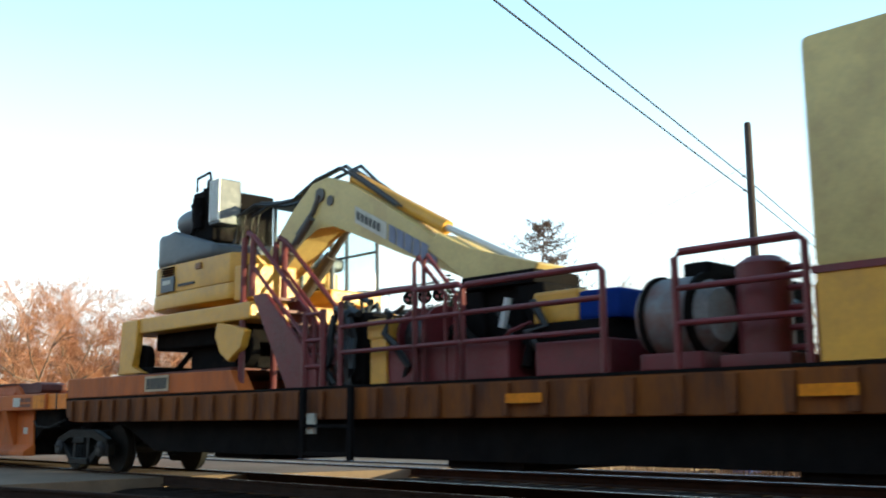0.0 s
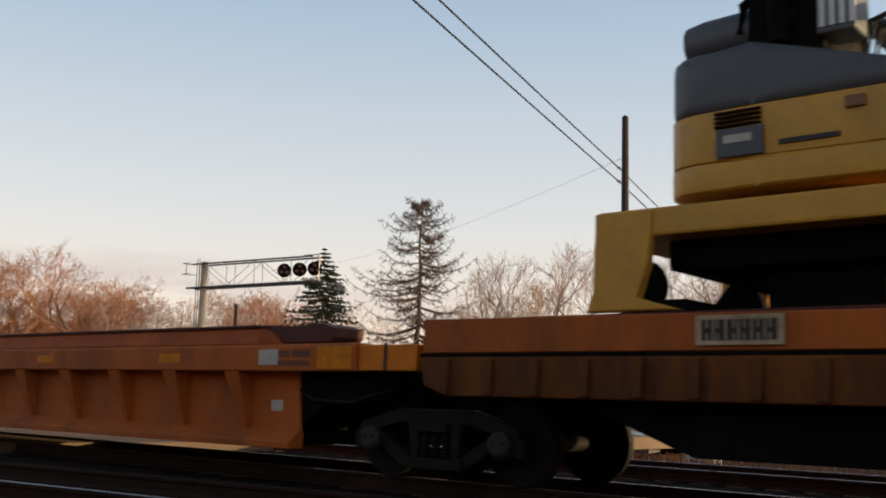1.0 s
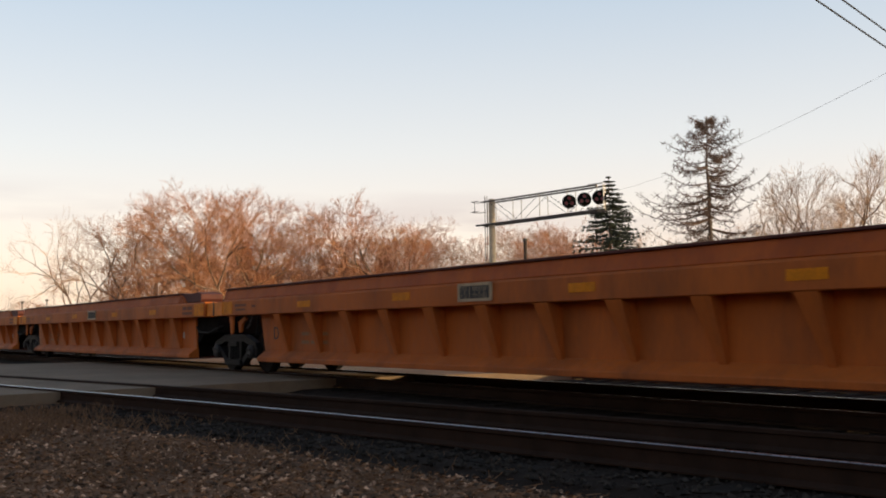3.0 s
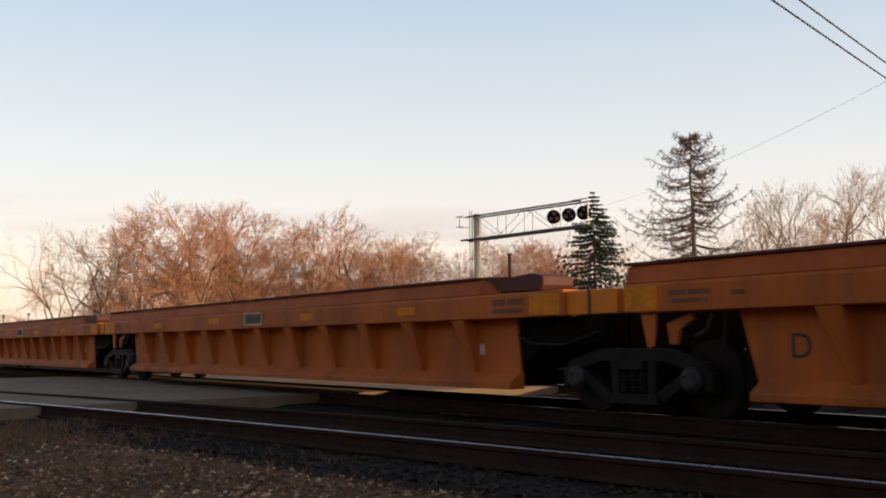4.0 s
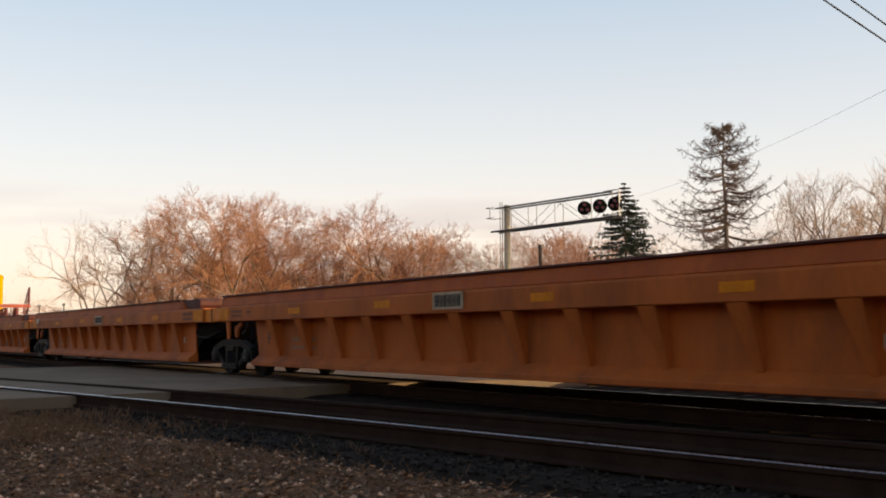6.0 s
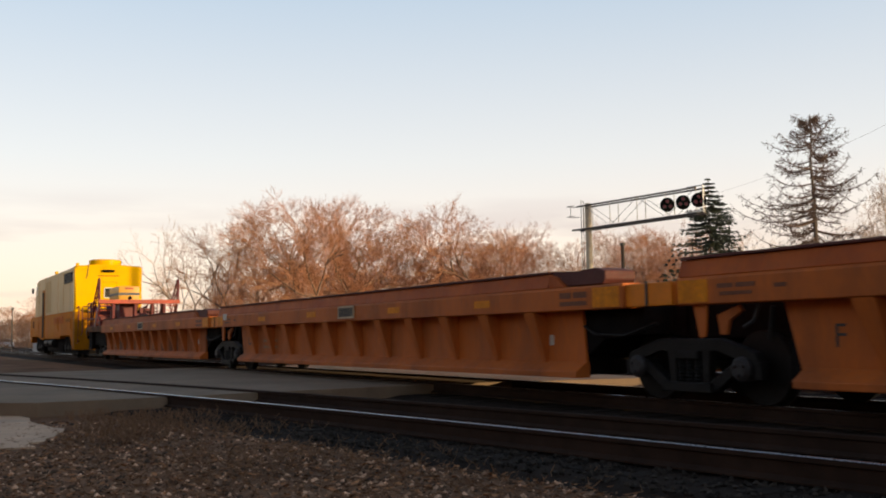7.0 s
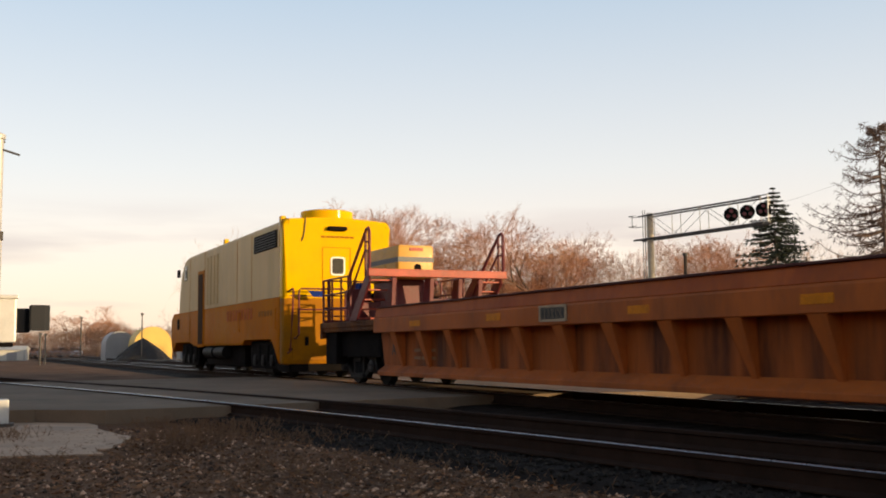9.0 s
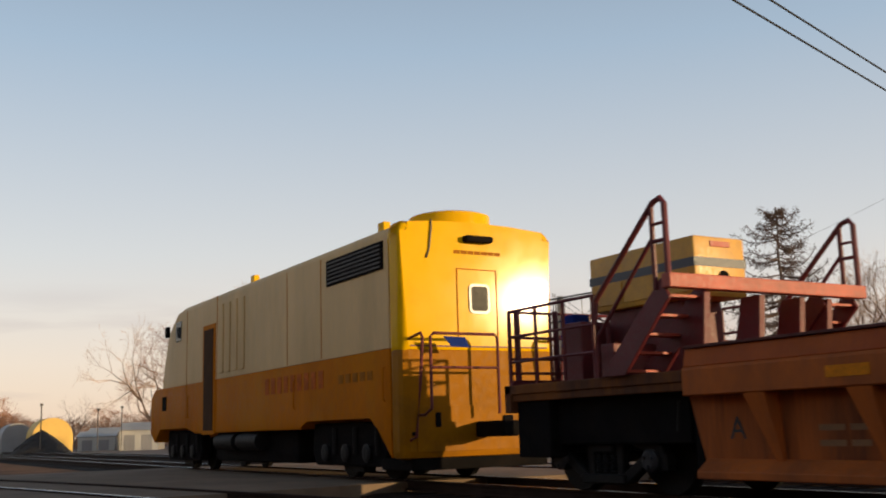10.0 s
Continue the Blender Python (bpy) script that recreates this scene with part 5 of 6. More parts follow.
    for y, z, w, h in ((-0.9, 1.02, 0.11, 0.24), (-1.35, 0.8, 0.1, 0.06), (0.5, 0.95, 0.2, 0.25)):
        bm = bmesh.new()
        box(bm, -0.01, 0.03, y - w / 2, y + w / 2, z - h / 2, z + h / 2, 0.02)
        part("hose_socket", bm, M_BLACK, lo)
    bm = bmesh.new()
    box(bm, 0.0, 0.012, -1.3, -0.1, 0.5, 1.25, 0.004)
    part("end_plate", bm, M_LOCO_LOW, lo)
    rolling(lo, -132.3)


M_FADED_BLUE = material("faded_blue_grey_lettering", (0.16, 0.17, 0.24), 0.6, vary=0.2, scale=6)
M_GHOST_STENCIL = material("rubbed_dark_stencil", (0.15, 0.045, 0.015), 0.7, vary=0.3, scale=7)
M_DOOR_LEAF = material("dark_brown_recess_shade", (0.07, 0.032, 0.014), 0.8, spec=0.1, vary=0.2, scale=2)
M_END_PANE = material("dusty_dark_window_glass", (0.03, 0.026, 0.022), 0.45, spec=0.15, vary=0.3, scale=6)
M_GHOST = material("ghosted_dark_lettering", (0.34, 0.12, 0.008), 0.6, spec=0.04, vary=0.3, scale=6)
M_FADED_RED = material("ghosted_red_lettering", (0.46, 0.105, 0.015), 0.6, spec=0.04, vary=0.3, scale=6)

CENTRES = [-28.15, -46.3, -64.5, -82.55, -100.75, -118.8]
flat_car()
excavator()
deck_platform()
deck_machinery()
for i, (c, letter) in enumerate(zip(CENTRES, "CDEFGA")):
    extra = ((7.2, 1.3, 0.34, 0.18), (7.12, 0.74, 0.2, 0.13)) if i == 0 else ((-7.9, 1.4, 0.28, 0.16), (6.75, 0.75, 0.1, 0.14)) if i == 4 else ((6.75, 0.75, 0.1, 0.14),)
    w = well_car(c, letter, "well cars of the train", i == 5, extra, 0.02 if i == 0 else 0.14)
end_platform(w)
generator(-125.9 - 0.45)
locomotive()


# ---- surroundings ----
EYE_Z = 0.845
GROUND_Z = -0.24


def spot(az, d, z=None):
    """A place at a bearing (degrees, anticlockwise from +y) and distance from the stand."""
    a = radians(az)
    x, y = -math.sin(a) * d, math.cos(a) * d
    return Vector((x, y, ground_z(x, y) if z is None else z))


def height(el, d):
    return EYE_Z + math.tan(radians(el)) * d - GROUND_Z


def mesh_from(name, verts, faces, mat, parent=None, smooth=False):
    me = bpy.data.meshes.new(name)
    me.from_pydata(verts, [], faces)
    me.materials.append(mat)
    if smooth:
        me.polygons.foreach_set("use_smooth", [True] * len(me.polygons))
    ob = new(name, me)
    ob.parent = parent
    return ob


def sticks(segments, sides=3):
    """Vertices and faces of many tapered sticks, given as (a, b, radius at a, radius at b)."""
    verts, faces = [], []
    for a, b, ra, rb in segments:
        d = (b - a)
        if d.length < 1e-5:
            continue
        d.normalize()
        up = Vector((0, 0, 1)) if abs(d.z) < 0.9 else Vector((1, 0, 0))
        e1 = d.cross(up).normalized()
        e2 = d.cross(e1)
        k = len(verts)
        for p, r in ((a, ra), (b, rb)):
            for j in range(sides):
                t = 2 * math.pi * j / sides
                verts.append(p + r * (math.cos(t) * e1 + math.sin(t) * e2))
        for j in range(sides):
            faces.append((k + j, k + (j + 1) % sides, k + sides + (j + 1) % sides, k + sides + j))
    return verts, faces


def bare_tree_meshes(seed, spread, forks, twig_mat, droop=0.0, density=1.0):
    """A leafless broad tree, 10 m high: forked trunk, limbs that fork again and again, and a rounded crown of fine twigs."""
    rng = random.Random(seed)
    limbs, twigs = [], []

    def aside(d, turn):
        """A direction that leaves d at about that angle."""
        while True:
            v = Vector((rng.uniform(-1, 1), rng.uniform(-1, 1), rng.uniform(-1, 1)))
            v -= d * v.dot(d)
            if v.length > 0.3:
                break
        a = radians(turn * rng.uniform(0.6, 1.4))
        return (d * math.cos(a) + v.normalized() * math.sin(a)).normalized()

    def shoot(p, d, length, r):
        """A fine twig with a few side twigs of its own."""
        e = p + d * length
        twigs.append((p.copy(), e, r, 0.0045))
        for _ in range(3):
            if rng.random() < density:
                q = p.lerp(e, rng.uniform(0.25, 0.95))
                d2 = aside(d, 38)
                d2.z += 0.15
                twigs.append((q, q + d2.normalized() * length * rng.uniform(0.35, 0.65), 0.006, 0.004))

    def grow(p, d, length, r, level):
        n = 4 if level == 1 else 3 if level < 4 else 2
        q = p.copy()
        for i in range(n):
            bend = 0.17 if level < 4 else 0.12
            d = (d + Vector((rng.uniform(-1, 1), rng.uniform(-1, 1), rng.uniform(-0.75, 1.0) - droop)) * bend).normalized()
            e = q + d * length / n
            r0, r1 = r * (1 - 0.32 * i / n), r * (1 - 0.32 * (i + 1) / n)
            (limbs if level < 4 else twigs).append((q.copy(), e.copy(), max(r0, 0.008), max(r1, 0.006)))
            for _ in range((4, 3, 2, 2, 1, 1)[level - 1]):
                if rng.random() < density * 0.9:
                    low = level < 3
                    shoot(q.lerp(e, rng.random()), aside(d, 60 if low else 46), rng.uniform(0.7, 1.5) if low else rng.uniform(0.45, 0.95), 0.009 if low else 0.0075)
            if level == 1 and i > 0 and rng.random() < density:
                grow(q.lerp(e, rng.random()), aside(d, 62), length * rng.uniform(0.3, 0.45), r * 0.35, 4)
            q = e
        if level < 6:
            for _ in range(rng.choice((2, 2, 3)) if level < 5 else 2):
                grow(q, aside(d, 30), length * rng.uniform(0.62, 0.86), r * 0.60, level + 1)
        else:
            for _ in range(3):
                if rng.random() < density:
                    shoot(q, aside(d, 26), rng.uniform(0.4, 0.8), 0.007)
    lean = Vector((rng.uniform(-0.08, 0.08), rng.uniform(-0.08, 0.08), 1)).normalized()
    top_of_trunk = lean * rng.uniform(1.0, 1.6)
    limbs.append((Vector((0, 0, 0)), top_of_trunk * 0.5, 0.25, 0.2))
    limbs.append((top_of_trunk * 0.5, top_of_trunk, 0.2, 0.17))
    start = rng.uniform(0, 6.28)
    for j in range(forks):
        a = start + 6.283 * j / forks + rng.uniform(-0.4, 0.4)
        tilt = radians(spread * rng.uniform(0.35, 1.25))
        d = Vector((math.cos(a) * math.sin(tilt), math.sin(a) * math.sin(tilt), math.cos(tilt)))
        grow(top_of_trunk * rng.uniform(0.6, 1.0), d, rng.uniform(1.8, 3.2), 0.125, 1)
    top = sorted(s[1].z for s in limbs + twigs)[-12]
    k = 10.0 / top
    limbs = [(a * k, b * k, ra, rb) for a, b, ra, rb in limbs]
    twigs = [(a * k, b * k, ra, rb) for a, b, ra, rb in twigs]
    lv, lf = sticks(limbs, 5)
    tv, tf = sticks(twigs, 3)
    a = bpy.data.meshes.new("trunk")
    a.from_pydata(lv, [], lf)
    a.materials.append(M_BARK)
    b = bpy.data.meshes.new("crown")
    b.from_pydata(tv, [], tf)
    b.materials.append(twig_mat)
    return a, b


def plant_bare(meshes, az, el, d, label, width=1.0, group="bare trees behind the railway"):
    h = height(el * 1.05, d)
    t = thing("bare_tree", label, "tree", group)
    s = h / 10.0
    t.matrix_basis = Matrix.Translation(spot(az, d)) @ Matrix.Rotation(random.uniform(0, 6.28), 4, "Z") @ Matrix.Diagonal((s * width, s * width, s, 1))
    for name, me in (("trunk", meshes[0]), ("crown", meshes[1])):
        o = new(name, me)
        o.parent = t


def build_bare_trees():
    kinds = [bare_tree_meshes(11 + i, (42, 48, 52, 36, 44)[i], (4, 4, 4, 3, 3)[i], (M_TWIG, M_TWIG, M_TWIG, M_TWIG_PALE, M_TWIG_PALE)[i],
                             (0.0, 0.02, 0.05, 0.0, 0.0)[i], (1.0, 0.95, 1.0, 0.6, 0.55)[i]) for i in range(5)]
    sparse = [bare_tree_meshes(41 + i, 46, 2, M_TWIG_PALE, 0.1, 0.3) for i in range(2)]
    lab = "leafless broad tree with dense orange-brown twigs in low sun"
    for i, (az, el, d) in enumerate(((72.6, 6.6, 84), (70.6, 7.4, 86), (69.0, 7.5, 84), (67.2, 7.9, 82), (65.4, 7.3, 86), (63.8, 6.8, 88),
                                     (62.2, 6.6, 88), (60.6, 6.7, 86), (58.7, 7.4, 84), (57.4, 6.0, 92), (66.2, 6.2, 100), (51.4, 5.5, 92), (49.9, 5.8, 90), (48.4, 5.5, 92),
                                     (60.0, 5.6, 104), (56.4, 5.4, 90), (52.2, 5.0, 98), (50.6, 5.6, 96), (49.2, 5.6, 94), (47.6, 5.3, 98), (53.9, 4.4, 104))):
        plant_bare(kinds[i % 3], az, el, d * 1.36, lab, 1.05)
    for i, (az, el, d) in enumerate(((36.4, 8.0, 84), (34.0, 8.9, 82), (32.2, 8.4, 82), (30.8, 7.4, 86), (37.8, 7.0, 88), (43.8, 5.0, 98), (33.1, 7.0, 100), (35.3, 6.8, 102))):
        plant_bare(kinds[3 + i % 2], az, el, d * 1.3, "leafless pale tan tree with open twigs", 0.85)
    for i, (az, el, d) in enumerate(((26.6, 7.2, 74), (24.6, 9.4, 72), (22.8, 10.0, 70), (21.4, 8.6, 76), (20.0, 8.6, 74), (18.2, 7.2, 80), (16.0, 7.4, 80), (13.6, 7.0, 84), (11, 7.4, 84), (25.6, 6.6, 90), (19, 6.6, 95))):
        plant_bare(kinds[3 + (i + 1) % 2], az, el, d * 1.2, "leafless spreading tree in low warm light", 1.0)
    oak = bare_tree_meshes(57, 58, 4, M_TWIG_PALE, 0.12, 0.4)
    plant_bare(oak, 75.1, 5.9, 112, "big leafless tree with wide dark limbs", 0.8)
    for i, (az, el) in enumerate(((84.6, 1.9), (83.2, 2.2), (81.6, 1.5), (77.4, 1.7))):
        plant_bare(kinds[i % 3], az, el, 190, "far leafless wood in low sun", 1.7)
    for i, (az, el, d) in enumerate(((55.1, 6.0, 84), (54.4, 4.8, 90), (79.2, 2.2, 100))):
        plant_bare(sparse[i % 2], az, el, d * 1.36, "thin leafless tree with few open branches", 0.8)


def build_conifers():
    # half-dead conifer: bare drooping branches that turn up at the tips
    rng = random.Random(5)
    d = 55
    h = height(11.35, d)
    t = thing("conifer", "half-bare grey-brown conifer with drooping branches", "tree", m=Matrix.Translation(spot(40.75, d)))
    segs, small = [], []
    n = 14
    pts = [Vector((0.05 * math.sin(i), 0.05 * math.cos(2 * i), h * i / n)) for i in range(n + 1)]
    for i in range(n):
        segs.append((pts[i], pts[i + 1], 0.19 * (1 - i / n) + 0.02, 0.19 * (1 - (i + 1) / n) + 0.02))
    v, f = sticks(segs, 7)
    mesh_from("trunk", v, f, M_CONIFER_BARK, t, True)
    z = 1.6
    while z < h - 0.15:
        k = (h - z) / h
        for _ in range(rng.choice((4, 5, 5, 6))):
            a = rng.uniform(0, 2 * math.pi)
            reach = (0.4 + 6.0 * k ** 0.66) * rng.uniform(0.5, 1.1)
            out = Vector((math.cos(a), math.sin(a), 0))
            p = Vector((0, 0, z + rng.uniform(-0.15, 0.15)))
            m = 7
            prev = p
            for j in range(1, m + 1):
                s = j / m
                q = p + out * reach * s + Vector((0, 0, reach * (-0.42 * s + 0.40 * s * s * s) + 0.25 * (1 - k) * s * reach))
                r = 0.045 * (1 - s) * (0.5 + k) + 0.012
                small.append((prev, q, r + 0.004, r))
                for _ in range(4 if s > 0.2 else 1):
                    side = out.cross(Vector((0, 0, 1))) * rng.choice((-1, 1))
                    tip = q + side * rng.uniform(0.15, 0.55) * (0.4 + k) + out * rng.uniform(0.0, 0.25) + Vector((0, 0, rng.uniform(-0.3, 0.22)))
                    small.append((q.copy(), tip, 0.013, 0.009))
                    for _ in range(2):
                        e = tip.lerp(q, rng.uniform(0, 0.6))
                        small.append((e, e + Vector((rng.uniform(-0.2, 0.2), rng.uniform(-0.2, 0.2), rng.uniform(-0.2, 0.18))), 0.011, 0.008))
                prev = q
        z += rng.uniform(0.30, 0.46)
    v, f = sticks(small, 3)
    mesh_from("crown", v, f, M_LARCH, t)

    # dense green firs
    def fir(az, el, d, half, seed):
        r2 = random.Random(seed)
        h = height(el, d)
        t = thing("fir_tree", "dense dark green fir with layered boughs", "tree", "firs", Matrix.Translation(spot(az, d)))
        v, f = sticks([(Vector((0, 0, 0)), Vector((0, 0, h)), 0.16, 0.02)], 7)
        mesh_from("trunk", v, f, M_CONIFER_BARK, t, True)
        verts, faces = [], []
        z = 0.8
        while z < h:
            k = 1 - z / h
            for _ in range(int(9 + 6 * k)):
                a = r2.uniform(0, 6.283)
                reach = (0.12 + half * k ** 0.85) * r2.uniform(0.6, 1.15)
                out = Vector((math.cos(a), math.sin(a), 0))
                side = Vector((-out.y, out.x, 0))
                for j in range(6):
                    s = (j + 0.6) / 6
                    c = Vector((0, 0, z)) + out * reach * s + Vector((0, 0, -0.35 * reach * s + 0.22 * reach * s * s))
                    for _ in range(13):
                        w, l = r2.uniform(0.022, 0.055), r2.uniform(0.14, 0.36) * min(1.0, 0.3 + 3.0 * k)
                        dd = (out * r2.uniform(0.2, 1) + side * r2.uniform(-1, 1) + Vector((0, 0, r2.uniform(-0.7, 0.25)))).normalized()
                        s2 = dd.cross(Vector((r2.uniform(-1, 1), r2.uniform(-1, 1), r2.uniform(-1, 1)))).normalized()
                        i0 = len(verts)
                        verts += [c - s2 * w, c + s2 * w, c + dd * l]
                        faces.append((i0, i0 + 1, i0 + 2))
            z += r2.uniform(0.2, 0.3)
        mesh_from("crown", verts, faces, M_NEEDLE, t)
    fir(46.16, 8.3, 65, 5.0, 3)
    fir(28.5, 8.2, 72, 2.6, 4)


def build_signal_bridge():
    """Cantilever signal: pale mast, lattice arm and three round-hooded signal heads."""
    a = spot(52.75, 58)
    b = spot(46.6, 53)
    s = thing("signal_cantilever", "cantilever railway signal with a pale mast and lattice arm", "railway signal")
    top = EYE_Z + 58 * math.tan(radians(7.06))
    bm = bmesh.new()
    tube(bm, [(a.x, a.y, GROUND_Z), (a.x, a.y, top + 0.15)], 0.19, 14)
    part("mast", bm, M_MASTGOLD, s, "pale sunlit steel mast", smooth=40)
    bm = bmesh.new()
    dirv = Vector((b.x - a.x, b.y - a.y, 0)).normalized()
    side = Vector((-dirv.y, dirv.x, 0))
    for off in (0.0, 0.18):
        q = a + dirv * -0.55 + side * off
        tube(bm, [(q.x, q.y, GROUND_Z), (q.x, q.y, top + 0.4)], 0.022, 6)
    part("ladder", bm, M_STEEL_DARK, s)
    rise = 0.1
    L = (Vector((b.x, b.y, 0)) - Vector((a.x, a.y, 0))).length

    def at(k, lower, o):
        p = a + dirv * (k * L) + side * o
        return Vector((p.x, p.y, (top - 1.32 if lower else top) + rise * k))
    for lower in (0, 1):
        for o in (-0.35, 0.35):
            bm = bmesh.new()
            tube(bm, [at(-0.07 if not lower else -0.12, lower, o), at(1.0, lower, o)], 0.05 if not lower else 0.06, 6)
            part("arm_chord", bm, M_STEEL_DARK, s)
    for i in range(5):
        for o in (-0.35, 0.35):
            bm = bmesh.new()
            tube(bm, [at(i / 4, 0, o), at(i / 4, 1, o)], 0.02, 6)
            part("arm_post", bm, M_MASTGOLD, s)
            if i < 4:
                bm = bmesh.new()
                tube(bm, [at(i / 4, i % 2, o), at((i + 1) / 4, 1 - i % 2, o)], 0.012, 6)
                part("arm_brace", bm, M_STEEL_DARK, s)
    bm = bmesh.new()
    p0, p1 = at(-0.1, 1, 0.0), at(1.02, 1, 0.0)
    for o in (-0.36, 0.36):
        tube(bm, [p0 + side * o, p1 + side * o], 0.03, 5)
    for i in range(26):
        q = p0.lerp(p1, i / 25)
        tube(bm, [q - side * 0.36, q + side * 0.36], 0.02, 4)
    part("walkway", bm, M_STEEL_DARK, s)
    # small service cage at the mast
    bm = bmesh.new()
    c0 = at(-0.1, 0, 0)
    for z in (0.1, -0.5):
        tube(bm, [c0 + Vector((0, 0, z)) - side * 0.3, c0 + Vector((0, 0, z)) - dirv * 0.6 - side * 0.3, c0 + Vector((0, 0, z)) - dirv * 0.6 + side * 0.3,
                  c0 + Vector((0, 0, z)) + side * 0.3], 0.02, 5)
    tube(bm, [c0 - dirv * 0.6 + Vector((0, 0, 0.1)), c0 - dirv * 0.6 + Vector((0, 0, -0.5))], 0.02, 5)
    part("service_cage", bm, M_STEEL_DARK, s)
    # heads look down the line towards the viewer
    face = Vector((-a.x, -a.y, 0)).normalized()
    for k in (0.72, 0.85, 0.975):
        c = at(k, 0, 0) + face * 0.55 + Vector((0, 0, -0.68))
        bm = bmesh.new()
        tube(bm, [c, c + face * 0.06], 0.37, 24)
        hd = part("signal_head", bm, M_BLACK, s, "black round target with dark lenses")
        for j in range(3):
            ang = math.pi / 2 + 2 * math.pi * j / 3
            q = c + Vector((-face.y, face.x, 0)) * 0.17 * math.cos(ang) + Vector((0, 0, 0.17 * math.sin(ang)))
            bm = bmesh.new()
            tube(bm, [q + face * 0.05, q + face * 0.3], 0.12, 12, False)
            part("hood", bm, M_BLACK, hd)
            bm = bmesh.new()
            tube(bm, [q + face * 0.06, q + face * 0.09], 0.1, 12)
            part("lens", bm, M_RED_LENS, hd)
    bm = bmesh.new()
    for z in (0.05, -1.25):
        tube(bm, [at(0.93, 0, -0.4) + Vector((0, 0, z)), at(1.06, 0, -0.4) + Vector((0, 0, z))], 0.035, 6)
    tube(bm, [at(1.06, 0, -0.4), at(1.06, 1, -0.4)], 0.035, 6)
    part("end_frame", bm, M_SILVER, s)


def build_pole_and_wires():
    base = spot(29.19, 38)
    h = EYE_Z + 38 * math.tan(radians(16.05))
    p = thing("utility_pole", "dark creosoted wooden utility pole", "utility pole")
    bm = bmesh.new()
    tube(bm, [(base.x, base.y, GROUND_Z), (base.x, base.y, h - 0.06), (base.x, base.y, h)], [0.18, 0.125, 0.09], 14)
    part("shaft", bm, M_POLE, p, smooth=40)
    for el in (12.45, 13.2):
        z = EYE_Z + 38 * math.tan(radians(el))
        bm = bmesh.new()
        tube(bm, [(base.x - 0.14, base.y - 0.1, z), (base.x - 0.26, base.y - 0.14, z)], [0.05, 0.03], 8)
        part("insulator", bm, M_STEEL_DARK, p)
        w = thing("overhead_wire", "black overhead power cable", "cable", "overhead wires")
        bm = bmesh.new()
        d = Vector((4.85, -16.4, 0)).normalized()
        p0 = Vector((base.x - 0.2, base.y - 0.12, z))
        pts = []
        for k in range(-24, 31):
            s = k * 2.0
            sag = -0.0003 * abs(s) * (60 - min(abs(s), 60)) * 0.55
            q = p0 + d * s
            pts.append((q.x, q.y, z + sag))
        tube(bm, pts, 0.024, 6)
        part("cable", bm, M_RUBBER, w)
    w = thing("guy_wire", "thin grey service wire", "cable")
    bm = bmesh.new()
    q0 = Vector((base.x, base.y, h - 1.6))
    q1 = spot(49.0, 95, 12.5)
    tube(bm, [q0.lerp(q1, i / 12) - Vector((0, 0, 1.1 * 4 * (i / 12) * (1 - i / 12))) for i in range(13)], 0.006, 5)
    part("cable", bm, M_STEEL_DARK, w)


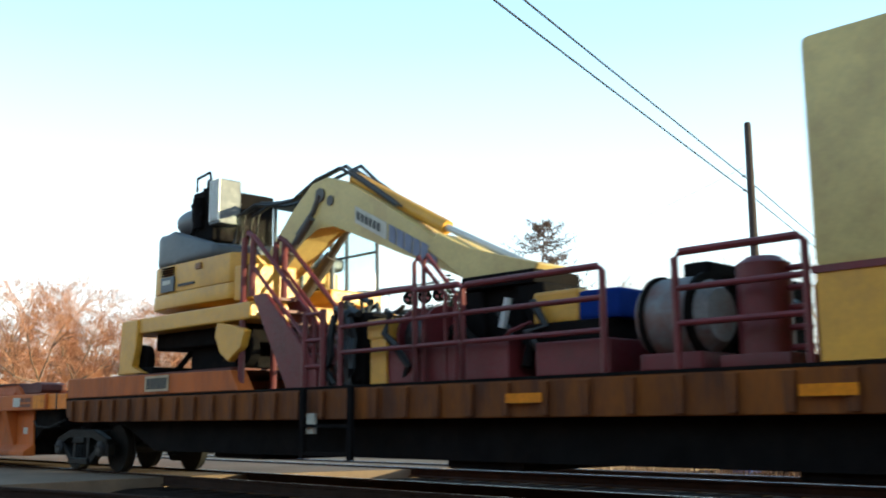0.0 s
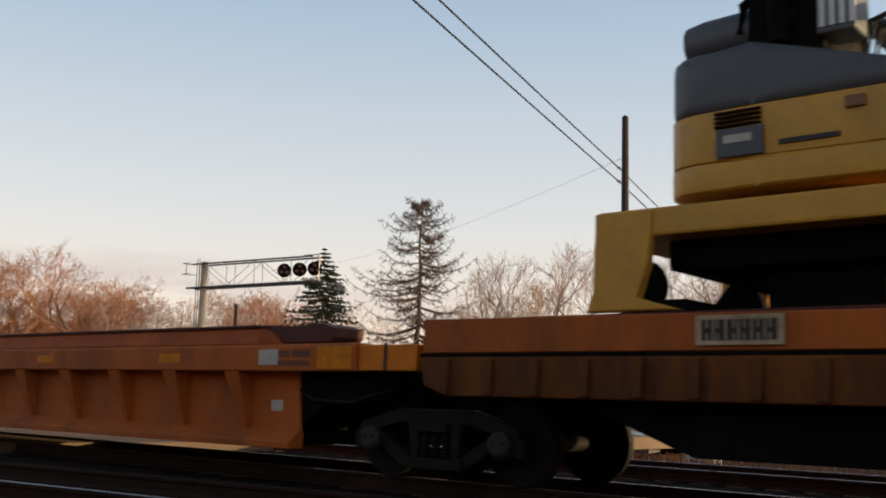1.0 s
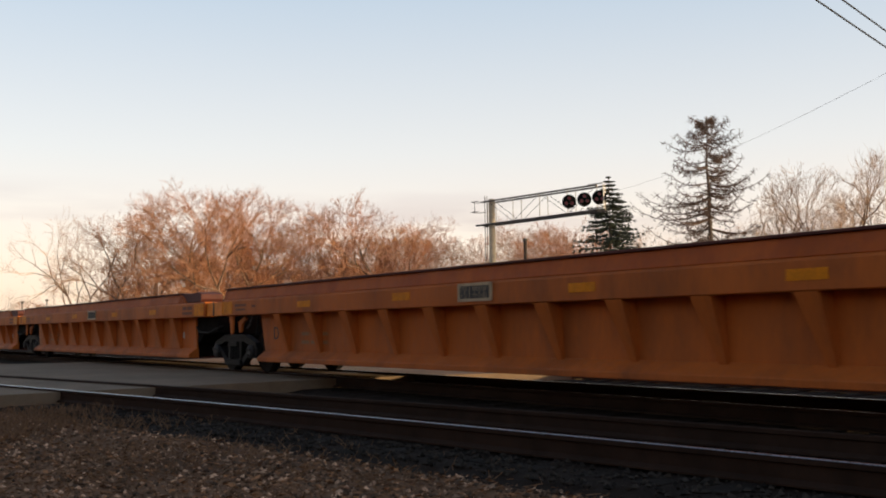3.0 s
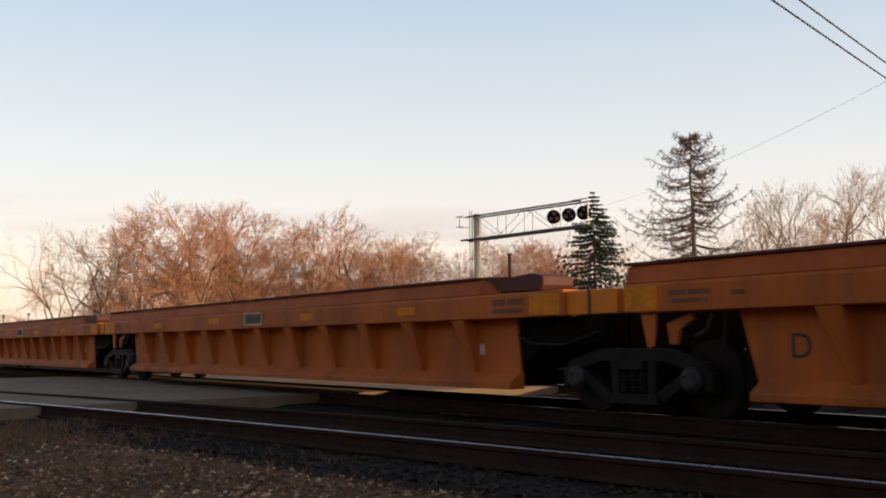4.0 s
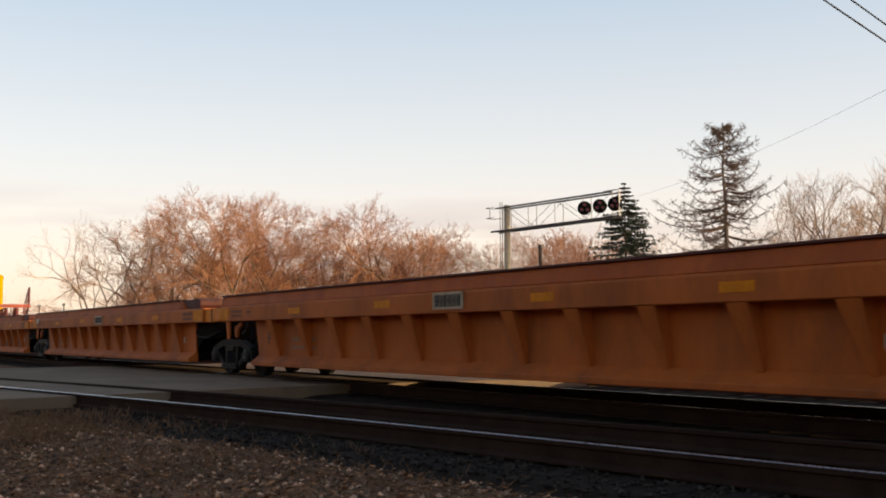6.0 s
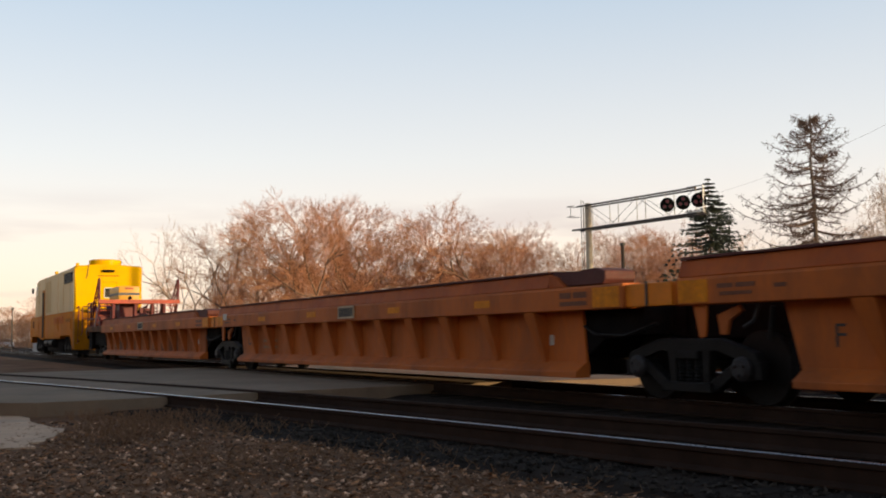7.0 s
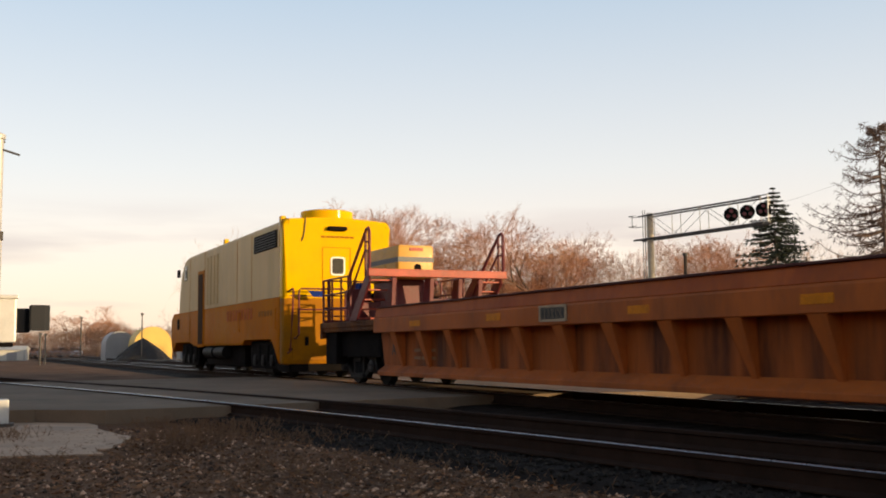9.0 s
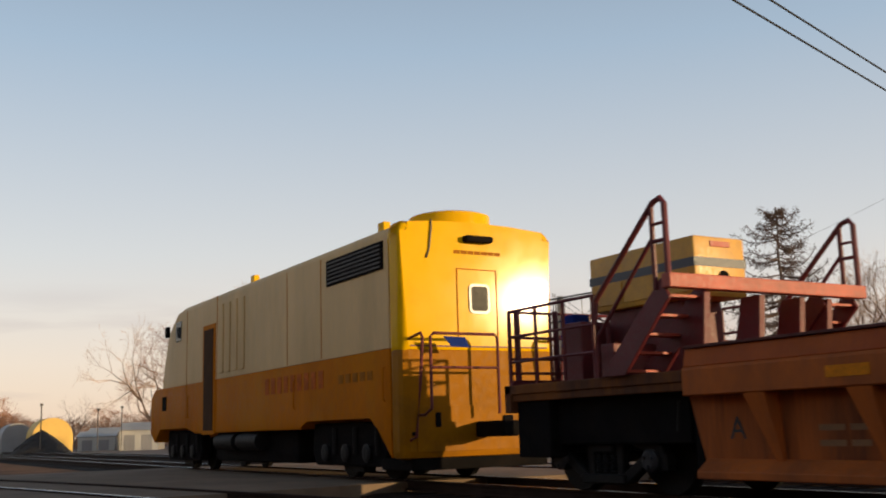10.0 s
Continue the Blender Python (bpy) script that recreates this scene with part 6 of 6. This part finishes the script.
def build_crossing_mast():
    """Aluminium crossing mast with its control box, junction base and top bracket."""
    c = thing("crossing_mast", "aluminium crossing mast with a control box on a concrete base", "crossing signal",
              m=Matrix.Translation((0, 0, EYE_Z)) @ Matrix.Diagonal((0.9, 0.9, 0.9, 1)) @ Matrix.Translation((0, 0, -EYE_Z)))
    x, y = -17.6, 0.52
    bm = bmesh.new()
    tube(bm, [(x, y, -0.32), (x, y, 2.62)], 0.095, 16)
    part("lower_tube", bm, M_SILVER, c, smooth=40)
    bm = bmesh.new()
    tube(bm, [(x, y, 2.6), (x, y, 2.74)], 0.115, 16)
    part("collar", bm, M_STEEL_DARK, c, smooth=40)
    bm = bmesh.new()
    tube(bm, [(x, y, 2.7), (x, y, 4.28)], 0.085, 16)
    part("upper_tube", bm, M_SILVER, c, smooth=40)
    bm = bmesh.new()
    tube(bm, [(x, y, 4.24), (x, y, 4.31), (x, y, 4.34)], [0.11, 0.11, 0.05], 16)
    part("cap", bm, M_SILVER, c)
    bm = bmesh.new()
    tube(bm, [(x, y - 0.1, 4.12), (x + 0.1, y + 0.32, 3.98)], 0.018, 6)
    tube(bm, [(x, y - 0.3, 4.1), (x, y + 0.1, 4.2)], 0.018, 6)
    part("bracket", bm, M_STEEL_DARK, c)
    bm = bmesh.new()
    box(bm, x - 0.3, x + 0.22, y - 0.34, y + 0.34, 0.97, 1.68, 0.03)
    cb = part("control_box", bm, M_SILVER, c, "large aluminium gate mechanism box")
    bm = bmesh.new()
    box(bm, x - 0.28, x + 0.25, y - 0.36, y + 0.36, 1.66, 1.72, 0.015)
    part("lid", bm, M_SILVER, cb)
    bm = bmesh.new()
    box(bm, x + 0.222, x + 0.24, y + 0.04, y + 0.07, 1.45, 1.66, 0.005)
    part("latch", bm, M_BLACK, cb)
    bm = bmesh.new()
    box(bm, x - 0.25, x + 0.2, y - 0.36, y + 0.3, 0.90, 0.972, 0.02)
    part("shelf", bm, M_BLACK, cb)
    bm = bmesh.new()
    box(bm, x - 0.2, x + 0.2, y - 0.34, y - 0.1, -0.3, 0.08, 0.02)
    part("junction_box", bm, M_SILVER, c)
    bm = bmesh.new()
    box(bm, x - 0.2, x + 0.2, y + 0.1, y + 0.27, -0.3, 0.08, 0.02)
    part("junction_box", bm, M_SILVER, c)
    # dark counterweights of the raised gate beside its mechanism
    for y0, y1, z0, z1, x1 in ((y + 0.34, y + 0.56, 1.13, 1.52, x - 0.05), (y + 0.54, y + 0.84, 1.16, 1.565, x + 0.2)):
        bm = bmesh.new()
        prism(bm, [(x1 - 0.35, y0), (x1, y0), (x1, y1 - 0.08), (x1 - 0.1, y1), (x1 - 0.35, y1)], "z", z0, z1, 0.01, 1)
        part("counterweight", bm, M_TOWER, c, "dark steel gate counterweight")
    bm = bmesh.new()
    box(bm, x - 0.2, x - 0.12, y - 0.1, y + 0.6, 1.3, 1.42, 0.01)
    part("gate_arm_support", bm, M_STEEL_DARK, c)
    for dy in (-0.2, -0.16):
        bm = bmesh.new()
        tube(bm, [(x + 0.05, y + dy, -0.1), (x + 0.05, y + dy, 0.92)], 0.02, 6)
        part("conduit", bm, M_STEEL_DARK, c)
    bm = bmesh.new()
    tube(bm, [(x, y, -0.36), (x, y, -0.29)], 0.36, 20)
    part("base_flange", bm, M_STEEL_DARK, c)
    for z0 in (0.3, 0.44, 0.58, 0.72):
        bm = bmesh.new()
        tube(bm, [(x - 0.1, y - 0.27, z0), (x - 0.1, y - 0.27, z0 + 0.14)], 0.035, 8)
        part("gate_arm_band", bm, M_RED2 if int(z0 * 100) % 28 == 2 else M_WHITE, c)


def build_distance():
    # hoop sheds with the dark pile before them
    for az, d, r, h, mat, label in ((80.3, 100, 1.75, 3.2, M_TARP, "yellowish fabric hoop shed catching the sun"), (82.0, 106, 1.4, 2.9, M_ROOF, "dull grey metal hoop shed")):
        hb = thing("hoop_building", label, "shed", "far hoop sheds", Matrix.Translation(spot(az, d)) @ Matrix.Rotation(radians(0), 4, "Z"))
        arch = [(r * math.cos(math.pi * k / 16), (h - r) + r * math.sin(math.pi * k / 16)) for k in range(17)] + [(-r, 0), (r, 0)]
        bm = bmesh.new()
        prism(bm, arch, "x", -3.5, 0)
        part("cover", bm, mat, hb, smooth=40)
        bm = bmesh.new()
        prism(bm, [(a * 0.96, b * 0.97) for a, b in arch], "x", 0.0, 0.03)
        part("end_wall", bm, mat, hb)
        bm = bmesh.new()
        prism(bm, [(-r * 0.5, 0), (r * 0.5, 0), (r * 0.5, h * 0.55), (-r * 0.5, h * 0.55)], "x", 0.03, 0.06)
        part("door", bm, mat, hb)
    pl = tagged(new("aggregate_pile"), "dark heap of loose aggregate", "pile")
    verts, faces = [], []
    rng = random.Random(9)
    rings, seg = 9, 28
    for i in range(rings):
        for j in range(seg):
            r = 2.55 * (1 - i / (rings - 1)) ** 0.85 * (1 + rng.uniform(-0.06, 0.06))
            a = 2 * math.pi * j / seg
            verts.append((r * math.cos(a), r * math.sin(a), 2.05 * (i / (rings - 1)) ** 0.92 + rng.uniform(-0.04, 0.04)))
    for i in range(rings - 1):
        for j in range(seg):
            faces.append((i * seg + j, i * seg + (j + 1) % seg, (i + 1) * seg + (j + 1) % seg, (i + 1) * seg + j))
    m = mesh_from("mound", verts, faces, M_COAL, pl)
    pl.matrix_basis = Matrix.Translation(spot(80.85, 92))
    # low pale sheds; roofs take the pale siding colour to look sunlit
    for az, d, w, dp, h in ((78.0, 112, 3.6, 4.0, 2.0), (75.8, 106, 3.6, 5.0, 2.7), (77.2, 118, 5.0, 4.0, 2.4), (87.6, 120, 4, 4, 1.6)):
        sh = thing("metal_shed", "low pale metal shed, its pitched roof paled to look sunlit", "shed", "far sheds", Matrix.Translation(spot(az, d)) @ Matrix.Rotation(radians(az - 8), 4, "Z"))
        bm = bmesh.new()
        box(bm, -w / 2, w / 2, -dp / 2, dp / 2, 0, h * 0.72)
        part("wall", bm, M_SIDING, sh)
        bm = bmesh.new()
        prism(bm, [(-dp / 2 - 0.2, h * 0.72), (dp / 2 + 0.2, h * 0.72), (0, h)], "x", -w / 2 - 0.15, w / 2 + 0.15)
        part("roof", bm, M_SIDING, sh)
        for k in (-0.25, 0.2):
            bm = bmesh.new()
            box(bm, w * k - 0.5, w * k + 0.5, -dp / 2 - 0.03, -dp / 2 - 0.004, 0.05, h * 0.55)
            part("door", bm, M_ROOF, sh)
    # posts and a lamp
    for az, el, d, r in ((80.9, 1.9, 90, 0.05), (84.0, 1.7, 95, 0.05), (86.0, 0.85, 80, 0.07), (85.75, 0.8, 82, 0.06), (78.1, 1.6, 100, 0.04), (76.9, 1.7, 98, 0.04), (50.9, 4.9, 70, 0.12)):
        t = thing("post", "slim weathered steel post", "post", "far posts", Matrix.Translation(spot(az, d)))
        h = height(el, d)
        bm = bmesh.new()
        tube(bm, [(0, 0, 0), (0, 0, h)], r, 8)
        part("shaft", bm, M_STEEL_DARK if r < 0.1 else M_POLE, t)
        bm = bmesh.new()
        box(bm, -0.18, 0.18, -0.1, 0.1, h - 0.1, h + 0.08, 0.02)
        part("head", bm, M_STEEL_DARK, t)

    def car(az, d, mat, label, turn):
        c = thing("car", label, "car", "parked cars", Matrix.Translation(spot(az, d)) @ Matrix.Rotation(radians(turn), 4, "Z"))
        bm = bmesh.new()
        prism(bm, [(-2.1, 0.3), (2.1, 0.3), (2.15, 0.65), (1.95, 0.85), (1.1, 0.95), (-1.8, 0.98), (-2.15, 0.8)], "y", -0.86, 0.86, 0.08, 2)
        part("body", bm, mat, c, smooth=40)
        bm = bmesh.new()
        prism(bm, [(1.05, 0.94), (0.35, 1.42), (-1.1, 1.44), (-1.75, 0.97)], "y", -0.72, 0.72, 0.06, 2)
        part("cabin_glass", bm, M_GLASS, c)
        bm = bmesh.new()
        prism(bm, [(0.38, 1.40), (0.3, 1.46), (-1.05, 1.48), (-1.15, 1.41)], "y", -0.7, 0.7, 0.02, 1)
        part("roof", bm, mat, c)
        for x in (-1.3, 1.3):
            for y in (-0.8, 0.8):
                bm = bmesh.new()
                tube(bm, [(x, y - 0.1, 0.31), (x, y + 0.1, 0.31)], 0.31, 16)
                wh = part("wheel", bm, M_TYRE, c)
                bm = bmesh.new()
                tube(bm, [(x, y - 0.11, 0.31), (x, y + 0.11, 0.31)], 0.19, 12)
                part("rim", bm, M_SILVER, wh)
        for y in (-0.6, 0.6):
            bm = bmesh.new()
            box(bm, 2.08, 2.16, y - 0.18, y + 0.18, 0.62, 0.74, 0.02)
            part("headlight", bm, M_WHITE, c)
    car(33.6, 31, M_CARBLUE, "dark blue sedan parked on the lower street", 20)
    car(31.0, 34, M_CARGREY, "silver sedan parked on the lower street", 15)
    car(86.1, 165, M_CARGREY, "white parked sedan far off", 160)
    car(85.0, 165, M_CARGREY, "silver parked sedan far off", 150)
    car(84.2, 168, M_CARWHITE, "white parked sedan far off", 170)
    # low site wall and boxes beyond the tracks
    wl = tagged(new("low_wall"), "low grey concrete block wall", "wall")
    bm = bmesh.new()
    box(bm, -12, 14, 40.0, 40.25, -1.3, -0.3, 0.02)
    part("wall_body", bm, M_CONCRETE, wl)
    for az, d, w in ((38.5, 36, 0.7), (47.0, 30, 0.5), (25.0, 30, 0.9)):
        bx = thing("utility_box", "pale metal utility cabinet on the ground", "utility cabinet", "utility cabinets", Matrix.Translation(spot(az, d)))
        bm = bmesh.new()
        box(bm, -w / 2, w / 2, -0.3, 0.3, 0.0, 0.75, 0.03)
        part("body", bm, M_SIDING, bx)
        bm = bmesh.new()
        box(bm, -w / 2 - 0.03, w / 2 + 0.03, -0.33, 0.33, 0.75, 0.8, 0.01)
        part("lid", bm, M_ROOF, bx)

    # far scrub and woods along the horizon
    rng = random.Random(21)
    segs = []
    for i in range(5200):
        az = rng.uniform(2, 92) if i < 3200 else rng.uniform(70, 92)
        d = rng.uniform(135, 210)
        p = spot(az, d)
        hh = (2.6 + 1.9 * noise.noise(Vector((az * 0.25, 3, 0))) + 1.2 * noise.noise(Vector((az * 1.1, 7, 0)))) * rng.uniform(0.75, 1.15)
        if az > 72:
            hh = hh * 1.1 + 1.7
        for _ in range(9):
            q = p + Vector((rng.uniform(-1.6, 1.6), rng.uniform(-1.6, 1.6), hh * rng.uniform(0.05, 0.85)))
            e = q + Vector((rng.uniform(-0.6, 0.6), rng.uniform(-0.6, 0.6), rng.uniform(0.1, 0.7)))
            segs.append((q, e, 0.03, 0.012))
    v, f = sticks(segs, 3)
    tagged(mesh_from("far_scrub", v, f, M_FAR), "hazy brown scrub and far woods along the horizon", "woods", kind="stuff")
    # hedge of brush beyond the tracks that closes the view under the crowns
    segs = []
    for i in range(5000):
        az = rng.uniform(8, 74)
        d = rng.uniform(76, 100) if az < 42 else rng.uniform(108, 136)
        p = spot(az, d)
        hh = (2.2 + 1.5 * noise.noise(Vector((az * 0.4, 13, 0)))) * rng.uniform(0.7, 1.2) * (1.0 if az < 46 else 3.6)
        for _ in range(6 if az < 46 else 9):
            q = p + Vector((rng.uniform(-0.8, 0.8), rng.uniform(-0.8, 0.8), hh * rng.uniform(0.0, 0.75)))
            e = q + Vector((rng.uniform(-0.7, 0.7), rng.uniform(-0.7, 0.7), rng.uniform(0.4, 1.5)))
            segs.append((q, e, 0.028, 0.012))
    v, f = sticks(segs, 3)
    tagged(mesh_from("brush", v, f, M_TWIG), "tangled leafless brush under the trees", "brush", kind="stuff")


def build_gravel_and_weeds():
    rng = random.Random(77)
    verts, faces = [], []
    n = 0
    while n < 19000:
        az = rng.uniform(34, 93)
        d = 4.2 + 10.5 * rng.random() ** 1.4
        p = spot(az, d)
        edge = near_track_y(p.x) - 0.85
        if p.y > edge + rng.uniform(-0.2, 0.5) or p.y < -1.5:
            continue
        if p.x < -15.6 or (p.x < -10.8 and p.y < 1.6):
            continue
        n += 1
        r = 0.006 + 0.024 * rng.random() ** 3.0
        c = Vector((p.x, p.y, GROUND_Z + r * 0.3))
        k = len(verts)
        dirs = ((1, 0, 0), (0, 1, 0), (-1, 0, 0), (0, -1, 0), (0, 0, 1), (0, 0, -1))
        a = rng.uniform(0, 6.28)
        ca, sa = math.cos(a), math.sin(a)
        for x, y, z in dirs:
            q = Vector((x * ca - y * sa, x * sa + y * ca, z * rng.uniform(0.5, 0.9))) * r * rng.uniform(0.7, 1.35)
            verts.append(c + q + Vector((rng.uniform(-0.25, 0.25) * r, rng.uniform(-0.25, 0.25) * r, 0)))
        for i in range(4):
            faces.append((k + i, k + (i + 1) % 4, k + 4))
            faces.append((k + (i + 1) % 4, k + i, k + 5))
    tagged(mesh_from("gravel", verts, faces, M_STONE), "scattered small stones on brown dirt", "gravel", kind="stuff")
    # ballast stones along the near rail and between the tracks
    verts, faces = [], []
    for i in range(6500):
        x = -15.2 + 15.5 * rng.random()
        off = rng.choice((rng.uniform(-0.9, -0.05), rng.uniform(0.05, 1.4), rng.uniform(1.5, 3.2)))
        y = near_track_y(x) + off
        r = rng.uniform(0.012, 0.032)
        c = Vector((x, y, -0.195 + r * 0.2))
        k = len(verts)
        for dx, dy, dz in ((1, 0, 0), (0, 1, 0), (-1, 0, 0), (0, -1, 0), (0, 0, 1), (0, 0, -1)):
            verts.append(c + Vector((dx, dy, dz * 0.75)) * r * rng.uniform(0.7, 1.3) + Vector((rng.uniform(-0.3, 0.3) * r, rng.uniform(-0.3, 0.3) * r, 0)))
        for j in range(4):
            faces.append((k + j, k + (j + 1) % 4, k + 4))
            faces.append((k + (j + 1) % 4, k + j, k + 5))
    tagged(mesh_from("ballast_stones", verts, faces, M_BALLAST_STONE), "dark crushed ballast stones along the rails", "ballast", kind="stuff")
    # fallen leaves and chips of bark
    lv, lf = [], []
    n = 0
    while n < 8000:
        p = spot(rng.uniform(34, 93), 4.2 + 10.5 * rng.random() ** 1.3)
        if p.y > near_track_y(p.x) - 0.3 or p.y < -1.5 or p.x < -15.6:
            continue
        n += 1
        a, l, w = rng.uniform(0, 6.28), rng.uniform(0.015, 0.05), rng.uniform(0.008, 0.024)
        t1, t2 = Vector((math.cos(a), math.sin(a), rng.uniform(-0.3, 0.3))), Vector((-math.sin(a), math.cos(a), rng.uniform(-0.4, 0.4)))
        c = p + Vector((0, 0, 0.014))
        k = len(lv)
        lv += [c - t1 * l, c + t2 * w + Vector((0, 0, 0.004)), c + t1 * l, c - t2 * w, c - Vector((0, 0, 0.004))]
        lf += [(k, k + 1, k + 2, k + 3), (k + 1, k, k + 4), (k + 2, k + 1, k + 4), (k + 3, k + 2, k + 4), (k, k + 3, k + 4)]
    tagged(mesh_from("leaf_litter", lv, lf, M_LEAF), "dry reddish-brown leaves and bark chips", "leaf litter", kind="stuff")
    # dry weeds, and an added bank beyond the far track that masks sunlit ground
    segs = []
    for _ in range(4200):
        p = Vector((rng.uniform(-13.5, 8), rng.uniform(16.7, 18.2), -0.26))
        tip = p + Vector((rng.uniform(-0.12, 0.12), rng.uniform(-0.12, 0.12), rng.uniform(0.08, 0.3)))
        segs.append((p, tip, 0.012, 0.005))
    for cx, cy, rad, cnt, hh in ((-12.4, 2.7, 0.9, 260, 0.26), (-13.6, 0.3, 0.8, 160, 0.2), (-11.2, 2.2, 0.6, 120, 0.2), (-9.2, 2.6, 1.2, 160, 0.09), (-14.6, 2.6, 0.7, 90, 0.16), (-16.6, -0.4, 0.8, 120, 0.22),
                                 (-10.2, 0.4, 1.4, 200, 0.1), (-7.6, 2.2, 1.3, 160, 0.08), (-8.6, 3.6, 1.2, 160, 0.1), (-11.6, 3.6, 1.1, 200, 0.14), (-13.6, 3.4, 0.9, 160, 0.16), (-6.4, 3.6, 1.2, 120, 0.07)):
        for _ in range(cnt):
            a, q = rng.uniform(0, 6.28), rad * rng.random() ** 0.7
            p = Vector((cx + q * math.cos(a), cy + q * math.sin(a), GROUND_Z))
            tip = p + Vector((rng.uniform(-0.12, 0.12), rng.uniform(-0.12, 0.12), hh * rng.uniform(0.3, 1)))
            segs.append((p, tip, 0.004, 0.002))
            for _ in range(2):
                b = p.lerp(tip, rng.uniform(0.4, 1))
                segs.append((b, b + Vector((rng.uniform(-0.06, 0.06), rng.uniform(-0.06, 0.06), rng.uniform(-0.01, 0.07))), 0.003, 0.0015))
    for _ in range(500):
        az, d = rng.uniform(36, 88), rng.uniform(4.5, 12)
        p = spot(az, d, GROUND_Z + 0.01)
        if p.y > near_track_y(p.x) - 0.5 or p.x < -15:
            continue
        a, l = rng.uniform(0, 6.28), rng.uniform(0.04, 0.16)
        segs.append((p, p + Vector((math.cos(a) * l, math.sin(a) * l, rng.uniform(-0.005, 0.02))), 0.005, 0.003))
    v, f = sticks(segs, 3)
    tagged(mesh_from("dry_weeds", v, f, M_WEED), "dry brown weeds and twigs on the dirt, with an added masking bank", "weeds", kind="stuff")


M_LEAF = material("dry_leaf_brown", (0.21, 0.095, 0.042), 0.85, vary=0.3, scale=5, spec=0.15)
random_island(M_LEAF, 0.4, 1.9)
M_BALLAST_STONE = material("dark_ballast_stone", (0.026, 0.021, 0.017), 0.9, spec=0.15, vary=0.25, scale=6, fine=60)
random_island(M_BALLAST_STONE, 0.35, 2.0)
build_bare_trees()
build_conifers()
build_signal_bridge()
build_pole_and_wires()
build_crossing_mast()
build_distance()
build_gravel_and_weeds()


# ---- motion ----
def motions():
    """The train rolls past at an even speed; every wheelset turns with it."""
    for ob, u, dy, dz in MOVING:
        walk(ob, [(0.5 * i, pose(u + SPEED * 0.5 * i, TRACK_Y, 0)) for i in range(21)])
    for w, dx in WHEELSETS:
        walk(w, [(i / 30, pose(dx, 0, 0.423, 0, math.degrees(SPEED * i / 30 / 0.423) % 360, 0)) for i in range(301)])


motions()
